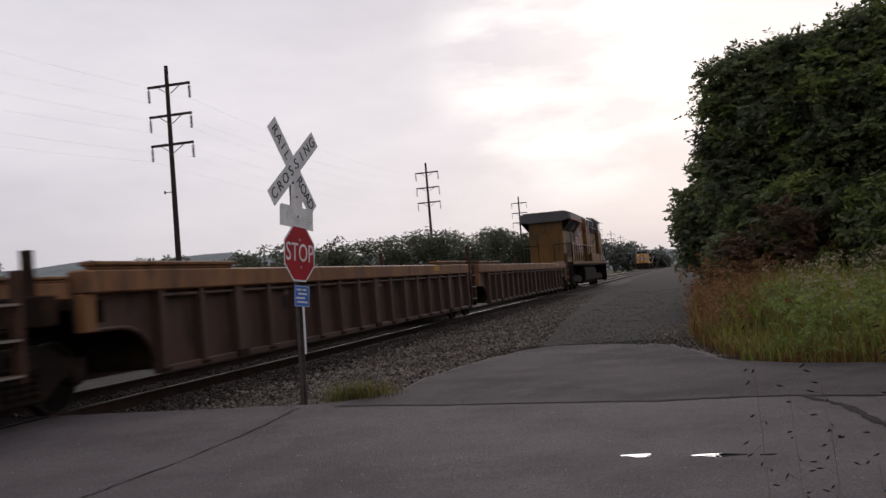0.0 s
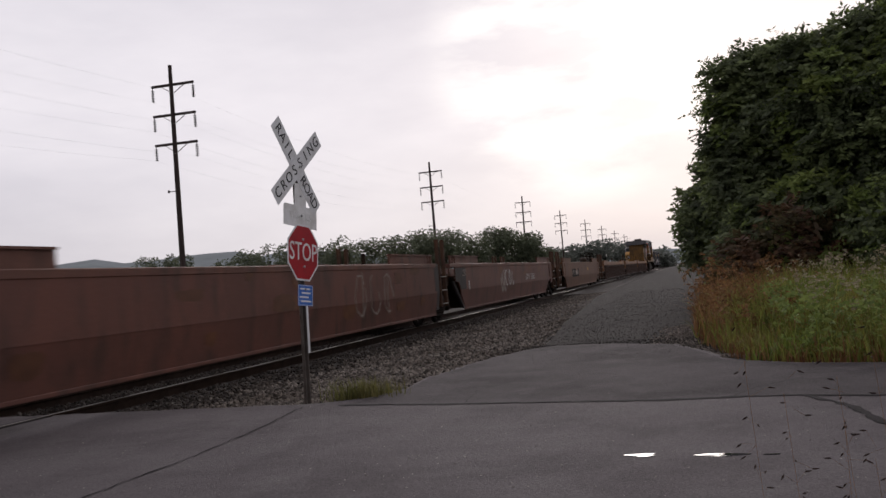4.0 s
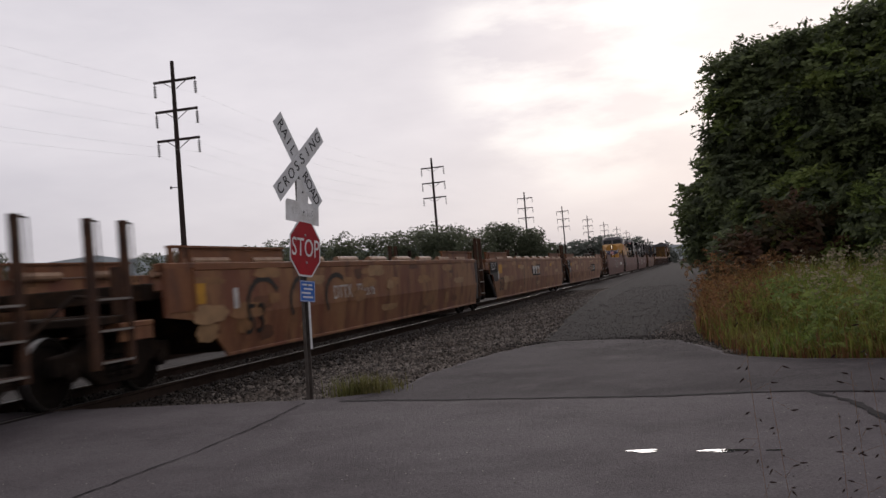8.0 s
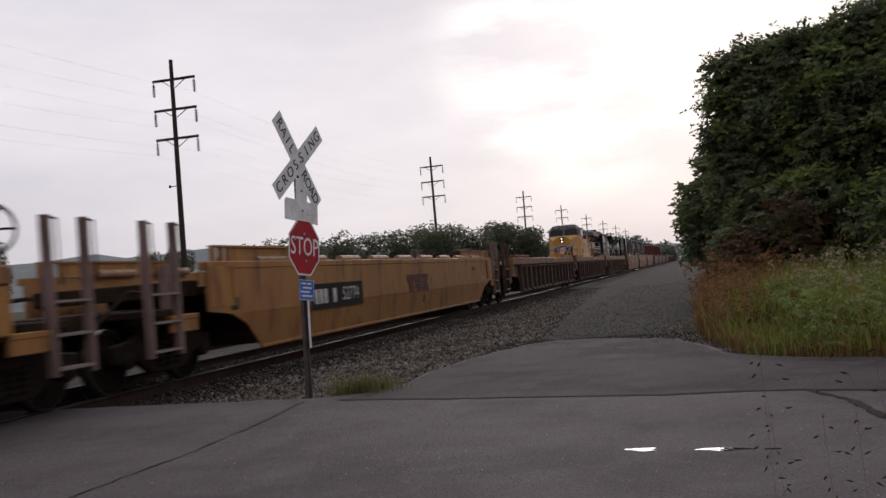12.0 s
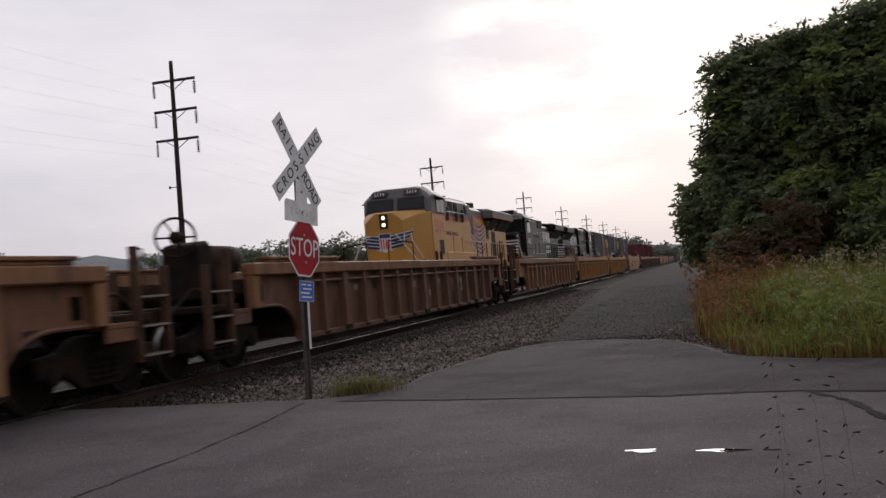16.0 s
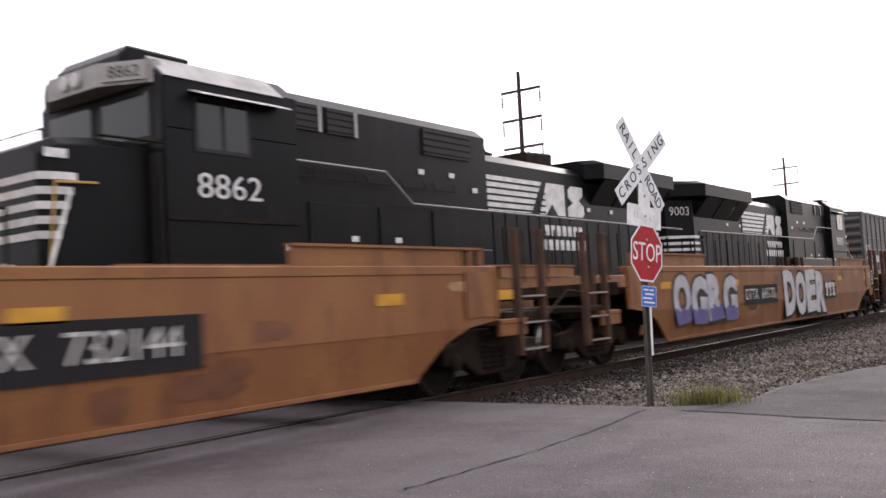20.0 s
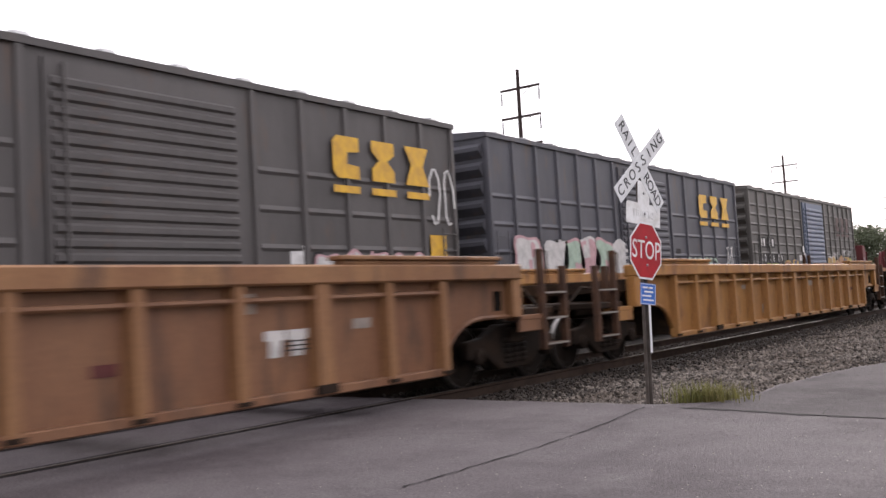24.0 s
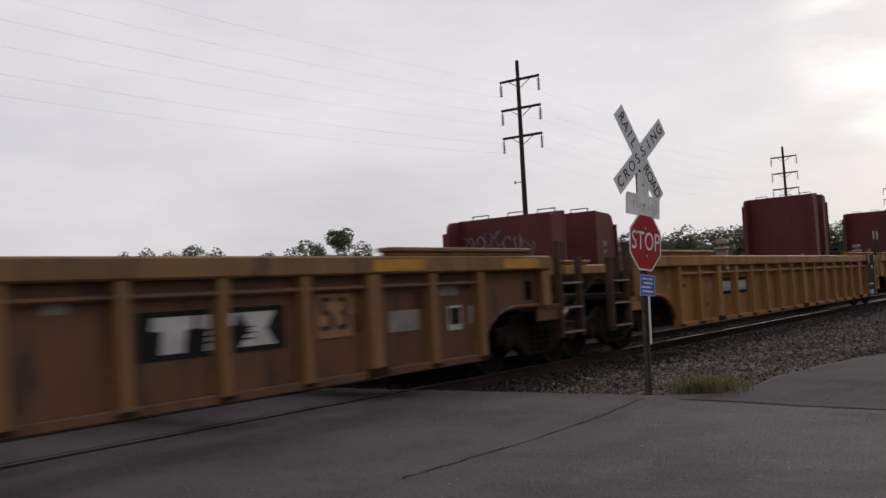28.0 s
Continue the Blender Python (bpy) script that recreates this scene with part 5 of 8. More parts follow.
        flag = part("flag", lambda bm: flat_shape(bm, [(u, 0.62 + wave(u)) for u in np.linspace(-1.75, 1.75, 16)] + [(u, -0.62 + wave(u)) for u in np.linspace(1.75, -1.75, 16)]), FLAGWHITE, L, "faded waving striped flag painted on the hood", at=S(1.002, -2.2, 3.2) @ Matrix.Diagonal((1.14, 1.28, 1, 1)))
        for k in range(7):
            z0 = 0.62 - k * 0.177
            part("flag_stripe", lambda bm, z0=z0: flat_shape(bm, [(u, z0 + wave(u)) for u in np.linspace(-1.75, 1.75, 16)] + [(u, z0 - 0.09 + wave(u)) for u in np.linspace(1.75, -1.75, 16)]), FLAGRED, flag, at=(0, 0, 0.003))
        part("flag_field", lambda bm: flat_shape(bm, [(u, 0.63 + wave(u)) for u in np.linspace(-1.76, -0.45, 8)] + [(u, -0.1 + wave(u)) for u in np.linspace(-0.45, -1.76, 8)]), FLAGBLUE, flag, at=(0, 0, 0.006))
        for k in range(18):
            u = -1.62 + (k % 6) * 0.2
            part("flag_star", lambda bm: flat_shape(bm, [((0.035 if j % 2 == 0 else 0.015) * math.sin(j * math.pi / 5), (0.035 if j % 2 == 0 else 0.015) * math.cos(j * math.pi / 5)) for j in range(10)]), FLAGWHITE, flag, at=(u, 0.52 - (k // 6) * 0.22 + wave(u), 0.009), key=("star",))
        # winged emblem, bent round the corners of the nose
        def wing_band(bm, sx, top, low, u0, u1, lift):
            """A band between two lines over the way u from the middle of the nose outwards."""
            prev = None
            for k in range(13):
                u = u0 + (u1 - u0) * k / 12
                p = (u, 9.584 + lift, 0) if u < 0.81 else (0.815 + lift + (u - 0.81) * 0.352, 9.575 + lift - (u - 0.81) * 0.936, 0)
                row = [bm.verts.new((sx * p[0], p[1], z)) for z in (low(u), top(u))]
                if prev:
                    bm.faces.new((prev[0], row[0], row[1], prev[1]))
                prev = row
        for sx in (-1, 1):
            part("wing_emblem", lambda bm, sx=sx: wing_band(bm, sx, lambda u: 2.98 + 0.16 * (u - 0.2), lambda u: max(2.36 + 0.55 * (u - 0.2), 2.36 + 0.9 * (u - 0.45)), 0.2, 1.42, 0.006), OFFWHITE, L, "blue and white winged emblem")
            for k in range(4):
                part("feather", lambda bm, sx=sx, k=k: wing_band(bm, sx, lambda u: 2.95 - 0.135 * k + 0.16 * (u - 0.2), lambda u: 2.85 - 0.135 * k + 0.16 * (u - 0.2) + 0.04 * max(0, u - 0.9), 0.2, 1.38 - 0.2 * k, 0.011), NAVY, L)
        sh = part("shield", lambda bm: flat_shape(bm, [(-0.2, 0.3), (0.2, 0.3), (0.2, -0.2), (0, -0.34), (-0.2, -0.2)]), OFFWHITE, L, at=Matrix.Translation((0, 9.594, 2.72)) @ front @ Matrix.Diagonal((1.25, 1.25, 1, 1)))
        for k in range(4):
            part("shield_bar", lambda bm, k=k: flat_shape(bm, [(-0.16 + k * 0.09, -0.2), (-0.12 + k * 0.09, -0.22), (-0.12 + k * 0.09, 0.12), (-0.16 + k * 0.09, 0.12)]), UPRED, sh, at=(0, 0, 0.003))
        part("shield_head", lambda bm: flat_shape(bm, [(-0.18, 0.28), (0.18, 0.28), (0.18, 0.15), (-0.18, 0.15)]), NAVY, sh, at=(0, 0, 0.003))
    else:
        lettering("lettering", number, 0.52, OFFWHITE, L, S(1.526, 7.16, 3.05), 1.2, "white road number")
        # striped emblem on the long hood: bars, then two plain letter-sized shapes
        fl = -side
        em = part("emblem", lambda bm: flat_shape(bm, [(-2.4, 0.3), (-0.6, 0.3), (-0.95, -0.32), (-2.4, -0.32)]), OFFWHITE, L, "white striped emblem", at=S(1.004, -3.75 if side < 0 else -1.27, 3.58) @ Matrix.Diagonal((1.52, 1.25, 1, 1)))
        for k in range(5):
            part("emblem_gap", lambda bm, k=k: flat_shape(bm, [(-2.41, 0.22 - k * 0.12), (-0.5, 0.22 - k * 0.12), (-0.5, 0.18 - k * 0.12), (-2.41, 0.18 - k * 0.12)]), NSBLACK, em, at=(0, 0, 0.003))
        part("emblem_block", lambda bm: flat_shape(bm, [(-0.45, 0.3), (0.12, 0.3), (0.12, -0.32), (-0.12, -0.32), (-0.3, -0.1), (-0.5, -0.32), (-0.7, -0.32)]), OFFWHITE, em)
        part("emblem_block", lambda bm: flat_shape(bm, [(0.25, 0.22), (0.35, 0.3), (0.75, 0.3), (0.75, 0.12), (0.6, 0.02), (0.78, -0.1), (0.78, -0.26), (0.7, -0.32), (0.22, -0.32), (0.22, -0.14), (0.4, -0.04), (0.25, 0.06)]), OFFWHITE, em)
        for word, z in (("#######", -0.62), ("########", -0.9)):
            bar_row("name_bar", word, 0.2, OFFWHITE, em, "white lettering bar", Matrix.Translation((0.05, z, 0)), 0.3)
        lean = math.atan2(0.98 - TAIL_HALF, TAPER - tail)
        slant = math.hypot(0.98 - TAIL_HALF, TAPER - tail)

        def on_taper(y, z):
            x = 0.98 - (0.98 - TAIL_HALF) * (TAPER - y) / (TAPER - tail)
            return Matrix.Translation((side * x, y, z)) @ Matrix.Rotation(-side * lean, 4, "Z") @ (SIDE if side > 0 else Matrix.Rotation(math.pi, 4, "Z") @ SIDE)
        for k in range(5):
            part("nose_stripe", lambda bm, k=k: loft(bm, [(9.965, [(-1.08, 2.28 + k * 0.19), (1.08, 2.28 + k * 0.19), (1.08, 2.38 + k * 0.19), (-1.08, 2.38 + k * 0.19)]), (9.955, [(-1.09, 2.28 + k * 0.19), (1.09, 2.28 + k * 0.19), (1.09, 2.38 + k * 0.19), (-1.09, 2.38 + k * 0.19)])]), OFFWHITE, L, "white nose stripe")
            part("nose_stripe", lambda bm, k=k: loft(bm, [(9.96, [(side * 1.10, 2.28 + k * 0.19), (side * 1.11, 2.28 + k * 0.19), (side * 1.11, 2.38 + k * 0.19), (side * 1.10, 2.38 + k * 0.19)]), (9.71, [(side * 1.20, 2.28 + k * 0.19), (side * 1.212, 2.28 + k * 0.19), (side * 1.212, 2.38 + k * 0.19), (side * 1.20, 2.38 + k * 0.19)]), (9.7 - 0.06 * k, [(side * 1.20, 2.28 + k * 0.19), (side * 1.215, 2.28 + k * 0.19), (side * 1.215, 2.38 + k * 0.19), (side * 1.20, 2.38 + k * 0.19)])]), OFFWHITE, L)
            part("tail_stripe", lambda bm, k=k: box(bm, side * 0.985 if side > 0 else side * 0.995, side * 0.995 if side > 0 else side * 0.985, TAPER, -9.1 + 0.06 * k, 2.05 + k * 0.2, 2.14 + k * 0.2), OFFWHITE, L, "white tail stripe")
            part("tail_stripe", lambda bm: box(bm, -slant / 2, slant / 2, -0.045, 0.045, 0, 0.012), OFFWHITE, L, at=on_taper((tail + TAPER) / 2, 2.095 + k * 0.2), key=("slant_stripe", side))
            part("tail_stripe", lambda bm, k=k: box(bm, -TAIL_HALF + 0.01, TAIL_HALF - 0.01, tail - 0.012, tail - 0.002, 2.05 + k * 0.2, 2.14 + k * 0.2), OFFWHITE, L)
        for dz in (0, 0.24):
            part("rear_lamp", lambda bm: lathe(bm, [(0.075, 0), (0.08, 0.04), (0.05, 0.05)], "z", (0, 0, 0), 14), LENS, L, "rear headlight", at=Matrix.Translation((side * 0.3, tail - 0.01, 3.8 + dz)) @ Matrix.Rotation(radians(90), 4, "X"))
        rear_board = part("rear_board", lambda bm: box(bm, -0.28, 0.28, -0.13, 0.13, 0, 0.02), NSBLACK, L, "black rear number board", at=Matrix.Translation((-side * 0.1, tail - 0.01, 3.5)) @ Matrix.Rotation(radians(90), 4, "X"))
        lettering("lettering", number, 0.25, OFFWHITE, rear_board, Matrix.Translation((0, 0, 0.023)), 0.9)
        lettering("lettering", number, 0.4, OFFWHITE, L, on_taper(-10.06, 3.72) @ Matrix.Translation((0, 0, 0.004)), 1.02, "white road number")
        for y, z in ((-6.5, 3.4), (-5.2, 3.4), (-4.4, 3.35), (1.2, 3.75), (2.2, 3.75), (0.4, 3.5), (6.0, 2.2), (3.0, 2.4), (4.2, 2.4)):
            part("notice", lambda bm: box(bm, -0.09, 0.09, -0.05, 0.05, 0, 0.003), OFFWHITE, L, at=S(1.003 if y < 0 else 1.276 if y < 5.7 else 1.526, y, z), key=("notice",))
    return L


L1 = locomotive("yellow and grey diesel locomotive with lit headlights", "yellow", "5514", True, -1)
MOVERS.append((L1, XF, 248.7, V_FAR, 180))
L2 = locomotive("black diesel locomotive with white stripes, cab leading", "black", "8862", False, -1)
MOVERS.append((L2, XF, 271.2, V_FAR, 180))
L3 = locomotive("black diesel locomotive with white stripes, cab trailing", "black", "9003", False, 1)
MOVERS.append((L3, XF, 293.3, V_FAR, 0))
L4 = locomotive("yellow and grey diesel locomotive heading the near train", "yellow", "", False, 1)
MOVERS.append((L4, XN, 63.3, V_NEAR, 0))


# ---- box cars ----
def car_paint(name, base, rust):
    return material(name, base, 0.6, second=tuple(c * 0.75 for c in base), scale=1.0, third=rust, third_scale=2.6, third_low=0.58, third_high=0.76, grain=0.08, streak=(1, 1, 0.35), bump=0.1, bump_scale=10)


GREY_NAVY = car_paint("grey_blue_car_paint", (0.075, 0.075, 0.088), (0.10, 0.075, 0.06))
GREY_GREEN = car_paint("grey_green_car_paint", (0.094, 0.087, 0.080), (0.11, 0.085, 0.068))
BOX_BROWN = car_paint("grey_brown_car_paint", (0.085, 0.078, 0.076), (0.10, 0.07, 0.055))
DOOR_BLUE = car_paint("faded_blue_door_paint", (0.115, 0.14, 0.195), (0.16, 0.13, 0.11))
MARKDARK = material("mark_dark_red", (0.066, 0.024, 0.023), 0.6, second=(0.05, 0.03, 0.03), scale=4)
MARKYELLOW = material("mark_yellow", (0.62, 0.36, 0.03), 0.55, second=(0.45, 0.25, 0.04), scale=5)
PALE = [mark_material("pale_grey", (0.5, 0.49, 0.48)), mark_material("pale_green", (0.32, 0.42, 0.34)), mark_material("pale_pink", (0.46, 0.28, 0.30)), mark_material("graffiti_violet", (0.10, 0.07, 0.20)), mark_material("graffiti_blue", (0.10, 0.16, 0.30))]


def scribble(parent, at, w, h, mat, seed, line=0.07, label="sprayed graffiti"):
    """A tangle of rounded sprayed letters: closed loops and strokes beside each other."""
    rng = random.Random(seed)

    def build(bm):
        n = max(2, int(w / (h * 0.75)))
        for i in range(n):
            cx = -w / 2 + w * (i + 0.5) / n
            a0 = rng.uniform(0, 6.28)
            turn = rng.uniform(3.5, 6.2)
            rx, ry = w / n * 0.42, h * 0.42
            ribbon(bm, [(cx + rx * math.cos(a0 + turn * k / 9) * (0.8 + 0.2 * math.sin(k * 1.7 + i)), ry * math.sin(a0 + turn * k / 9)) for k in range(10)], line)
            if rng.random() < 0.7:
                x = cx + rng.uniform(-0.2, 0.2) * w / n
                ribbon(bm, [(x, -h * 0.45), (x + rng.uniform(-0.1, 0.1), 0), (x + rng.uniform(-0.2, 0.2), h * 0.45)], line)
    return part("graffiti", build, mat, parent, label, at=at)


def fat_letters(parent, at, w, h, fill, edge, seed, n):
    """Filled bubble shapes with a darker rim, side by side."""
    rng = random.Random(seed)
    for i in range(n):
        cx = -w / 2 + w * (i + 0.5) / n
        lw, lh = w / n * 1.08, h * rng.uniform(0.85, 1.05)
        m = at @ Matrix.Translation((cx, rng.uniform(-0.04, 0.04) * h, 0)) @ Matrix.Rotation(rng.uniform(-0.12, 0.12), 4, "Z")
        b = part("graffiti_letter", lambda bm: smudge(bm, lw, lh, seed * 31 + i, 5), edge, parent, "rim of a sprayed letter", at=m)
        f = part("graffiti_fill", lambda bm: smudge(bm, lw * 0.86, lh * 0.88, seed * 31 + i, 5), fill, b, "filled sprayed letter", at=(0, 0, 0.003))
        k = rng.uniform(-0.2, 0.2) * lw
        part("graffiti_hole", lambda bm: smudge(bm, lw * 0.16, lh * 0.34, seed * 17 + i, 3), edge, b, at=(k, lh * rng.choice((-0.18, 0.16)), 0.006))
        part("graffiti_hole", lambda bm: box(bm, -lw * 0.05, lw * 0.05, -lh * 0.22, lh * 0.22, 0, 0.002), edge, b, at=(k + lw * 0.12 * rng.choice((-1, 1)), -lh * 0.24 * (1 if k > 0 else -1), 0.006))


def box_car(label, mat, door_mat, mark, number_mat, seed):
    c = thing("box_car", label, "freight car", group="box cars of the far train")
    half, w, z0, z1 = 7.85 if seed == 3 else 7.7, 1.47, 1.08, 4.64
    part("body", lambda bm: box(bm, -w, w, -half, half, z0, z1), mat, c)
    part("roof", lambda bm: prism(bm, [(-w - 0.06, z1 - 0.05), (w + 0.06, z1 - 0.05), (w + 0.06, z1 + 0.05), (0, z1 + 0.2), (-w - 0.06, z1 + 0.05)], "y", -half - 0.04, half + 0.04), mat, c)
    for k in range(13):
        part("roof_rib", lambda bm: prism(bm, [(-w - 0.05, 0.06), (w + 0.05, 0.06), (w + 0.02, 0.11), (0, 0.25), (-w - 0.02, 0.11)], "y", -0.1, 0.1), GALV if seed != 3 else mat, c, at=(0, -half + 0.55 + k * 1.19, z1), key=("roofrib", mat.name))
    part("side_sill", lambda bm: box(bm, -w - 0.04, w + 0.04, -half, half, z0 - 0.18, z0 + 0.12), mat, c)
    door0, door1 = (-1.45, 1.65) if seed == 2 else (-0.95, 2.15)
    for sx in (-1, 1):
        ys = [-half + 0.06] + list(np.linspace(-half + 1.05, door0 - 0.3, 6)) + list(np.linspace(door1 + 0.3, half - (0.95 if seed == 3 else 1.05), 6 if seed == 3 else 5)) + [half - 0.06]
        for y in ys:
            part("side_post", lambda bm: prism(bm, [(-0.06, 0.0), (-0.045, 0.055), (0.045, 0.055), (0.06, 0.0)], "z", z0 + 0.1, z1 - 0.06), mat, c, at=Matrix.Translation((sx * w, y, 0)) @ Matrix.Rotation(radians(-90 * sx), 4, "Z"), key=("sidepost", mat.name))
        gaps = [(a, b) for a, b in zip(ys, ys[1:]) if not (a < door0 < b or (a > door0 - 0.4 and b < door1 + 0.4))]
        for a, b in gaps:
            for z in ((1.6, 1.95, 2.3, 2.65, 3.0, 3.35, 3.7, 4.05) if seed == 3 else (2.15, 2.75, 3.35)):
                part("panel_rib", lambda bm, a=a, b=b: prism(bm, [(-0.07, 0.0), (0.0, 0.03), (0.05, 0.0)], "y", a + 0.09, b - 0.09), mat, c, at=Matrix.Translation((sx * w, 0, z)) @ Matrix.Rotation(radians(90 * sx), 4, "Y"))
        d = part("sliding_door", lambda bm, sx=sx: box(bm, min(sx * w, sx * (w + 0.05)), max(sx * w, sx * (w + 0.05)), door0, door1, z0 + 0.15, z1 - 0.16), door_mat, c)
        for k in range(16):
            part("door_rib", lambda bm: prism(bm, [(-0.07, 0.0), (-0.035, 0.035), (0.035, 0.035), (0.07, 0.0)], "y", door0 + 0.08, door1 - 0.08), door_mat, d, at=Matrix.Translation((sx * (w + 0.05), 0, z0 + 0.34 + k * 0.185)) @ Matrix.Rotation(radians(90 * sx), 4, "Y"), key=("doorrib", door_mat.name))
        part("door_lock", lambda bm, sx=sx: rod(bm, (sx * (w + 0.1), door0 + 0.25, z0 + 0.2), (sx * (w + 0.1), door0 + 0.25, z1 - 0.2), 0.025, 6), door_mat, d)
        part("door_track", lambda bm, sx=sx: box(bm, min(sx * w, sx * (w + 0.12)), max(sx * w, sx * (w + 0.12)), door0 - 2.6, door1 + 0.1, z0 + 0.02, z0 + 0.12), mat, c)
        for y in (-half + 0.35, half - 0.35):
            def ladder(bm):
                for k in range(5):
                    rod(bm, (0, -0.22, 1.2 + k * 0.32), (0, 0.22, 1.2 + k * 0.32), 0.013, 5)
                for q in (-0.22, 0.22):
                    rod(bm, (0, q, 0.7), (0, q, 2.6), 0.016, 5)
            part("ladder", ladder, mat, c, at=(sx * (w + 0.1), y, 0), key=("boxladder", mat.name))
    for e in (-1, 1):
        for k in range(8):
            part("end_rib", lambda bm: prism(bm, [(-0.19, 0.0), (-0.03, 0.12), (0.05, 0.12), (0.14, 0.0)], "x", -w + 0.08, w - 0.08), mat, c, at=Matrix.Translation((0, e * half, z0 + 0.45 + k * 0.4)) @ Matrix.Rotation(radians(-90 * e), 4, "X") @ Matrix.Rotation(math.pi / 2 * 0, 4, "Z"), key=("endrib", mat.name, e))
        part("coupler", lambda bm, e=e: box(bm, -0.12, 0.12, min(e * half, e * (half + 0.62)), max(e * half, e * (half + 0.62)), 0.72, 0.98), BLACK, c)
        truck(c, e * 5.6, False)
    part("centre_sill", lambda bm: box(bm, -0.3, 0.3, -half, half, 0.72, 0.95), BLACK, c)
    # markings
    if mark:
        for k in range(3):
            m = on_side(w + 0.06, (4.68 + k * 0.9) if seed == 3 else (4.5 + k * 0.98), 3.74) @ Matrix.Diagonal((0.95, 1.12, 1, 1) if seed == 3 else (1.1, 1.25, 1, 1))
            part("owner_mark", lambda bm, k=k: flat_shape(bm, [[(-0.3, 0.2), (-0.2, 0.28), (0.3, 0.28), (0.3, 0.08), (0.02, 0.06), (0.02, -0.1), (0.3, -0.12), (0.3, -0.3), (-0.2, -0.3), (-0.3, -0.2)], [(-0.28, 0.28), (0.28, 0.28), (0.28, 0.1), (0.1, 0.0), (0.28, -0.14), (0.28, -0.3), (-0.28, -0.3), (-0.28, -0.12), (-0.1, 0.0), (-0.28, 0.12)], [(-0.32, 0.28), (0.32, 0.28), (0.16, 0.0), (0.32, -0.3), (-0.32, -0.3), (-0.16, 0.0)]][k]), mark, c, "large owner's mark shape", at=m)
            part("owner_bar", lambda bm: flat_shape(bm, [(-0.3, -0.4), (0.3, -0.4), (0.3, -0.5), (-0.3, -0.5)]), mark, c, at=m, key=("ownerbar", mark.name))
    for k in range(2 if number_mat else 0):
        bar_row("code_bar", "##", 0.34, number_mat, c, "reporting mark bar", on_side(w + 0.06, -5.95 + k * 1.12, 2.3))
    rng = random.Random(seed)
    for k in range(9):
        y = rng.uniform(-7.2, 7.2)
        if door0 - 0.3 < y < door1 + 0.3:
            y += 3.4
        part("stencil", lambda bm, s=rng.uniform(0.1, 0.3), q=rng.uniform(0.06, 0.2): box(bm, -s, s, -q, q, 0, 0.002), OFFWHITE if k % 3 else GRILLE, c, "small stencilled panel", at=on_side(w + 0.004, y, rng.uniform(1.5, 2.2)))
    return c


B1 = box_car("dark grey-brown box car with yellow marks and graffiti", BOX_BROWN, BOX_BROWN, MARKYELLOW, OFFWHITE, 1)
scribble(B1, on_side(1.53, 7.2, 3.2), 0.9, 1.3, OFFWHITE, 5, 0.05)
part("yellow_panel", lambda bm: box(bm, -0.25, 0.25, -0.25, 0.25, 0, 0.003), MARKYELLOW, B1, at=on_side(1.535, 7.0, 2.2))
fat_letters(B1, on_side(1.535, 5.2, 1.75), 3.2, 0.8, PALE[0], PALE[2], 3, 5)
scribble(B1, on_side(1.53, -7.0, 2.6), 0.8, 0.9, OFFWHITE, 6, 0.05)
MOVERS.append((B1, XF, 313.1, V_FAR, 0))
B2 = box_car("dark grey-blue box car with yellow marks and pastel graffiti", GREY_NAVY, GREY_NAVY, MARKYELLOW, GRILLE, 2)
for k, (y, mat) in enumerate(((-6.3, PALE[0]), (-5.0, PALE[0]), (-4.2, PALE[1]), (-3.4, PALE[2]), (-2.6, PALE[1]), (-1.7, PALE[0]))):
    fat_letters(B2, on_side(1.535, y, 2.0), 1.25, 1.1, mat, PALE[0] if k % 2 else PALE[2], 20 + k, 1)
part("white_patch", lambda bm: smudge(bm, 0.9, 0.4, 33), PALE[0], B2, "worn white patch", at=on_side(1.57, -0.7, 1.85))
part("white_patch", lambda bm: box(bm, -0.2, 0.2, -0.08, 0.08, 0, 0.003), PALE[0], B2, at=on_side(1.57, -0.7, 2.5))
scribble(B2, on_side(1.535, 4.2, 1.85), 2.6, 0.5, PALE[1], 8, 0.09)
scribble(B2, on_side(1.54, 4.4, 1.7), 2.8, 0.45, PALE[0], 9, 0.08)
scribble(B2, on_side(1.535, 6.6, 2.1), 0.7, 0.8, OFFWHITE, 10, 0.05)
MOVERS.append((B2, XF, 329.7, V_FAR, 0))
B3 = box_car("grey-green box car with a faded blue sliding door", GREY_GREEN, DOOR_BLUE, MARKDARK, None, 3)
for k, pair in enumerate(("50", "76", "09")):
    y = -6.55 + k * 1.02
    ground = part("number_ground", lambda bm: box(bm, -0.42, 0.42, -0.2, 0.2, 0, 0.003), GRILLE, B3, "black number panel", at=on_side(1.505, y, 2.1))
    for j, ch in enumerate(pair):
        lettering("digit", ch, 0.38, OFFWHITE, ground, Matrix.Translation((-0.2 + 0.4 * j, 0, 0.006)), 1.0)
    if k < 2:
        ground = part("code_ground", lambda bm: box(bm, -0.42, 0.42, -0.2, 0.2, 0, 0.003), GRILLE, B3, "black code panel", at=on_side(1.505, y, 2.7))
        bar_row("code_bar", "##", 0.27, OFFWHITE, ground, "white code bar", Matrix.Translation((0, 0, 0.006)), 0.6)
part("lime_patch", lambda bm: box(bm, -0.7, 0.7, -0.12, 0.12, 0, 0.003), mark_material("lime", (0.26, 0.34, 0.06)), B3, "lime green sprayed patch", at=on_side(1.512, -5.5, 1.8))
for k in range(4):
    part("white_patch", lambda bm, k=k: smudge(bm, 0.28, 0.3, 40 + k), OFFWHITE, B3, at=on_side(1.535, -1.35 + (k % 2) * 0.15, 2.5 - k * 0.28))
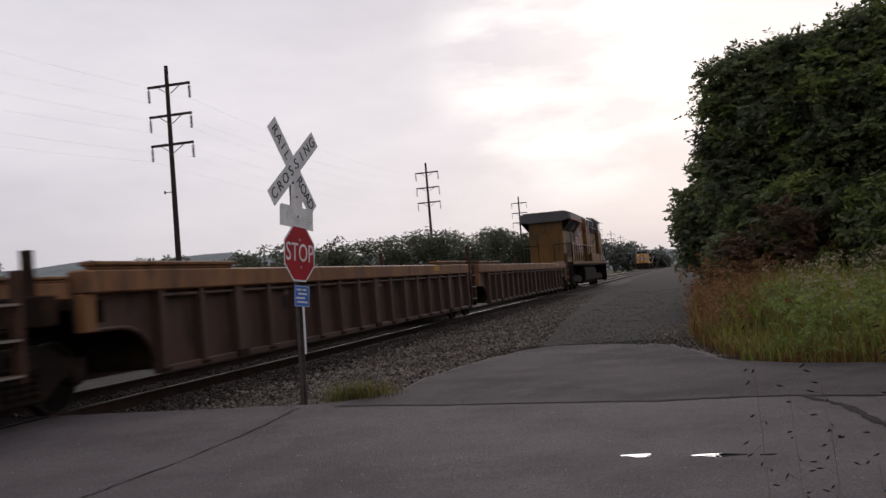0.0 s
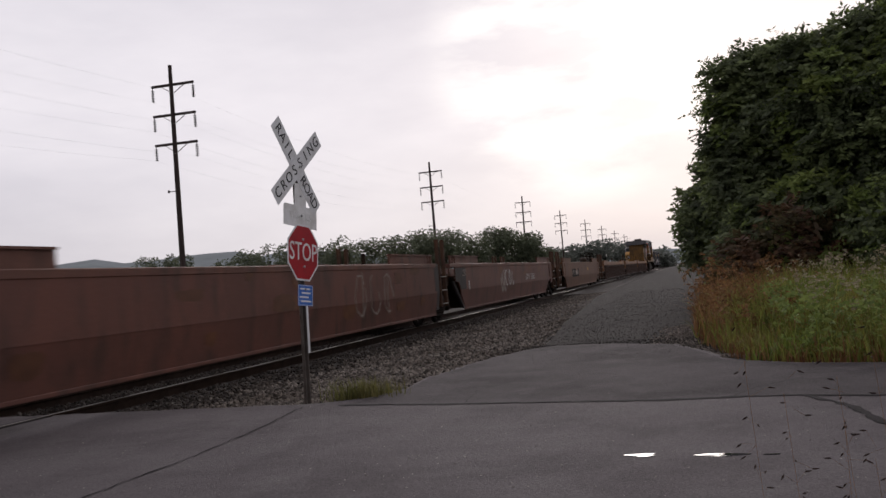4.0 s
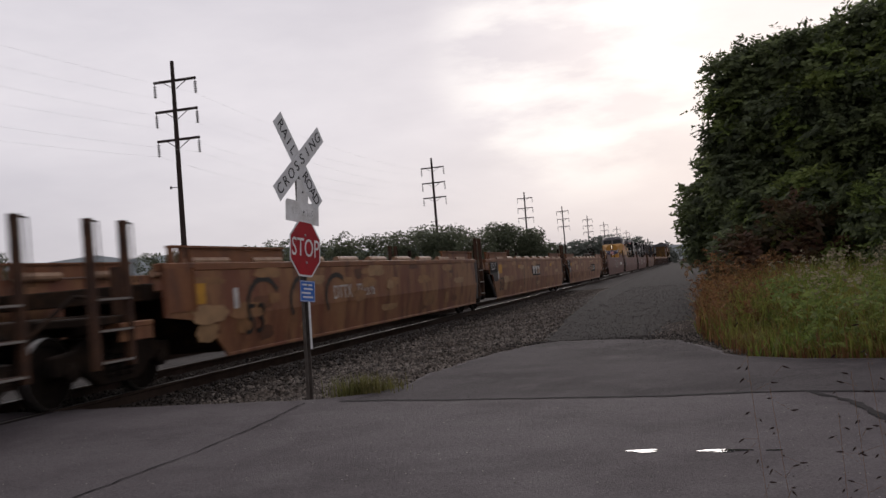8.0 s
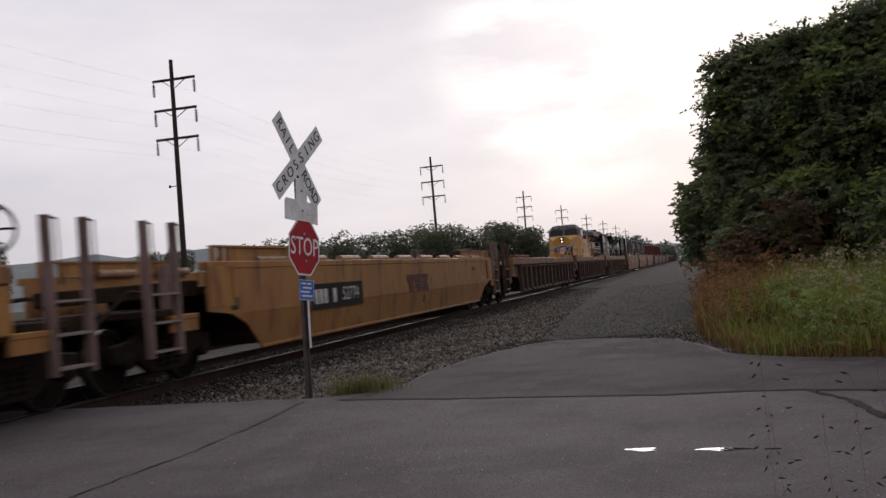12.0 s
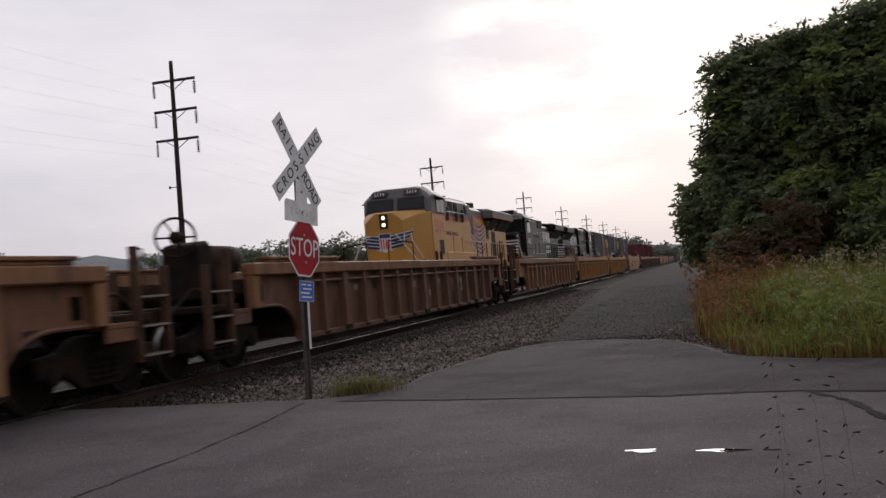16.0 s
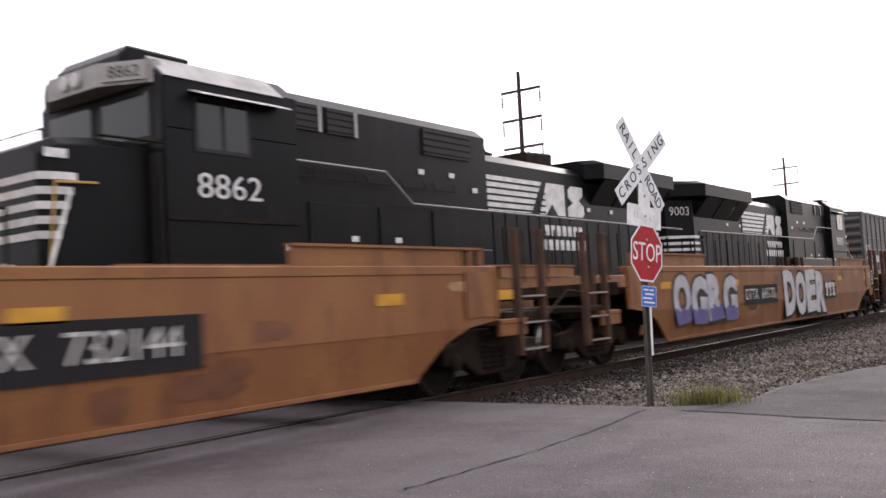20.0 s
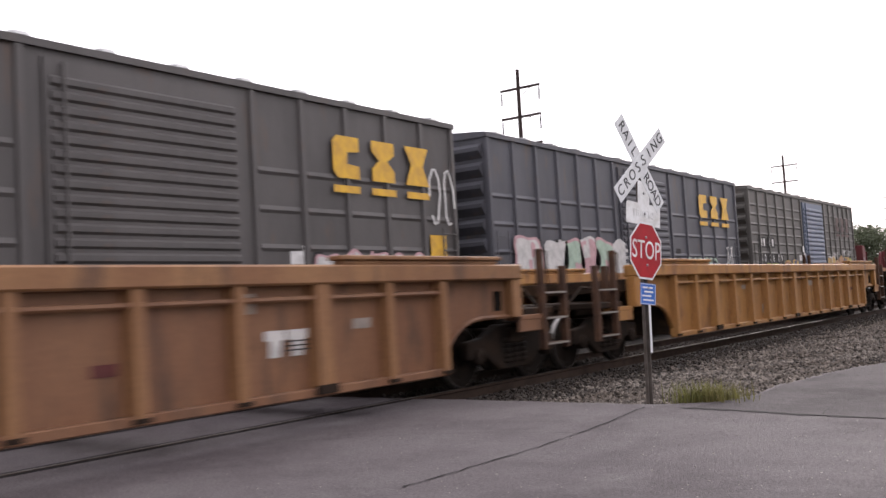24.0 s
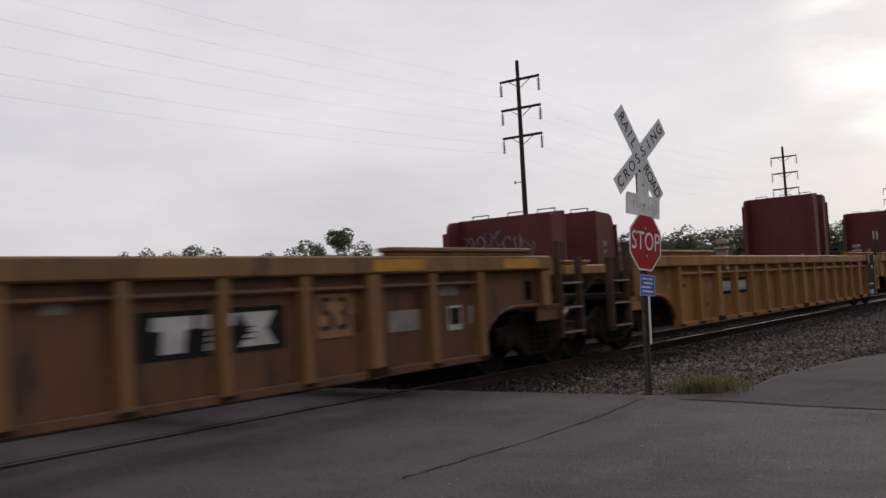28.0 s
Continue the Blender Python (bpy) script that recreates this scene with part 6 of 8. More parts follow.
SPRAY_OCHRE = mark_material("graffiti_ochre", (0.42, 0.27, 0.07))
SPRAY_SALMON = mark_material("graffiti_salmon", (0.34, 0.16, 0.10))
SPRAY_NAVY = mark_material("graffiti_navy", (0.03, 0.035, 0.09))
LIME = mark_material("lime", (0.26, 0.34, 0.06))
for k, (y, wide, z, high, fill, rim) in enumerate(((2.75, 0.8, 1.9, 0.75, SPRAY_OCHRE, SPRAY_NAVY), (3.4, 0.85, 1.95, 0.8, SPRAY_OCHRE, PALE[0]), (4.1, 0.7, 1.82, 0.6, SPRAY_SALMON, SPRAY_OCHRE), (4.85, 0.85, 1.95, 0.72, SPRAY_SALMON, SPRAY_OCHRE), (5.65, 0.85, 1.93, 0.7, SPRAY_NAVY, SPRAY_OCHRE), (6.25, 0.5, 1.92, 0.7, SPRAY_OCHRE, SPRAY_OCHRE), (-2.6, 1.1, 1.85, 0.6, SPRAY_OCHRE, SPRAY_NAVY), (-3.6, 0.9, 1.8, 0.6, SPRAY_SALMON, SPRAY_OCHRE))):
    fat_letters(B3, on_side(1.535, y, z), wide, high, fill, rim, 41 + k, 1)
for y, z, wide, seed in ((3.85, 2.28, 0.7, 51), (5.5, 2.42, 0.5, 52), (6.5, 2.4, 0.6, 53)):
    scribble(B3, on_side(1.54, y, z), wide, 0.28, OFFWHITE, seed, 0.028)
part("lime_patch", lambda bm: box(bm, -0.14, 0.14, -0.11, 0.11, 0, 0.003), LIME, B3, "lime green sprayed patch", at=on_side(1.545, 6.66, 2.08))
MOVERS.append((B3, XF, 346.6, V_FAR, 0))


# ---- bulkhead flat cars ----
FLATRED = car_paint("oxide_red_car_paint", (0.115, 0.022, 0.024), (0.055, 0.022, 0.02))
FADED_SPRAY = (mark_material("faded_spray", (0.24, 0.20, 0.20)), mark_material("blue_grey_spray", (0.14, 0.12, 0.16)))


def bulkhead_flat(label, half, z_front, z_rear, d_front=0.65, d_rear=0.65):
    """d_front, d_rear: how deep the side plates of the bulkheads reach along the deck."""
    c = thing("bulkhead_flat_car", label, "freight car", group="flat cars of the far train")
    part("deck", lambda bm: box(bm, -1.42, 1.42, -half, half, 1.05, 1.22), FLATRED, c, bevel=0.02)
    for sx in (-1, 1):
        part("side_sill", lambda bm: prism(bm, [(-half, 1.2), (half, 1.2), (half, 0.98), (half - 3, 0.9), (3 - 0, 0.62), (-3, 0.62), (-half + 3, 0.9), (-half, 0.98)], "x", -0.04, 0.04), FLATRED, c, at=(sx * 1.4, 0, 0))
        for k in range(10):
            part("stake_pocket", lambda bm: box(bm, -0.05, 0.05, -0.07, 0.07, 0.98, 1.2), FLATRED, c, at=(sx * 1.47, -half + 1.5 + k * (2 * half - 3) / 9, 0), key=("stake",))
    for e, zt, d in ((-1, z_front, d_front), (1, z_rear, d_rear)):
        b = part("bulkhead", lambda bm, e=e, zt=zt: box(bm, -1.52, 1.52, min(e * half, e * (half - 0.12)), max(e * half, e * (half - 0.12)), 1.2, zt), FLATRED, c, bevel=0.02)
        for x in (-1.47, 1.47):
            part("side_plate", lambda bm, e=e, x=x, zt=zt, d=d: prism(bm, [(e * (half - 0.1), 1.22), (e * (half - d - 0.1), 1.22), (e * (half - d), zt - 0.32), (e * (half - d * 0.93), zt - 0.12), (e * (half - d * 0.75), zt - 0.05), (e * (half - 0.1), zt - 0.02)], "x", x - 0.04, x + 0.04), FLATRED, b)
            part("flange", lambda bm, e=e, x=x, zt=zt, d=d: box(bm, x - 0.09, x + 0.09, min(e * (half - d - 0.1), e * (half - d - 0.07)), max(e * (half - d - 0.1), e * (half - d - 0.07)), 1.22, zt - 0.33), FLATRED, b)
        for x in (-0.5, 0.5):
            part("stiffener", lambda bm, e=e, x=x, zt=zt: box(bm, x - 0.05, x + 0.05, min(e * half, e * (half + 0.05)), max(e * half, e * (half + 0.05)), 1.2, zt - 0.06), FLATRED, b)
        for x in (-0.85, 0.2, 1.05):
            part("top_rung", lambda bm, e=e, x=x, zt=zt: pipe(bm, [(x - 0.24, e * (half - 0.06), zt), (x - 0.24, e * (half - 0.06), zt + 0.08), (x + 0.24, e * (half - 0.06), zt + 0.08), (x + 0.24, e * (half - 0.06), zt)], 0.014, 5), FLATRED, b)
        part("coupler", lambda bm, e=e: box(bm, -0.12, 0.12, min(e * half, e * (half + 0.45)), max(e * half, e * (half + 0.45)), 0.72, 0.98), BLACK, c)
        truck(c, e * (half - 2.2), False)
    return c


FLATS = []
for s, half, zf, zr, df in ((366.15, 10.05, 2.85, 2.97, 0.65), (388.4, 10.65, 3.03, 4.62, 1.0), (408.75, 8.85, 4.62, 4.66, 0.6), (431.0, 10.4, 3.05, 4.66, 0.65)):
    FLATS.append(bulkhead_flat("oxide red bulkhead flat car, empty", half, zf, zr, df))
    MOVERS.append((FLATS[-1], XF, s, V_FAR, 0))
FACE = Matrix.Rotation(radians(90), 4, "X")  # faces the head of the far train
for k, (x, z, w) in enumerate(((-1.0, 2.35, 0.62), (-0.45, 2.45, 0.66), (0.1, 2.3, 0.6), (0.5, 2.15, 0.5))):
    scribble(FLATS[0], Matrix.Translation((x, 9.922, z)) @ FACE, w, 0.42, FADED_SPRAY[k % 2], 70 + k, 0.035, "faded sprayed lettering")
for f, y, z in ((FLATS[0], -9.75, 2.15), (FLATS[1], -10.2, 2.2)):
    bar_row("number_bar", "##", 0.14, FADED_SPRAY[0], f, "small white number bar", on_side(1.513, y, z))
    bar_row("number_bar", "##", 0.09, FADED_SPRAY[0], f, "small white number bar", on_side(1.513, y, z - 0.2))

# ---- marks on the near train ----
INK = mark_material("stencil_black", (0.016, 0.013, 0.012))
PLATE = mark_material("black_plate", (0.011, 0.010, 0.0105), 0.95)
CHALK = mark_material("stencil_white", (0.52, 0.50, 0.48))
LOADWHITE = mark_material("load_mark_white", (0.70, 0.69, 0.67))
FADE = mark_material("faded_white", (0.26, 0.22, 0.19))
TANPATCH = [mark_material("tan_patch_a", (0.30, 0.16, 0.07)), mark_material("tan_patch_b", (0.24, 0.12, 0.05)), mark_material("tan_patch_c", (0.33, 0.20, 0.10))]
RUSTPATCH = [mark_material("rust_patch_a", (0.10, 0.04, 0.02)), mark_material("rust_patch_b", (0.14, 0.055, 0.025))]
SAFETY = mark_material("safety_yellow", (0.50, 0.25, 0.02))
DARKRED = mark_material("dark_red", (0.085, 0.018, 0.016))
MAGENTA, BLUE, PALEBLUE, VIOLET, SILVER = (mark_material(n, c) for n, c in (("magenta", (0.30, 0.04, 0.12)), ("blue", (0.035, 0.06, 0.16)), ("pale_blue", (0.22, 0.28, 0.36)), ("violet", (0.10, 0.08, 0.22)), ("silver", (0.40, 0.39, 0.42))))
GREENISH = mark_material("dark_green", (0.07, 0.05, 0.03))
LEAN = math.degrees(math.atan2(0.08, 0.86 - BOTTOM))


def at_plate(i, s, z, lift=0.004):
    """A frame on the plate of car i, at s along the train and z above the rail."""
    a, b, style = NEAR[i][:3]
    y = s - (a + b) / 2
    if style == "rib":
        return on_side(1.352 + lift, y, z)
    if z >= 0.86:
        return on_side(1.492 + lift, y, z)
    return on_side(1.492 + lift - 0.08 * (0.86 - z) / (0.86 - BOTTOM), y, z, LEAN)


def plaque(i, s, z, w, h, mat, name="panel", label="", lift=0.004):
    return part(name, lambda bm: box(bm, -w / 2, w / 2, -h / 2, h / 2, 0, 0.002), mat, CARS[i], label, at=at_plate(i, s, z, lift))


def car_number(i, s, z, digits, h, boxed, mat=None, prefix="####"):
    """Bars for the owner's code, then the car's number."""
    mat = mat or CHALK
    w = h * 0.78 * (len(prefix) + len(digits) + 1.2)
    if boxed:
        plaque(i, s, z, w + h * 1.1, h * 1.75, PLATE, "number_plate", "black number panel", 0.004)
    half = h * 0.78 * len(prefix)
    if prefix == "####":
        lettering("car_code", "DTTX", h * 1.38, mat, CARS[i], at_plate(i, s - w / 2 + half / 2, z, 0.009), 0.98, "white car code")
    else:
        bar_row("code_bar", prefix, h, mat, CARS[i], "white code bar", at_plate(i, s - w / 2 + half / 2, z, 0.009), 0.2)
    if digits:
        lettering("car_number", digits, h * 1.38, mat, CARS[i], at_plate(i, s + w / 2 - h * 0.78 * len(digits) / 2, z, 0.009), 0.98, "white car number")


def word(i, s, z, text, size, mat, stretch=1.0, lift=0.009):
    lettering("lettering", text, size, mat, CARS[i], at_plate(i, s, z, lift), stretch)


def owner_logo(i, s, z, w, h, mat, boxed=False):
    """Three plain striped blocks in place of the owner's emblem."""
    if boxed:
        plaque(i, s, z, w * 1.16, h * 1.32, PLATE, "emblem_plate", "black emblem panel", 0.004)
    for k in range(3):
        x = -w / 2 + w * (k + 0.5) / 3
        lw = w / 3 * 0.94
        shape = [(-lw * 0.46, h / 2), (lw / 2, h / 2), (lw * 0.46, h * 0.16), (lw * 0.3, h * 0.1), (lw * 0.24, -h / 2), (-lw * 0.3, -h / 2), (-lw * 0.24, h * 0.1), (-lw / 2, h * 0.16)]
        if k == 2:
            shape = [(-lw / 2, h / 2), (lw / 2, h / 2), (lw * 0.24, 0.0), (lw / 2, -h / 2), (-lw / 2, -h / 2), (-lw * 0.2, 0.0)]
        p = part("emblem_block", lambda bm, shape=shape: prism(bm, shape, "z", 0, 0.002), mat, CARS[i], "owner's emblem block", at=at_plate(i, s, z, 0.009) @ Matrix.Translation((x, 0, 0)))
    for k in range(3):
        part("emblem_line", lambda bm, k=k: box(bm, -w * 0.2, w * 0.3, h * (0.04 - 0.17 * k), h * (0.09 - 0.17 * k), 0, 0.001), PLATE if boxed else INK, CARS[i], at=at_plate(i, s, z, 0.0135))


def patches(i, mats, n, seed, big=0.9, low=0.9):
    rng = random.Random(seed)
    a, b = NEAR[i][:2]
    for k in range(n):
        s = rng.uniform(b + 2.6, a - 2.6)
        z = rng.choice((rng.uniform(1.0, 1.48), rng.uniform(0.9, 1.45), rng.uniform(0.5, 0.75)))
        w, h = rng.uniform(0.3, big), rng.uniform(0.12, 0.34)
        part("paint_patch", lambda bm: smudge(bm, w, h, seed * 50 + k), mats[k % len(mats)], CARS[i], "repainted patch", at=at_plate(i, s, z, 0.002 + 0.0004 * k))


def stencils(i, seed, n=6, mats=None):
    rng = random.Random(seed)
    a, b = NEAR[i][:2]
    for k in range(n):
        s = rng.uniform(b + 2.4, a - 2.4)
        plaque(i, s, rng.uniform(0.6, 1.25), rng.uniform(0.12, 0.45), rng.uniform(0.06, 0.2), (mats or (FADE, INK, FADE))[k % 3], "stencil", "small stencilled panel")


def end_panel(i, s, text):
    """Black end panel with load marks, full height between sill and floor."""
    plaque(i, s, 0.86, 1.05, 1.06, PLATE, "end_panel", "black end panel with white load marks", 0.136)
    rng = random.Random(int(-s))
    rows = [(1.27, 0.10, 0.22, 0.035), (1.22, 0.14, 0.22, 0.03)]
    if text:
        lettering("load_limit", text, 0.50, LOADWHITE, CARS[i], at_plate(i, s - 0.02, 0.78, 0.141), 0.86, "bold white load limit", 0.012)
        rows += [(0.55 - 0.052 * k, -0.04, rng.uniform(0.34, 0.6), 0.024) for k in range(4)]
    else:
        rows += [(0.70, -0.1, 0.62, 0.04)] + [(0.50 - 0.052 * k, -0.12, rng.uniform(0.4, 0.7), 0.026) for k in range(3)]
    for z, x, w, h in rows:
        part("load_mark", lambda bm, w=w, h=h: box(bm, -w / 2, w / 2, -h / 2, h / 2, 0, 0.002), LOADWHITE, CARS[i], at=at_plate(i, s + x, z, 0.141))
    y = s - (NEAR[i][0] + NEAR[i][1]) / 2
    part("sill_cover", lambda bm: box(bm, -0.62, 0.62, -0.13, 0.13, 0, 0.012), PLATE, CARS[i], "black sleeve round the sill", at=on_side(1.505, y, TOP - 0.12), key=("sill_cover",))
    for x in (-0.42, 0.42):
        part("clamp", lambda bm: box(bm, -0.035, 0.035, -0.13, 0.13, 0, 0.02), CHALK, CARS[i], "pale clamp on the sill", at=on_side(1.517, y + x, TOP - 0.12), key=("clamp",))


for i in (0, 1, 2):
    stencils(i, 300 + i, 5)
    plaque(i, NEAR[i][0] - 5.0, 1.51, 0.5, 0.12, SAFETY, "sill_mark", lift=0.162)
plaque(3, -30.2, 1.03, 2.9, 0.44, PLATE, "number_plate", "black number panel", 0.004)
word(3, -31.1, 1.03, "DTTX", 0.34, FADE)
bar_row("number_bar", "######", 0.24, FADE, CARS[3], "faded number bar", at_plate(3, -29.65, 1.03, 0.009), 0.2)
patches(3, RUSTPATCH, 9, 31)
plaque(3, -24.0, 1.2, 0.5, 0.14, SAFETY)
scribble(CARS[4], at_plate(4, -49.5, 1.1), 2.3, 0.62, CHALK, 44, 0.05)
scribble(CARS[4], at_plate(4, -50.4, 0.86), 0.9, 0.5, FADE, 45, 0.10)
car_number(4, -44.9, 1.05, "765635", 0.24, False)
for i, s in ((4, -56.0), (5, -75.6)):
    word(i, s, 1.34, "125T", 0.26, FADE)
    plaque(i, s + 0.55, 0.98, 0.12, 0.26, CHALK, "placard")
patches(4, RUSTPATCH, 10, 41)
scribble(CARS[5], at_plate(5, -63.8, 1.0), 2.6, 1.0, FADE, 55, 0.035)
patches(5, RUSTPATCH, 12, 51)
scribble(CARS[6], at_plate(6, -86.0, 1.1), 2.6, 0.7, FADE, 61, 0.10)
car_number(6, -81.6, 1.1, "", 0.22, False, CHALK, "#### ######")
patches(6, RUSTPATCH, 10, 62)
for i, sn, sf, se in ((7, -104.1, -114.7, -115.9), (9, None, None, None)):
    patches(i, TANPATCH, 26, 71 + i, 1.2)
    patches(i, RUSTPATCH, 8, 171 + i, 0.8)
patches(8, TANPATCH, 24, 80, 1.1)
word(7, -106.6, 1.0, "B", 0.34, INK)
car_number(7, -104.5, 0.99, "732376", 0.25, True)
word(7, -114.7, 0.74, "53", 0.62, INK)
plaque(7, -115.75, 1.37, 0.95, 0.34, PLATE, "end_panel", "dark end panel")
word(7, -115.8, 1.37, "125 T", 0.3, CHALK)
plaque(7, -115.3, 1.0, 0.14, 0.26, CHALK, "placard")
plaque(7, -114.9, 1.28, 0.45, 0.16, SAFETY)
owner_logo(8, -126.0, 1.15, 1.75, 0.33, CHALK, True)
word(8, -133.1, 0.74, "53", 0.66, INK)
plaque(8, -134.25, 1.37, 1.05, 0.4, PLATE, "end_panel", "dark end panel")
word(8, -134.25, 1.37, "125 T", 0.34, CHALK)
plaque(8, -133.55, 1.08, 0.14, 0.26, CHALK, "placard")
plaque(8, -133.2, 1.28, 0.55, 0.3, SAFETY)
for k, (s, w) in enumerate(((-128.8, 0.10), (-126.0, 0.10))):
    part("green_stroke", lambda bm, w=w, k=k: ribbon(bm, [(0.12, 0.45), (0.02, 0.05), (0.0, -0.1), (-0.16, -0.42)], w), GREENISH, CARS[8], "dark green sprayed stroke", at=at_plate(8, s, 0.95, 0.006))
for s in (-129.6, -126.2, -122.0):
    plaque(8, s, 1.33, 0.5, 0.12, SAFETY)
car_number(9, -147.0, 1.03, "732376", 0.26, False)
word(9, -151.3, 0.74, "53", 0.66, INK)
for k in range(3):
    part("dark_swirl", lambda bm, k=k: ribbon(bm, [(0.55 * math.cos(a), 0.42 * math.sin(a)) for a in np.linspace(0.6 + k * 0.2, 3.6, 9)], 0.09), INK, CARS[9], "dark sprayed swirl", at=at_plate(9, -151.0 + k * 1.5, 0.95, 0.006))
plaque(9, -153.0, 1.2, 0.5, 0.28, SAFETY)
plaque(9, -151.9, 1.1, 0.14, 0.3, CHALK, "placard")
for i in (10, 11, 12):
    stencils(i, 310 + i, 5)
    plaque(i, NEAR[i][0] - 8.0, 1.51, 0.7, 0.12, SAFETY, "sill_mark", lift=0.162)
owner_logo(11, -183.9, 0.72, 2.1, 0.5, FADE)
owner_logo(13, -224.75, 1.04, 1.8, 0.42, DARKRED)
car_number(13, -229.9, 0.97, "52774", 0.26, True, CHALK, "### #")
stencils(13, 330, 5)
plaque(13, -219.0, 1.3, 0.4, 0.1, INK, "stencil")
for i in (14, 15):
    stencils(i, 340 + i, 8)
    word(i, NEAR[i][1] + 3.4, 0.85, "53", 0.44, INK)
# the tan car with many-coloured graffiti on its plates
for k, (s, w, m) in enumerate(((-288.0, 0.5, MAGENTA), (-287.5, 0.5, BLUE), (-286.9, 0.9, SILVER), (-286.0, 0.9, SILVER), (-285.1, 0.8, BLUE), (-284.5, 0.9, SILVER), (-283.7, 0.8, SILVER), (-283.1, 0.45, MAGENTA), (-282.6, 0.4, DARKRED))):
    part("graffiti", lambda bm, w=w, k=k: smudge(bm, w, 0.95, 160 + k, 5), m, CARS[16], "sprayed colour block", at=at_plate(16, s, 0.86, 0.003 + 0.0006 * k))
for k, s in enumerate((-287.2, -286.3, -285.5, -284.4, -283.6)):
    part("graffiti", lambda bm, k=k: smudge(bm, 0.3, 0.4, 190 + k, 3), (BLUE, PALEBLUE, MAGENTA, BLUE, PALEBLUE)[k], CARS[16], "sprayed colour block", at=at_plate(16, s, 0.8 + 0.2 * (k % 2), 0.011))
car_number(16, -289.3, 0.98, "", 0.22, False, FADE, "#### ####")
for s in (-292.0, -293.1):
    plaque(16, s, 0.46, 0.85, 0.2, DARKRED, "red_block", lift=0.003)
    plaque(16, s, 0.46, 0.4, 0.06, CHALK, "stencil", lift=0.006)
owner_logo(17, -302.5, 0.92, 1.3, 0.38, FADE)
word(17, -301.0, 0.93, "53", 0.5, INK)
stencils(17, 350, 8)
end_panel(18, -335.36, "25T")
end_panel(19, -339.62, "")
word(19, -340.42, 0.85, "53", 0.44, INK)
end_panel(19, -353.45, "25T")
end_panel(20, -357.7, "")
word(20, -358.5, 0.85, "53", 0.44, INK)
car_number(20, -366.0, 0.98, "", 0.24, False, FADE, "#### ####")
for i in (18, 19, 20):
    stencils(i, 360 + i, 6)


# the long orange car with two pieces of lettering graffiti
def fat_text(i, s, z, text, w, h, fill, rim, low=None):
    """Sprayed block letters with a dark rim, set close together."""
    at = at_plate(i, s, z, 0.004)
    n = len(text)
    for k, ch in enumerate(text):
        box_w = w / n
        tilt = (0.06, -0.05, 0.04, -0.03)[k % 4]
        base = at @ Matrix.Translation((-w / 2 + box_w * (k + 0.5), h * (0.02, -0.02)[k % 2], 0)) @ Matrix.Rotation(tilt, 4, "Z")
        edge = lettering("graffiti_letter", ch, 1.0, rim, CARS[i], base, 1.0, "dark rim of a sprayed letter", 0.13)
        body = lettering("graffiti_fill", ch, 1.0, fill, edge, Matrix.Translation((0, 0, 0.006)), 1.0, "filled sprayed letter", 0.06)
        for ob, fx, fy in ((edge, 1.10, 1.0), (body, 0.97, 0.89)):
            xs, ys = [v.co.x for v in ob.data.vertices], [v.co.y for v in ob.data.vertices]
            cx, cy, kx, ky = (max(xs) + min(xs)) / 2, (max(ys) + min(ys)) / 2, box_w * fx / (max(xs) - min(xs)), h * fy / (max(ys) - min(ys))
            for v in ob.data.vertices:
                v.co.x, v.co.y = (v.co.x - cx) * kx, (v.co.y - cy) * ky
        if low:
            part("graffiti_shade", lambda bm, k=k: prism(bm, [(-box_w * 0.46, 0.0)] + [(box_w * (-0.46 + 0.92 * q / 8), 0.05 * math.sin(q * 1.9 + k)) for q in range(1, 9)] + [(box_w * 0.4, -h * 0.26), (-box_w * 0.36, -h * 0.28)], "z", 0, 0.0015), low, edge, "violet lower half of a sprayed letter", at=(0, -h * 0.18, 0.0105))


SPRAYWHITE = mark_material("sprayed_white", (0.46, 0.45, 0.46))
fat_text(21, -392.62, 1.0, "OGRG", 3.4, 1.02, SILVER, INK, VIOLET)
car_number(21, -389.3, 1.0, "645173", 0.24, True)
fat_text(21, -385.75, 0.97, "DOER", 3.75, 1.22, SPRAYWHITE, PLATE)
owner_logo(21, -383.35, 0.99, 1.05, 0.36, CHALK, True)
for s in (-394.6, -391.0, -386.4, -382.2, -379.0):
    plaque(21, s, 1.28, 0.45, 0.12, SAFETY)
patches(21, TANPATCH[:2] + RUSTPATCH, 12, 211, 1.0)
plaque(21, -378.3, 1.26, 0.74, 0.42, CHALK, "placard", "white-edged black placard", 0.006)
plaque(21, -378.3, 1.32, 0.66, 0.22, PLATE, "placard_field", lift=0.0095)
plaque(21, -378.3, 1.125, 0.66, 0.09, PLATE, "placard_field", lift=0.0095)
for k in range(6):
    plaque(21, -378.45 + 0.32 * (k % 2), 1.38 - 0.06 * (k // 2), 0.22, 0.022, CHALK, "text_bar", lift=0.0125)
plaque(21, -379.0, 1.3, 0.32, 0.26, TANPATCH[2], "stencil")
car_number(22, -406.1, 0.97, "732144", 0.27, True)
patches(22, TANPATCH[2:], 5, 221, 0.7)
for s in (-410.5, -406.3, -402.2, -399.9):
    plaque(22, s, 1.25, 0.45, 0.13, SAFETY)
owner_logo(23, -427.75, 1.06, 2.15, 0.42, CHALK, True)
word(23, -434.75, 0.76, "53", 0.62, INK)
plaque(23, -435.95, 1.36, 1.05, 0.36, PLATE, "end_panel", "dark end panel")
word(23, -436.0, 1.39, "125 T", 0.34, CHALK)
plaque(23, -435.2, 1.27, 0.48, 0.26, SAFETY)
plaque(23, -435.35, 0.98, 0.13, 0.26, CHALK, "placard")
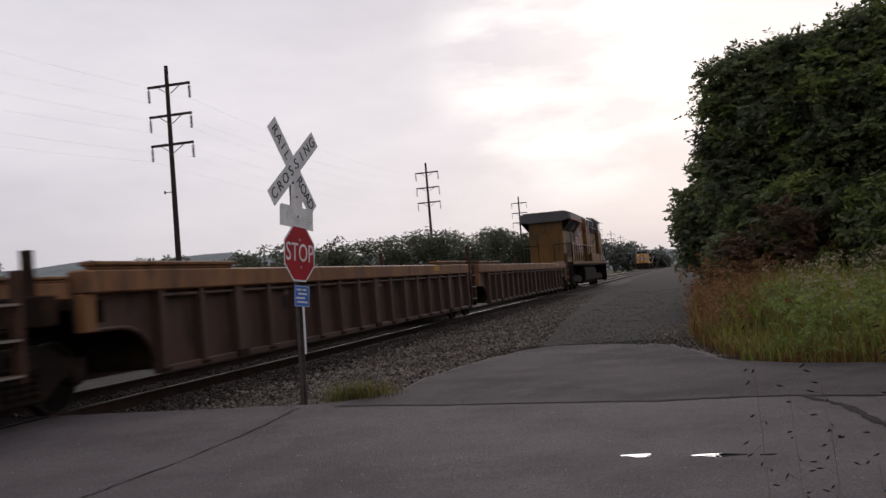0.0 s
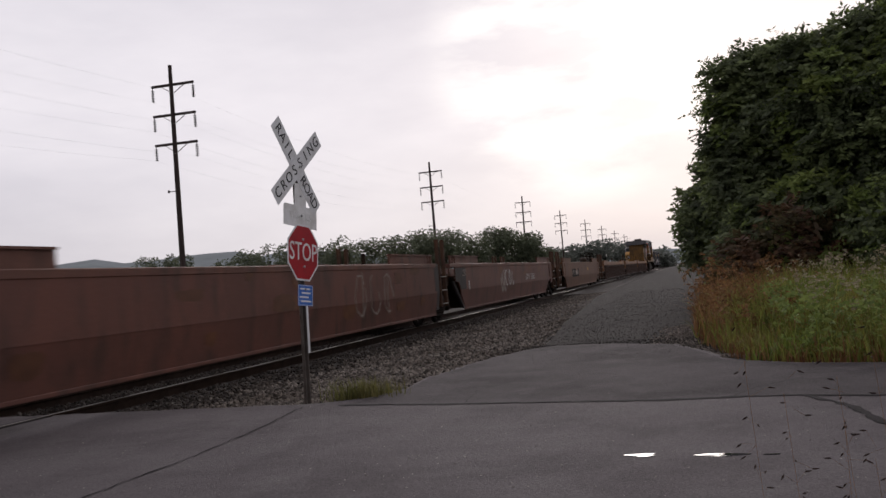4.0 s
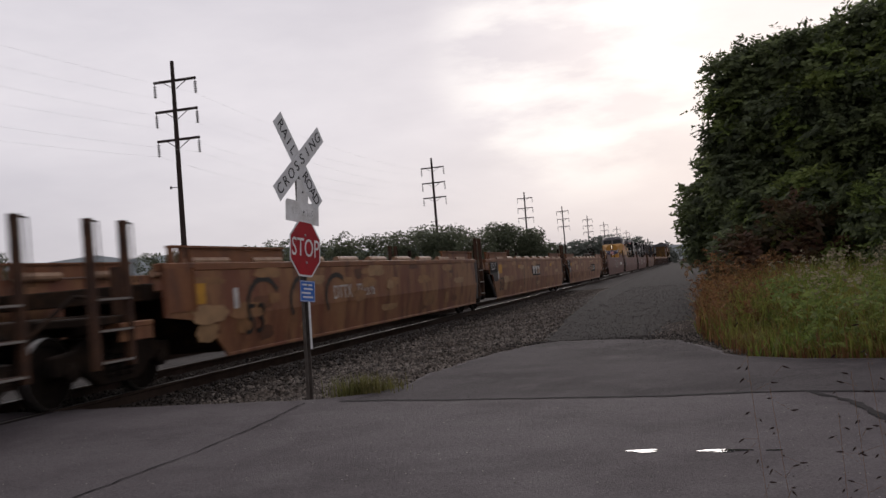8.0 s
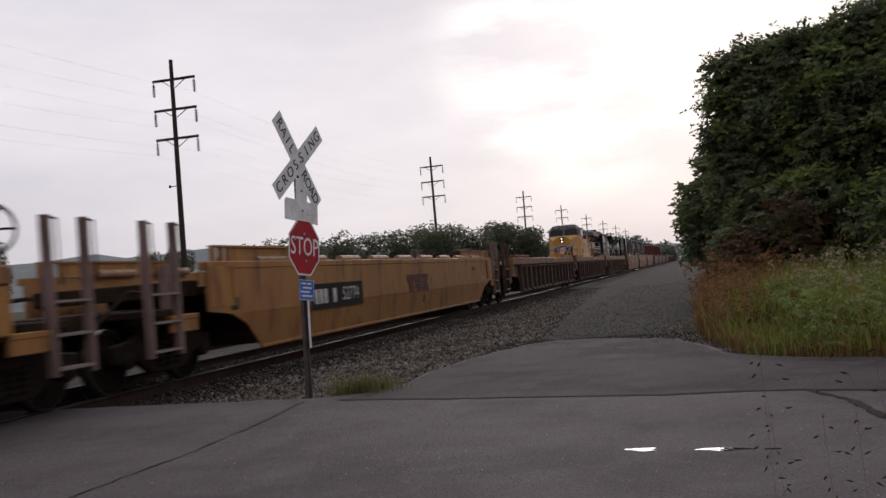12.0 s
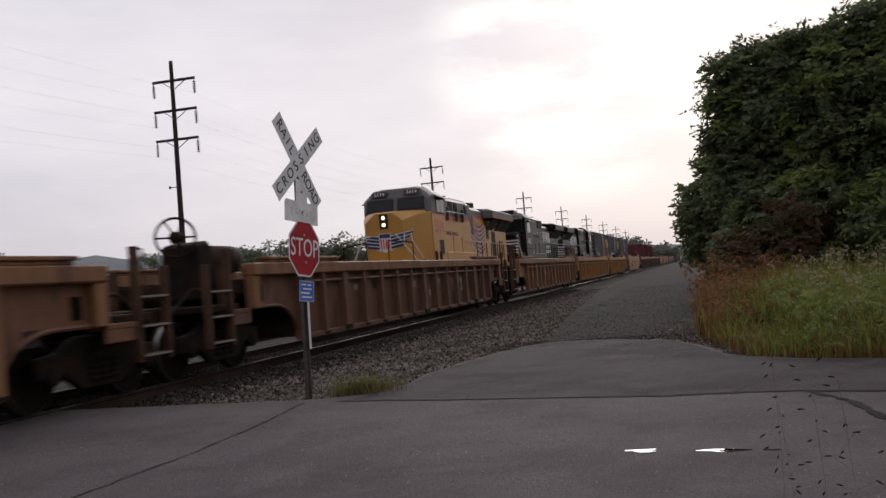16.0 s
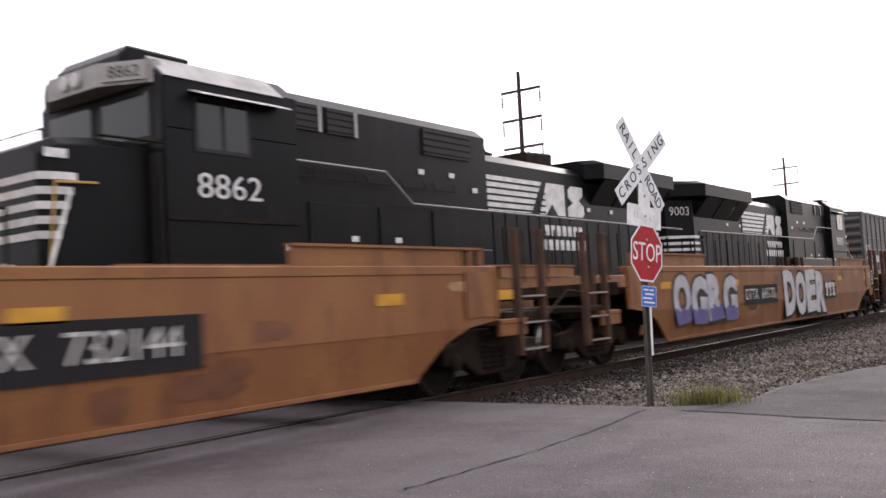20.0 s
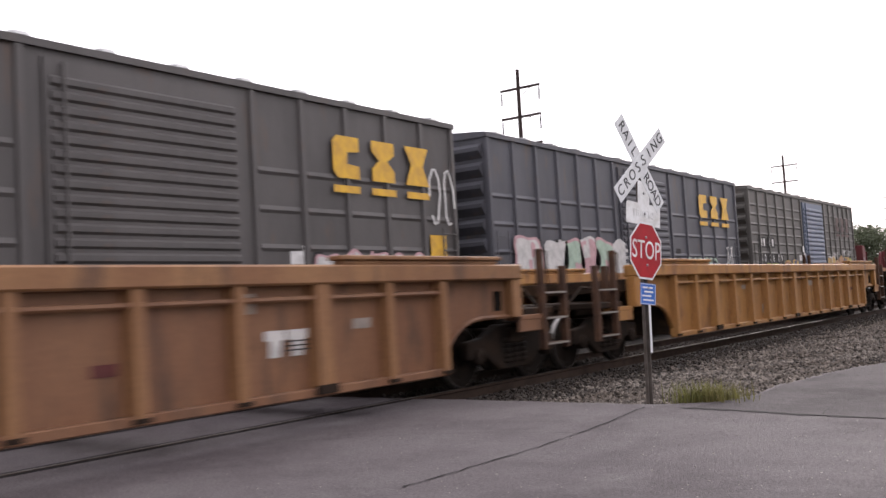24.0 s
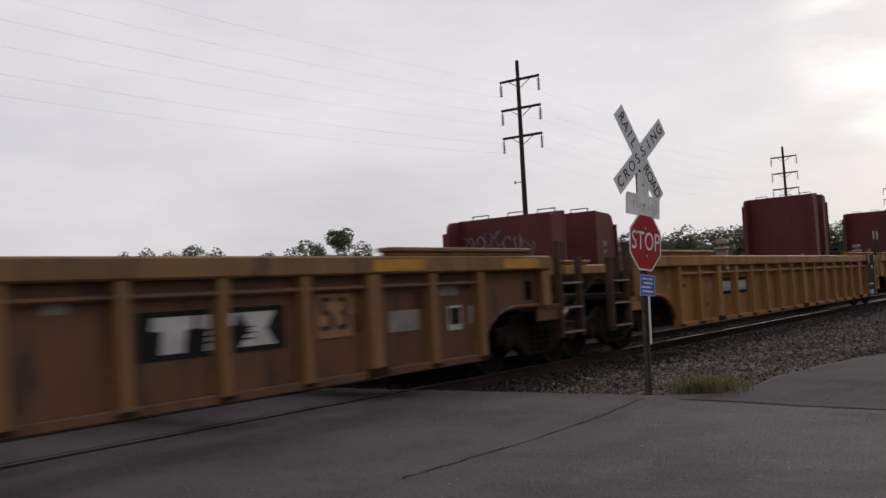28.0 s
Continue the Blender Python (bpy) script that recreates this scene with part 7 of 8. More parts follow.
for s in (-429.35, -425.91, -422.6):
    plaque(23, s, 1.25, 0.4, 0.12, SAFETY)
word(23, -430.75, 0.98, "C", 0.3, INK)
word(22, -414.6, 0.76, "53", 0.62, INK)
plaque(22, -416.0, 1.36, 1.0, 0.36, PLATE, "end_panel", "dark end panel")
word(22, -416.0, 1.37, "125 T", 0.3, FADE)
car_number(24, -448.7, 1.0, "732144", 0.26, True)
word(24, -453.1, 0.76, "53", 0.62, INK)
word(24, -445.6, 1.0, "B", 0.28, INK)
for s in (-454.0, -451.0, -447.7, -443.0):
    plaque(24, s, 1.25, 0.45, 0.13, SAFETY)
plaque(24, -453.9, 1.0, 0.13, 0.26, CHALK, "placard")
for i in (21, 22, 23, 24):
    patches(i, RUSTPATCH[1:], 8, 230 + i, 1.0)

for i in (25, 26, 27, 28, 29, 30):
    stencils(i, 370 + i, 8, (FADE, DARKRED, FADE))
car_number(26, -495.0, 0.98, "", 0.2, True, CHALK, "#### ####")
for k in range(3):
    part("tan_ghost", lambda bm, k=k: smudge(bm, 0.42, 0.8, 260 + k), TANPATCH[2], CARS[26], "ghost of an old repaint", at=at_plate(26, -497.6 + k * 0.5, 0.85, 0.003))
owner_logo(26, -485.5, 0.85, 0.9, 0.26, CHALK)
word(27, -506.3, 0.80, "53", 0.44, INK)
plaque(27, -505.35, 0.74, 0.3, 0.34, PLATE, "stencil", "dark square stencil")
plaque(27, -508.5, 0.98, 0.75, 0.2, CHALK, "number_plate", "pale number panel")
end_panel(27, -519.3, "25T")
end_panel(28, -523.5, "")
word(28, -524.45, 0.82, "53", 0.44, INK)
owner_logo(28, -530.5, 0.9, 1.1, 0.32, DARKRED)
end_panel(28, -538.25, "25T")
end_panel(29, -541.9, "")
word(29, -542.72, 0.82, "53", 0.44, INK)
car_number(29, -554.5, 0.99, "", 0.2, True, CHALK, "#### ####")
for s in (-540.15, -539.6):
    y = s - (NEAR[28][0] + NEAR[28][1]) / 2
    post = part("grab_post", lambda bm: rod(bm, (0, 0, 1.2), (0, 0, 2.2), 0.045, 8), RUSTPOST, CARS[28], "rusty post", at=(1.3, y, 0), key=("grab_post",))
    part("loop", lambda bm: pipe(bm, [(0, -0.05, 2.16), (0, -0.06, 2.45), (0, 0.06, 2.45), (0, 0.05, 2.16)], 0.012, 5), CHALK, post, "pale wire loop", key=("grab_loop",))
for i, s in ((29, -543.2), (29, -555.25)):
    lock = part("corner_lock", lambda bm: (box(bm, -0.10, 0.10, -0.10, 0.10, -0.3, 0.12), box(bm, -0.12, 0.12, -0.14, 0.14, 0.12, 0.18), box(bm, -0.09, 0.09, -0.12, 0.12, 0.24, 0.34), box(bm, -0.06, 0.06, -0.03, 0.09, 0.18, 0.24)), FADE, CARS[i], "pale container corner lock", at=(1.38, s - (NEAR[i][0] + NEAR[i][1]) / 2, TOP), key=("corner_lock",), bevel=0.015)
owner_logo(30, -568.5, 0.935, 1.45, 0.32, CHALK, True)
plaque(30, -566.95, 1.0, 0.55, 0.46, TANPATCH[0], "number_ground", "paler ground of the number", 0.014)
word(30, -566.95, 1.0, "53", 0.5, INK, 1.0, 0.020)
plaque(30, -565.8, 0.88, 0.55, 0.24, FADE, "stencil")
plaque(30, -564.8, 0.86, 0.28, 0.3, CHALK, "stencil")
plaque(30, -564.8, 0.88, 0.22, 0.2, PLATE, "stencil", lift=0.008)
plaque(30, -564.4, 0.88, 0.14, 0.22, CHALK, "stencil")
for s in (-572.0, -566.0, -563.4):
    plaque(30, s, 1.51, 0.9, 0.13, SAFETY, "sill_mark", lift=0.162)

# ---- crossing sign ----
sign = thing("crossing_sign", "railroad crossing crossbuck with stop sign on steel post", "road sign", pose(-4.18, 9.34, -0.06, 0, 1.3, 0))
POST_H = 2.66


def post_profile(bm):
    """A U-channel post."""
    prism(bm, [(-0.045, 0.0), (-0.03, 0.0), (-0.02, 0.03), (0.02, 0.03), (0.03, 0.0), (0.045, 0.0), (0.03, 0.042), (-0.03, 0.042)], "z", -0.3, POST_H)


FACE = Matrix.Translation((0, 0, 0)) @ Matrix.Rotation(radians(82), 4, "Z") @ Matrix.Rotation(radians(90), 4, "X")  # x along the plate, y up, z out of its face
part("post", post_profile, POSTSTEEL, sign, at=Matrix.Rotation(radians(82), 4, "Z") @ Matrix.Translation((0, 0.0, 0)) @ pose(0, 0.02, 0))
part("post_strip", lambda bm: box(bm, 0.004, 0.04, -0.006, 0.0, 0.55, 1.28), REFLECT, sign, "white reflective strip", at=Matrix.Rotation(radians(82), 4, "Z") @ pose(0, -0.002, 0))


def on_sign(x, y, z, spin=0.0):
    return FACE @ Matrix.Translation((x, y, z)) @ Matrix.Rotation(radians(spin - 5.0), 4, "Z")


CB = 2.60


def spaced(text, a, b, size, blade):
    """Letters set apart evenly along the blade from a to b."""
    for i, ch in enumerate(text):
        lettering("letter", ch, size, LETTER, blade, Matrix.Translation((a + (b - a) * i / (len(text) - 1), 0, 0.006)), 1.0)


for spin, words, lift in ((-45.5, ("RAIL", "ROAD"), 0.004), (42.5, ("CROSSING",), 0.016)):
    blade = part("blade", lambda bm: box(bm, -0.60, 0.60, -0.100, 0.100, 0, 0.004), REFLECT, sign, "white reflective crossbuck blade", at=on_sign(-0.04, CB, lift, spin), bevel=0.0)
    if len(words) == 2:
        spaced("RAIL", -0.50, -0.17, 0.165, blade)
        spaced("ROAD", 0.19, 0.51, 0.165, blade)
    else:
        spaced("CROSSING", -0.51, 0.51, 0.165, blade)


def tracks_plate(bm):
    prism(bm, [(-0.335, -0.12), (0.335, -0.12), (0.335, 0.09), (0.31, 0.115), (0.115, 0.115), (0.115, 0.36), (-0.115, 0.36), (-0.115, 0.115), (-0.31, 0.115), (-0.335, 0.09)], "z", 0, 0.003)


plate = part("count_plate", tracks_plate, WHITE, sign, "white plate with faded lettering", at=on_sign(-0.01, 2.055, 0.003))
lettering("lettering", "TRACKS", 0.12, material("faded_letter", (0.66, 0.66, 0.65), 0.6), plate, Matrix.Translation((0, 0, 0.005)), 1.0)


def octagon(bm, r, z0, z1):
    prism(bm, [(r * math.cos(math.pi / 8 + k * math.pi / 4), r * math.sin(math.pi / 8 + k * math.pi / 4)) for k in range(8)], "z", z0, z1)


stop = part("stop_plate", lambda bm: octagon(bm, 0.336, 0, 0.003), REFLECT, sign, "white-edged red stop plate", at=on_sign(0, 1.655, 0.006))
part("stop_face", lambda bm: octagon(bm, 0.313, 0.003, 0.005), STOPRED, stop, "red octagonal face")
lettering("lettering", "STOP", 0.285, WHITE, stop, Matrix.Translation((0, 0, 0.007)), 0.83)
blue = part("notice_plate", lambda bm: box(bm, -0.15, 0.15, -0.115, 0.115, 0, 0.003), SIGNBLUE, sign, "small blue emergency notice", at=on_sign(0.0, 1.185, 0.006))
part("notice_border", lambda bm: (box(bm, -0.145, 0.145, 0.105, 0.11, 0.003, 0.0045), box(bm, -0.145, 0.145, -0.11, -0.105, 0.003, 0.0045), box(bm, -0.145, -0.14, -0.11, 0.11, 0.003, 0.0045), box(bm, 0.14, 0.145, -0.11, 0.11, 0.003, 0.0045)), WHITE, blue)
for k, (a, b) in enumerate(((-0.11, 0.09), (-0.08, 0.1), (-0.12, 0.06), (-0.1, 0.11))):
    part("text_bar", lambda bm, a=a, b=b: box(bm, a, b, -0.009, 0.009, 0.003, 0.0045), WHITE, blue, at=(0, 0.07 - k * 0.045, 0))
for z in (CB, 2.28, 2.06, 1.5, 1.8, 1.25):
    part("bolt", lambda bm: lathe(bm, [(0.014, 0), (0.014, 0.012), (0.006, 0.016)], "z", (0, 0, 0), 6), GALV, sign, at=on_sign(0, z, 0.02 if z == CB else 0.01), key=("bolt",))

# ---- power line ----
POLE_X, POLE_H = -36.0, 18.6
POLE_Y = (59.7, 128.6, 202.0, 263.0, 324.0, 384.0, 446.0, 510.0)


def power_pole(y, lean):
    p = thing("utility_pole", "tall dark wooden power pole with three crossarms", "utility pole", pose(POLE_X, y, -0.4, 0, lean, 0), "power line poles")
    part("shaft", lambda bm: rod(bm, (0, 0, 0), (0, 0, POLE_H + 0.4), 0.24, 12, 0.14), POLEWOOD, p, key=("shaft",), smooth=False)
    for k, z in enumerate((17.2, 14.98, 12.82)):
        arm = part("crossarm", lambda bm: box(bm, -1.75, 1.75, -0.07, 0.07, -0.09, 0.09), POLEWOOD, p, at=(0, 0.2, z + 0.4), key=("crossarm",), bevel=0.01)
        for s in (-1, 1):
            part("brace", lambda bm, s=s: rod(bm, (s * 0.95, 0, -0.06), (s * 0.1, 0, -0.62), 0.03, 6), POLEWOOD, arm, key=("brace", s))

            def string(bm):
                rod(bm, (0, 0, 0), (0, 0, -1.05), 0.025, 5)
                for q in range(7):
                    lathe(bm, [(0.03, -0.14 - q * 0.13), (0.13, -0.19 - q * 0.13), (0.12, -0.21 - q * 0.13), (0.03, -0.21 - q * 0.13)], "z", (0, 0, 0), 10)
            part("insulator_string", string, INSUL, arm, at=(s * 1.68, 0, -0.09), key=("string",))
    part("side_bracket", lambda bm: (rod(bm, (-0.75, 0, 0), (0, 0, 0), 0.03, 6), lathe(bm, [(0.05, -0.1), (0.1, 0.0), (0.05, 0.12)], "z", (-0.75, 0, 0), 8)), INSUL, p, at=(0, 0, 9.7), key=("bracket",))
    return p


for i, y in enumerate(POLE_Y):
    power_pole(y, (0.3, -0.2, 0.4, -0.3, 0.2, 0.0, 0.3, -0.2)[i])


def sagging(p, q, sag, n=14):
    return [Vector(p).lerp(Vector(q), i / n) - Vector((0, 0, sag * 4 * (i / n) * (1 - i / n))) for i in range(n + 1)]


for k, z in enumerate((17.2, 14.98, 12.82)):
    for s in (-1, 1):
        def run(bm, z=z, s=s):
            ys, pts = (-12.0,) + POLE_Y[:3], []
            for a, b in zip(ys, ys[1:]):
                pts += sagging((POLE_X + s * 1.68, a, z - 1.1), (POLE_X + s * 1.68, b, z - 1.1), 1.1)[(1 if pts else 0):]
            tube(bm, pts, 0.0034)
        solid("power_wire", run, WIRE, "thin sagging power line wire between poles", "wire", group="power line wires")

# ---- plants ----
def leafy(name, color, second, amount=0.35, rough=0.6):
    m = material(name, color, rough, second=second, scale=1.1, low=0.44, high=0.58, grain=0.15, grain_scale=9, spec=0.25)
    b = m.node_tree.nodes["Principled BSDF"]
    island_random(m, amount)
    nt = m.node_tree
    col = b.inputs["Base Color"].links[0].from_socket
    tr = nt.nodes.new("ShaderNodeBsdfTranslucent")
    mx = nt.nodes.new("ShaderNodeMixShader")
    mx.inputs[0].default_value = 0.45
    nt.links.new(col, tr.inputs["Color"])
    nt.links.new(b.outputs[0], mx.inputs[1]), nt.links.new(tr.outputs[0], mx.inputs[2])
    nt.links.new(mx.outputs[0], nt.nodes["Material Output"].inputs["Surface"])
    return m


# the second colour of the tree leaf paints lit clumps over the crown
LEAF_DARK = leafy("tree_leaf", (0.092, 0.112, 0.062), (0.140, 0.172, 0.072), 0.45)
LEAF_LIT_FRESH = leafy("fresh_and_lit_leaf", (0.150, 0.200, 0.055), (0.180, 0.220, 0.060), 0.35)
LEAF_RUST = leafy("rusty_leaf", (0.095, 0.050, 0.030), (0.070, 0.060, 0.028), 0.5)
# distance haze is put into these two leaf colours, paler and greyer farther off
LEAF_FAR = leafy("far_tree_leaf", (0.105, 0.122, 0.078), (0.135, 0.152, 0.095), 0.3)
LEAF_HAZED = leafy("hazed_tree_leaf", (0.14, 0.155, 0.135), (0.16, 0.175, 0.15), 0.2)
BARK = material("bark", (0.05, 0.04, 0.032), 0.9, second=(0.03, 0.024, 0.02), scale=6, streak=(3, 3, 0.5), bump=0.6, bump_scale=20)
GRASS_GREEN = leafy("green_grass", (0.145, 0.185, 0.034), (0.21, 0.20, 0.05), 0.4)
GRASS_DRY = leafy("dry_grass", (0.21, 0.115, 0.05), (0.16, 0.075, 0.032), 0.45)
GRASS_SEED = leafy("grass_seed", (0.30, 0.26, 0.17), (0.22, 0.18, 0.12), 0.3)
SPRIG = leafy("dark_seed_head", (0.03, 0.014, 0.012), (0.04, 0.02, 0.015), 0.3)
# woods of the ridge, with the haze in front of them mixed into the colour
RIDGE_HAZED = material("hazed_wooded_ridge", (0.20, 0.22, 0.23), 1.0, second=(0.17, 0.19, 0.195), scale=0.02, grain=0.15, grain_scale=0.08, spec=0.0)


def mesh_from(name, verts, faces, mat):
    me = bpy.data.meshes.new(name)
    me.from_pydata(verts, [], faces)
    me.update()
    me.materials.append(mat)
    return me


def unit(v):
    return v / np.maximum(np.linalg.norm(v, axis=-1, keepdims=True), 1e-9)


def pinnate(rng, pos, way, length, leaflets, long, wide):
    """Feathered leaves: pairs of pointed leaflets along a drooping rib. Arrays of places and directions."""
    n = len(pos)
    side = unit(np.cross(way, np.array([0, 0, 1.0]) + 0.3 * rng.standard_normal((n, 3))))
    verts, faces, base = [], [], 0
    ln = length * rng.uniform(0.6, 1.2, (n, 1))
    for k in range(leaflets):
        f = (k // 2 + 1) / (leaflets // 2 + 1)
        sg = 1 if k % 2 else -1
        root = pos + way * ln * f - np.array([0, 0, 1.0]) * ln * f * f * 0.35
        d = unit(side * sg + way * 0.45 + rng.standard_normal((n, 3)) * 0.25 - np.array([0, 0, 0.25]))
        w = unit(np.cross(d, way + rng.standard_normal((n, 3)) * 0.4)) * wide / 2
        lg = long * (1 - 0.35 * f) * rng.uniform(0.8, 1.2, (n, 1))
        quad = np.stack([root, root + d * lg * 0.45 + w, root + d * lg, root + d * lg * 0.45 - w], 1)
        verts.append(quad.reshape(-1, 3))
        faces.append(np.arange(4 * n).reshape(n, 4) + base)
        base += 4 * n
    return np.concatenate(verts), np.concatenate(faces)


def blob_points(rng, blobs, density):
    pos, way = [], []
    for x, y, z, r in blobs:
        n = max(8, int(density * r * r))
        u = unit(rng.standard_normal((n, 3)))
        k = rng.uniform(0.35, 1.02, (n, 1)) ** 0.6
        pos.append(np.array([x, y, z]) + u * k * r * np.array([1, 1, 0.92]))
        way.append(unit(u + rng.standard_normal((n, 3)) * 0.45 + np.array([0, 0, 0.1])))
    return np.concatenate(pos), np.concatenate(way)


def limbs(bm, base, tips, r):
    top = Vector(base) + Vector((0, 0, 0.9))
    rod(bm, Vector(base) - Vector((0, 0, 0.4)), top, r, 9, r * 0.75)
    for t in tips:
        t = Vector(t)
        mid = top.lerp(t, 0.55) + Vector((0, 0, 0.3))
        rod(bm, top - Vector((0, 0, 0.1)), mid, r * 0.5, 7, r * 0.32)
        rod(bm, mid, t, r * 0.32, 6, r * 0.12)


def sprays(rng, blobs, density, per=13):
    """Leaves gathered in drooping sprays over the surface of each clump."""
    c, u = blob_points(rng, blobs, density / per)
    pos = np.repeat(c, per, 0) + rng.standard_normal((len(c) * per, 3)) * 0.11
    way = unit(np.repeat(u, per, 0) + rng.standard_normal((len(c) * per, 3)) * 0.55 + np.array([0, 0, 0.05]))
    return pos, way


def near_tree(label, base, blobs, seed, density=330, mat=LEAF_DARK, lit_fresh=0.12):
    rng = np.random.default_rng(seed)
    t = thing("tree", label, "tree", base, "trees by the gravel way")
    loc = [(x - base[0], y - base[1], z - base[2], r) for x, y, z, r in blobs]
    part("trunk", lambda bm: limbs(bm, (0, 0, 0), [b[:3] for b in loc[:9]], 0.16), BARK, t)
    pos, way = sprays(rng, loc, density)
    # lighter leaves: young growth, and colour standing in for clumps that catch light
    pick = np.repeat(rng.random(len(pos) // 13) < lit_fresh, 13)
    for nm, sel, m in (("crown", ~pick, mat), ("fresh_leaves", pick, LEAF_LIT_FRESH)):
        if sel.sum():
            v, f = pinnate(rng, pos[sel], way[sel], 0.52, 10, 0.22, 0.066)
            ob = new(nm, mesh_from(nm, v.tolist(), f.tolist(), m))
            ob.parent = t
            tagged(ob, label="dense dark green feathered leaves" if nm == "crown" else "lighter green leaves for young growth and lit clumps", kind="stuff")
    # shaded inner foliage closes the crown
    pos, way = blob_points(rng, [(x, y, z, r * 0.75) for x, y, z, r in loc], density * 0.45)
    v, f = pinnate(rng, pos, way, 0.5, 8, 0.22, 0.10)
    ob = new("inner_leaves", mesh_from("inner_leaves", v.tolist(), f.tolist(), mat))
    ob.parent = t
    tagged(ob, kind="stuff")
    return t


near_tree("dark green leafy tree beside the gravel way", (1.6, 25.0, -0.1), [
    (1.85, 24.2, 5.2, 0.75), (1.75, 24.3, 4.5, 0.75), (1.6, 24.4, 3.8, 0.85), (1.55, 24.6, 3.0, 1.0), (2.3, 24.0, 5.65, 0.5), (2.9, 24.0, 5.25, 0.7), (2.7, 24.0, 4.5, 1.1), (2.5, 24.2, 3.3, 1.25), (2.5, 24.4, 2.2, 1.2),
    (1.45, 24.2, 5.45, 0.33), (1.2, 24.2, 4.3, 0.3), (1.05, 24.2, 3.5, 0.4), (1.25, 24.2, 4.9, 0.28), (0.95, 24.2, 3.0, 0.4), (1.3, 24.2, 5.75, 0.4), (1.85, 24.2, 5.95, 0.45), (2.5, 24.0, 6.05, 0.45), (1.0, 24.2, 4.75, 0.3), (0.85, 24.2, 4.1, 0.32)], 11, 430)
near_tree("dark leafy tree leaning over the gravel way", (0.9, 27.5, -0.1), [
    (0.65, 27.0, 2.6, 0.85), (0.55, 27.2, 1.9, 0.75), (0.95, 27.0, 3.3, 0.8), (1.3, 27.5, 4.0, 0.8), (0.9, 27.0, 1.6, 1.0), (1.6, 27.0, 2.4, 1.3), (0.1, 27.1, 2.2, 0.4), (0.2, 27.3, 2.9, 0.38), (0.35, 27.0, 1.5, 0.45), (0.45, 27.0, 3.4, 0.35)], 12, 380)
near_tree("tall dark green leafy tree behind the weeds", (4.4, 24.2, -0.1), [
    (3.5, 23.6, 5.3, 0.85), (4.4, 23.6, 5.45, 0.9), (5.3, 23.4, 5.6, 1.0), (3.6, 23.5, 4.8, 1.2), (4.8, 23.4, 4.9, 1.4), (3.5, 23.6, 3.5, 1.4), (4.7, 23.4, 3.5, 1.5), (3.5, 23.8, 2.2, 1.3), (4.7, 23.6, 2.2, 1.4), (2.95, 23.4, 5.6, 0.7), (5.6, 23.4, 4.2, 1.5),
    (3.05, 23.8, 5.9, 0.42), (3.6, 23.5, 5.95, 0.42), (4.0, 23.5, 6.15, 0.4), (4.8, 23.4, 6.4, 0.42), (4.35, 23.4, 6.2, 0.42)], 13, 340, lit_fresh=0.3)
near_tree("tall dark green leafy tree behind the weeds", (6.8, 23.5, -0.1), [
    (6.2, 22.6, 5.7, 1.1), (7.4, 22.6, 6.2, 1.3), (6.2, 22.5, 4.8, 1.6), (7.4, 22.5, 4.8, 1.7), (6.0, 22.6, 3.0, 1.6), (7.4, 22.6, 3.0, 1.7), (6.6, 22.8, 1.8, 1.4)], 14, 230, lit_fresh=0.3)
near_tree("rusty brown bush under the trees", (2.2, 21.6, -0.1), [
    (1.3, 21.6, 1.1, 0.6), (1.9, 21.4, 1.5, 0.7), (2.5, 21.4, 1.2, 0.7), (1.6, 21.4, 0.7, 0.7), (2.4, 21.2, 0.7, 0.7), (0.9, 21.8, 0.6, 0.5)], 15, 200, LEAF_RUST, 0.1)
near_tree("dark green bush behind the rusty one", (2.4, 22.8, -0.1), [
    (1.0, 23.0, 1.2, 0.8), (1.9, 22.8, 2.0, 0.9), (2.8, 22.6, 2.1, 0.9), (3.5, 22.2, 1.5, 1.0), (1.6, 22.8, 0.8, 0.8), (2.8, 22.4, 0.8, 0.9)], 18, 260, LEAF_DARK, 0.1)
near_tree("dark green bush under the trees", (4.6, 20.8, -0.1), [
    (3.9, 20.8, 1.5, 0.9), (4.7, 20.6, 1.7, 1.0), (5.5, 20.5, 1.7, 1.0), (4.2, 20.6, 0.7, 0.8), (5.2, 20.4, 0.8, 0.9)], 16, 260, LEAF_DARK, 0.1)
near_tree("row of dark leafy trees along the gravel way", (2.6, 36.0, -0.1), [
    (2.6, 34.0, 4.6, 1.5), (2.4, 34.0, 2.6, 1.6), (4.4, 34.0, 5.6, 1.9), (3.8, 34.0, 3.0, 2.2), (2.6, 42.0, 4.0, 2.0), (2.6, 42.0, 2.2, 1.8), (2.8, 52.0, 4.0, 2.2), (3.0, 64.0, 4.0, 2.4), (3.4, 80.0, 4.0, 2.8)], 17, 120)


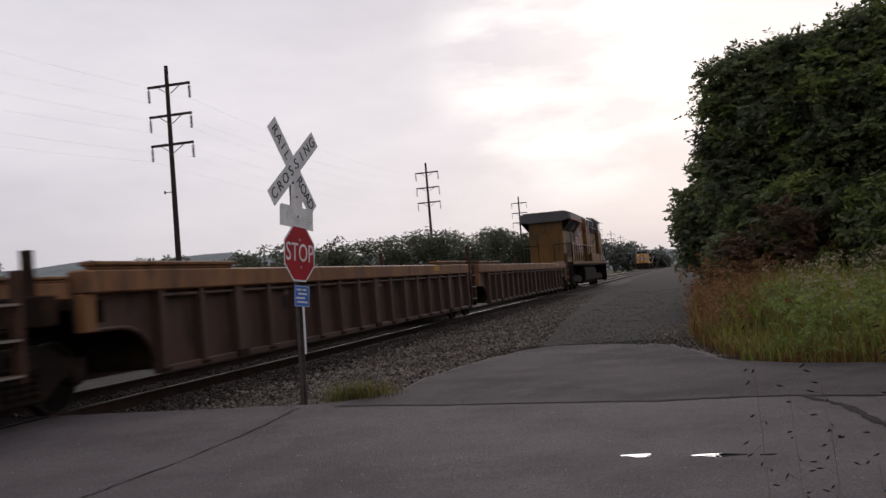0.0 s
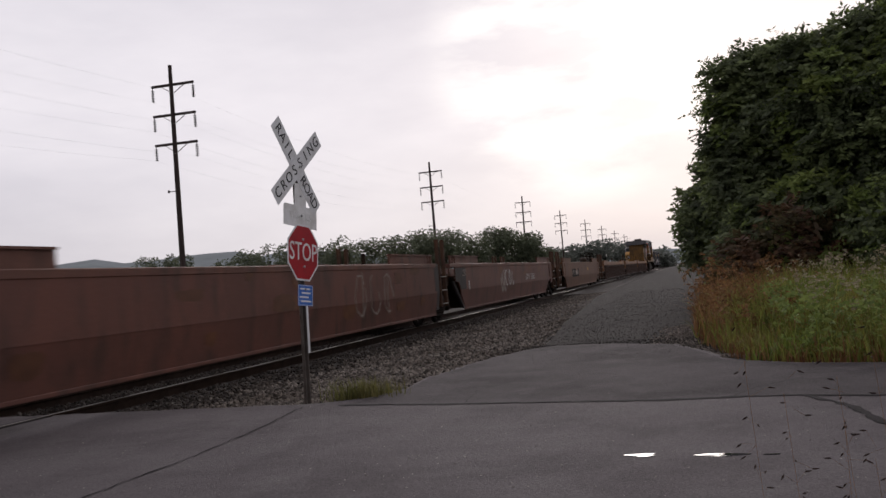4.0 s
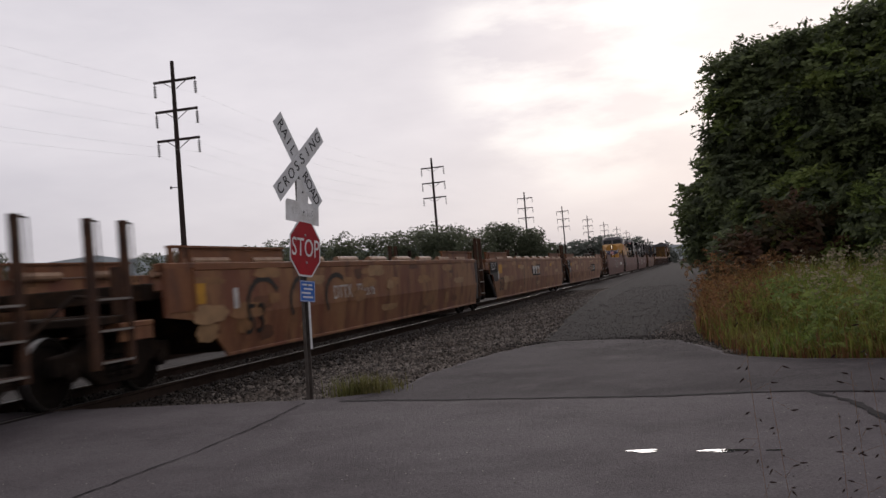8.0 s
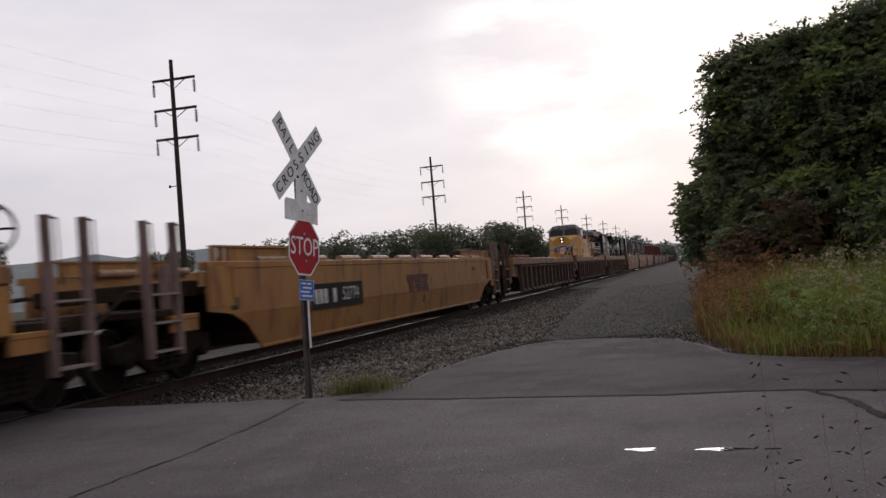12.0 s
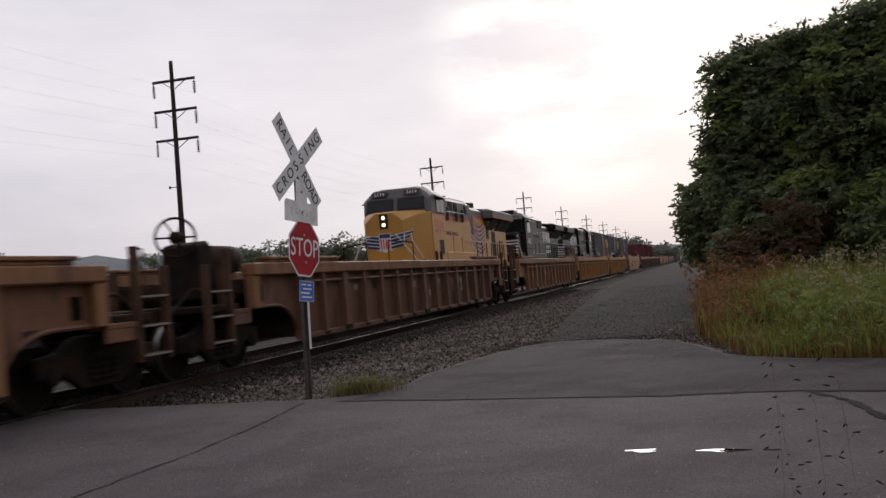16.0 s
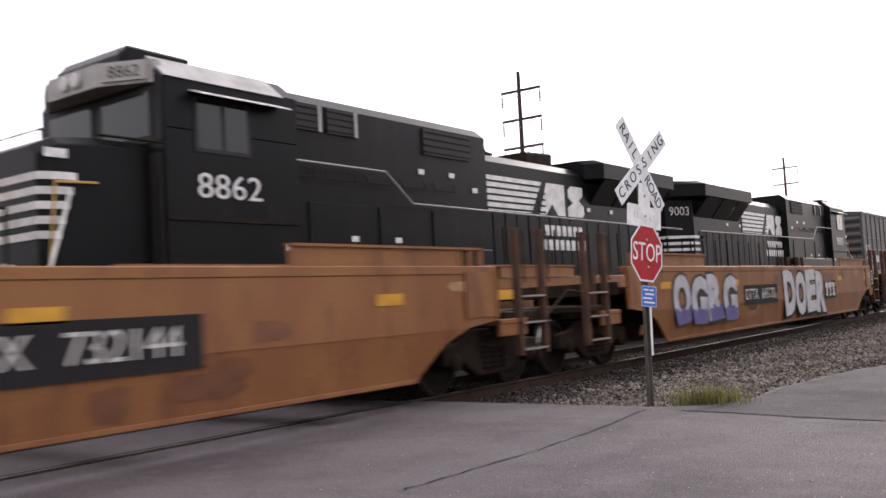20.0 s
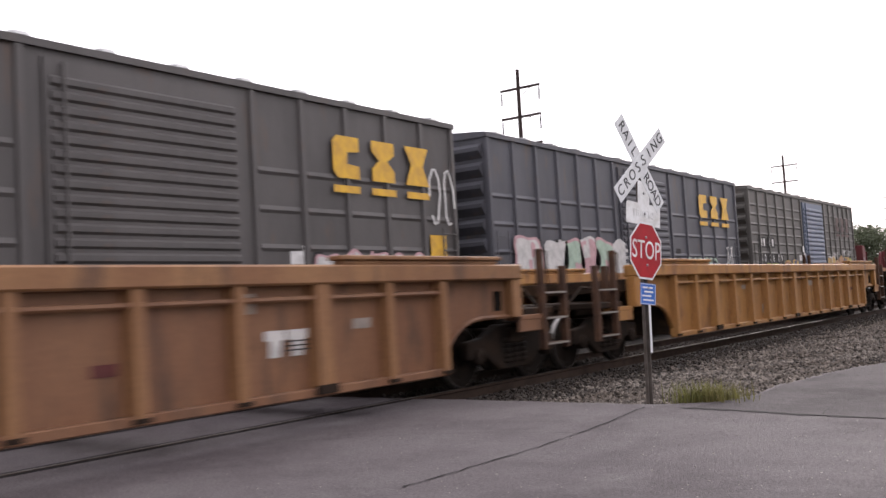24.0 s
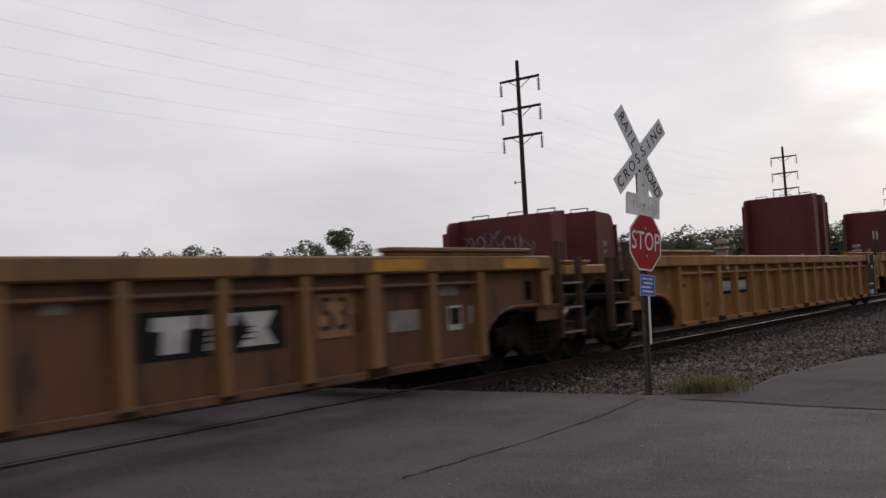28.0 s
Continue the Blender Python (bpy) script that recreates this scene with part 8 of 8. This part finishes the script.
# distant trees: trunk, limbs and a crown of many small leaf clumps
def far_tree(az, dist, height, width, seed, mat, n, size, group):
    rng = np.random.default_rng(seed)
    x, y = -dist * math.sin(radians(az)), dist * math.cos(radians(az))
    t = thing("tree", "rounded green tree in the distant tree line" if mat is LEAF_FAR else "green tree far along the railway, haze put into its colour", "tree", (x, y, -0.4), group)
    part("trunk", lambda bm: limbs(bm, (0, 0, 0), [(rng.uniform(-0.25, 0.25) * width, rng.uniform(-0.25, 0.25) * width, height * rng.uniform(0.55, 0.8)) for _ in range(5)], 0.02 * height), BARK, t)
    blobs = [(rng.uniform(-0.34, 0.34) * width, rng.uniform(-0.3, 0.3) * width, height * rng.uniform(0.22, 0.82), width * rng.uniform(0.16, 0.30)) for _ in range(13)]
    tot = sum(b[3] ** 2 for b in blobs)
    pos, way = blob_points(rng, blobs, n / tot)
    k = height / max(pos[:, 2].max(), 1e-3)
    pos[:, 2] = np.maximum(pos[:, 2] * k, 0.1)
    v, f = pinnate(rng, pos, way, size, 4, size, size * 0.7)
    ob = new("crown", mesh_from("crown", v.tolist(), f.tolist(), mat))
    ob.parent = t
    tagged(ob, kind="stuff")
    return t


rs = random.Random(9)
# degrees to the left of the track, elevation of the top
TREE_LINE = [(29.0, 2.5), (27.3, 2.9), (25.6, 3.1), (24.2, 3.05), (23.0, 2.9), (21.8, 3.25), (20.4, 3.0), (19.2, 3.05), (18.0, 3.1), (16.9, 3.2), (15.8, 3.35), (14.6, 3.3), (13.5, 2.8), (12.4, 2.8), (11.3, 3.1), (10.2, 2.9), (9.6, 2.5)]
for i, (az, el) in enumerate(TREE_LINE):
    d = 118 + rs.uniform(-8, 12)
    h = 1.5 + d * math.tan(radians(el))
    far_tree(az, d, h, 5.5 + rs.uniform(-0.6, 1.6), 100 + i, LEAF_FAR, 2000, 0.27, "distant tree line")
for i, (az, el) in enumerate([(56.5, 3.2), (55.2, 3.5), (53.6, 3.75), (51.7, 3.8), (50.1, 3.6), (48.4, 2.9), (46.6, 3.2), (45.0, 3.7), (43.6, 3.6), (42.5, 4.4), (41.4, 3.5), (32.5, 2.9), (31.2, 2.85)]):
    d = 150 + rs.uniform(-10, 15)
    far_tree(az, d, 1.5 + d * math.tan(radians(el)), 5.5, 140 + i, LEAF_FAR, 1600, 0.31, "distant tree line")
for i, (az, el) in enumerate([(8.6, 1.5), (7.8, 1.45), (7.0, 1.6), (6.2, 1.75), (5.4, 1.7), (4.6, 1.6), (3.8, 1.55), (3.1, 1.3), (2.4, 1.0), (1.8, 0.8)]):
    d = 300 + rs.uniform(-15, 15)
    far_tree(az, d, 1.5 + d * math.tan(radians(el)), 9.0, 170 + i, LEAF_HAZED, 380, 0.9, "trees far along the railway")


def ridge(bm):
    prev = None
    for i in range(90):
        az = -60 + i * 1.6
        el = (2.75 if az > 26 else 0.9 + 1.85 * max(0.0, (az - 8) / 18) if az > 8 else 0.75) + 0.16 * math.sin(az * 0.9) + 0.10 * math.sin(az * 2.3 + 1) + 0.05 * math.sin(az * 6.1)
        c, s = math.cos(radians(az)), math.sin(radians(az))
        pts = [bm.verts.new((-s * d, c * d, z)) for d, z in ((900, -1.0), (1250, 1250 * math.tan(radians(el)) * 0.75), (1450, 1450 * math.tan(radians(el))), (1900, 0.0))]
        if prev:
            for a in range(3):
                bm.faces.new((prev[a], prev[a + 1], pts[a + 1], pts[a]))
        prev = pts


solid("far_ridge", ridge, RIDGE_HAZED, "low wooded ridge on the horizon, haze put into its colour", "backdrop", kind="structure", smooth=True)


# ---- grass and weeds ----
def blades(rng, pos, height, width, lean):
    n = len(pos)
    a = rng.uniform(0, 2 * np.pi, n)
    out = np.stack([np.cos(a), np.sin(a), np.zeros(n)], 1)
    s = np.stack([-np.sin(a), np.cos(a), np.zeros(n)], 1) * width / 2
    h = (height * rng.uniform(0.55, 1.25, n))[:, None] if np.ndim(height) == 0 else (height * rng.uniform(0.6, 1.2, n))[:, None]
    b = lean * rng.uniform(0.1, 1.2, (n, 1))
    up = np.array([0, 0, 1.0])
    m1 = pos + up * h * 0.55 + out * h * b * 0.3
    m2 = pos + up * h * (1 - 0.25 * b) + out * h * b
    v = np.stack([pos - s, pos + s, m1 + s * 0.8, m1 - s * 0.8, m2], 1).reshape(-1, 3)
    k = np.arange(n)[:, None] * 5
    f = [tuple(q) for q in (k + np.array([0, 1, 2, 3])).tolist()] + [tuple(q) for q in (k + np.array([3, 2, 4])).tolist()]
    return v.tolist(), f, m2


def scatter(rng, n, inside, x0, x1, y0, y1):
    x, y = rng.uniform(x0, x1, n * 3), rng.uniform(y0, y1, n * 3)
    ok = inside(x, y)
    return np.stack([x[ok], y[ok], np.full(ok.sum(), -0.07)], 1)[:n]


def verge_edge(y):
    """Where the weeds begin beside the asphalt and the gravel way."""
    return np.interp(y, [9.6, 10.0, 10.6, 11.4, 12.5, 14, 23, 43], [6.0, 1.9, 0.95, 0.45, 0.2, 0.05, -0.05, -0.1])


rng = np.random.default_rng(77)
inside = lambda x, y: x > verge_edge(y) + 0.12 * np.sin(y * 5) + 0.05 * np.sin(x * 9)
g = scatter(rng, 26000, inside, -0.1, 6.5, 9.7, 21)
patch = np.sin(g[:, 0] * 1.3 + 0.6) + np.sin(g[:, 1] * 0.9 + g[:, 0] * 0.6)
dry = rng.random(len(g)) < np.clip(0.10 + 0.75 * (g[:, 1] - 12.3 - 3.0 * g[:, 0]) / 3.0, 0.10, 0.85)
rise = np.clip((g[:, 0] - verge_edge(g[:, 1])) / 1.1, 0, 1)
hgt = (0.35 + 0.65 * rise) * (0.44 + 0.13 * patch + 0.12 * np.sin(g[:, 0] * 4.1 + 2 * np.sin(g[:, 1] * 2.7))) + 0.05 * (g[:, 1] - 10) + 0.16 * np.clip(g[:, 0] - 1, 0, 1)
for nm, sel, m, lab in (("green_grass", ~dry, GRASS_GREEN, "rank green roadside grass"), ("dry_grass", dry, GRASS_DRY, "dry straw-brown roadside grass")):
    v, f, tips = blades(rng, g[sel], np.clip(hgt[sel], 0.14, 1.05), 0.018, 0.75)
    ob = new(nm, mesh_from(nm, v, f, m))
    tagged(ob, lab, "grass", kind="stuff")
# low fringe along the asphalt
g2 = scatter(rng, 5000, lambda x, y: (x > verge_edge(y) - 0.06) & (x < verge_edge(y) + 0.9), -0.1, 6.5, 9.6, 16)
v, f, _ = blades(rng, g2, 0.22, 0.012, 0.6)
tagged(new("grass_fringe", mesh_from("grass_fringe", v, f, GRASS_DRY)), "short yellowish grass along the asphalt edge", "grass", kind="stuff")
# tall dry stalks under the trees
g4 = scatter(rng, 500, lambda x, y: inside(x, y) & (x < 1.3 + 0.09 * (y - 13) + 0.3 * np.sin(y * 3)), 0.0, 3.0, 13.0, 21.5)
h4 = 0.4 + 0.07 * (g4[:, 1] - 13) + 0.3 * np.sin(g4[:, 0] * 3.1 + g4[:, 1]) ** 2
v, f, tips4 = blades(rng, g4, h4, 0.014, 0.3)
tagged(new("dry_stalks", mesh_from("dry_stalks", v, f, GRASS_DRY)), "tall rusty dry stalks at the edge of the trees", "weeds", kind="stuff")
v, f = pinnate(rng, np.repeat(tips4, 2, 0), unit(rng.standard_normal((len(tips4) * 2, 3)) + np.array([0, 0, -0.5])), 0.16, 6, 0.07, 0.028)
tagged(new("dry_leaves", mesh_from("dry_leaves", v.tolist(), f.tolist(), GRASS_DRY)), "rusty brown leaves on the dry stalks", "weeds", kind="stuff")
# weeds with pale seed heads
g3 = scatter(rng, 230, lambda x, y: inside(x, y) & (x > 1.2), 1.0, 6.0, 10.4, 15.5)
stems_v, stems_f, tips = blades(rng, g3, 1.0, 0.012, 0.25)
tagged(new("weed_stems", mesh_from("weed_stems", stems_v, stems_f, GRASS_GREEN)), "tall green weed stems among the grass", "weeds", kind="stuff")
hp = np.repeat(tips, 7, 0) + rng.standard_normal((len(tips) * 7, 3)) * 0.035
v, f = pinnate(rng, hp, unit(rng.standard_normal((len(hp), 3)) + np.array([0, 0, 0.6])), 0.06, 4, 0.035, 0.02)
tagged(new("seed_heads", mesh_from("seed_heads", v.tolist(), f.tolist(), GRASS_SEED)), "pale fluffy seed heads of the weeds", "weeds", kind="stuff")
lp = scatter(rng, 2600, lambda x, y: inside(x, y) & (x > 0.9), 0.5, 6.0, 10.2, 17)
lp[:, 2] = rng.uniform(0.0, 0.7, len(lp))
v, f = pinnate(rng, lp, unit(rng.standard_normal((len(lp), 3)) + np.array([0, -0.3, 0.5])), 0.14, 6, 0.09, 0.035)
tagged(new("weed_leaves", mesh_from("weed_leaves", v.tolist(), f.tolist(), LEAF_LIT_FRESH)), "leafy green weeds among the grass", "weeds", kind="stuff")
# tuft beside the sign post
tp = np.stack([rng.normal(-3.6, 0.19, 480), rng.normal(9.42, 0.13, 480), np.full(480, -0.06)], 1)
v, f, _ = blades(rng, tp, 0.24, 0.010, 0.7)
tagged(new("grass_tuft", mesh_from("grass_tuft", v, f, leafy("tuft_grass", (0.12, 0.12, 0.04), (0.15, 0.13, 0.05), 0.35))), "yellow-green grass tuft beside the sign post", "grass", kind="stuff")


# ---- loose stone ----
def stones(rng, pos, size):
    n = len(pos)
    shape = np.array([[1, 0, 0], [-1, 0, 0], [0, 1, 0], [0, -1, 0], [0, 0, 1], [0, 0, -1]], float)
    r = size * rng.uniform(0.5, 1.25, (n, 1, 1)) * rng.uniform(0.6, 1.3, (n, 6, 1))
    v = shape[None] * r + rng.standard_normal((n, 6, 3)) * size * 0.22
    a = rng.uniform(0, 2 * np.pi, n)
    c, s = np.cos(a)[:, None], np.sin(a)[:, None]
    v = np.stack([v[..., 0] * c - v[..., 1] * s, v[..., 0] * s + v[..., 1] * c, v[..., 2] * 0.75], -1) + pos[:, None]
    tri = np.array([[0, 2, 4], [2, 1, 4], [1, 3, 4], [3, 0, 4], [2, 0, 5], [1, 2, 5], [3, 1, 5], [0, 3, 5]])
    f = (np.arange(n)[:, None, None] * 6 + tri[None]).reshape(-1, 3)
    return v.reshape(-1, 3).tolist(), f.tolist()


rng = np.random.default_rng(5)
n = 34000
y = 9.1 + 40 * rng.random(n) ** 1.9
right = np.interp(y, [9.1, 9.3, 10.9, 12.8, 15, 22, 40, 60], [-4.0, -3.35, -3.25, -3.0, -2.5, -3.1, -4.1, -4.6])
x = rng.uniform(-7.15, 1, n) * 0 + (-7.1 + (right + 7.1) * rng.random(n) ** 0.85)
z = np.array([ballast_z(q) for q in x]) + rng.uniform(-0.01, 0.035, n)
oily = x + rng.normal(0, 0.22, n) < -6.0
for nm, sel, m, lab in (("ballast_stones", ~oily, STONE, "loose crushed grey-brown ballast stones beside the track"), ("oily_stones", oily, OILY, "dark oily ballast stones along the rail")):
    v, f = stones(rng, np.stack([x, y, z], 1)[sel], 0.034)
    tagged(new(nm, mesh_from(nm, v, f, m)), lab, "gravel", kind="stuff")
n = 6000
y = 9.3 + 22 * rng.random(n) ** 1.4
x = rng.uniform(-8.7, -7.3, n)
v, f = stones(rng, np.stack([x, y, np.full(n, -0.15) + rng.uniform(0, 0.02, n)], 1), 0.034)
tagged(new("track_stones", mesh_from("track_stones", v, f, OILY)), "dark ballast stones between the rails", "gravel", kind="stuff")
n = 2600
y = rng.uniform(11.6, 18, n)
x = np.interp(y, [11.6, 12.4, 13.6, 15, 18], [0.3, 0.0, -0.3, -0.3, -0.15]) + rng.normal(0, 0.22, n)
v, f = stones(rng, np.stack([x, y, np.full(n, -0.045)], 1), 0.026)
tagged(new("edge_rubble", mesh_from("edge_rubble", v, f, STONE)), "grey rubble along the asphalt edge", "gravel", kind="stuff")
n = 5000
y = 14.3 + 30 * rng.random(n) ** 1.6
x = rng.uniform(-3.0, 0.2, n)
v, f = stones(rng, np.stack([x, y, np.full(n, -0.052)], 1), 0.018)
tagged(new("way_pebbles", mesh_from("way_pebbles", v, f, PEBBLE)), "small pebbles on the gravel way", "gravel", kind="stuff")
n = 3200
y = 11.2 + 3.6 * rng.random(n) ** 0.5
x = rng.uniform(-3.1, 0.3, n)
v, f = stones(rng, np.stack([x, y, np.full(n, -0.013)], 1), 0.010)
tagged(new("apron_dirt", mesh_from("apron_dirt", v, f, PEBBLE)), "dark grit washed over the end of the asphalt", "gravel", kind="stuff")
n = 1500
x, y = rng.uniform(-5.5, 3.0, n), 3.6 + 5.2 * rng.random(n)
v, f = stones(rng, np.stack([x, y, np.full(n, -0.011)], 1), 0.0055)
GRIT = island_random(material("pale_grit", (0.20, 0.18, 0.17), 0.8, grain=0.1), 0.6)
tagged(new("road_grit", mesh_from("road_grit", v, f, GRIT)), "scattered pale grit on the asphalt", "gravel", kind="stuff")

# ---- grass stems close to the camera, swaying ----
rng = np.random.default_rng(21)
SPRIGS = []
for i, (x, y, h) in enumerate(((0.11, 1.74, 1.06), (0.16, 1.70, 0.98), (0.21, 1.66, 0.94), (0.26, 1.72, 1.0), (0.29, 1.60, 0.88), (0.33, 1.70, 1.04), (0.24, 1.56, 0.82), (0.35, 1.62, 0.93))):
    st = thing("grass_stem", "thin grass stem with dark drooping seed heads", "grass", (x, y, -0.012), "stems near the camera")
    lx, ly = (-0.04, 0.01) if i % 2 else (-0.02, -0.02)
    part("stem", lambda bm, h=h, lx=lx, ly=ly: pipe(bm, [(0, 0, 0), (lx * 0.3, ly * 0.3, h * 0.5), (lx, ly, h * 0.95)], 0.00035, 4), GRASS_DRY, st)
    for k in range(13):
        a = rng.uniform(0, 6.28)
        z = h * (0.70 + 0.045 * (k // 2) + 0.01 * rng.uniform(-1, 1))
        rr = 0.008 + 0.026 * rng.random()
        p = (lx * 0.8, ly * 0.8, z)
        q = (lx * 0.8 + rr * math.cos(a), ly * 0.8 + rr * math.sin(a), z + 0.02 * rng.uniform(-1, 1.4))
        d = Vector((math.cos(a), math.sin(a), rng.uniform(-0.9, 0.3))).normalized() * 0.0082
        part("branch", lambda bm, p=p, q=q: rod(bm, p, q, 0.0002, 4), GRASS_DRY, st)
        part("seed_head", lambda bm, q=q, d=d: (rod(bm, q, Vector(q) + d * 0.6, 0.0008, 6, 0.0018), rod(bm, Vector(q) + d * 0.6, Vector(q) + d * 1.5, 0.0018, 6, 0.0004)), SPRIG, st)
    SPRIGS.append((st, x, y, 0.7 * i))


# ---- what moves ----
def motions():
    for ob, x, y, v, turn in MOVERS:
        walk(ob, [(0.0, pose(x, y, 0, 0, 0, turn)), (28.0, pose(x, y + v * 28.0, 0, 0, 0, turn))])
    for ob, x, y, ph in SPRIGS:
        walk(ob, [(t * 0.8, pose(x, y, -0.012, 1.1 * math.sin(1.9 * t * 0.8 + ph), 1.5 * math.sin(1.3 * t * 0.8 + 2 * ph), 0)) for t in range(36)])


motions()
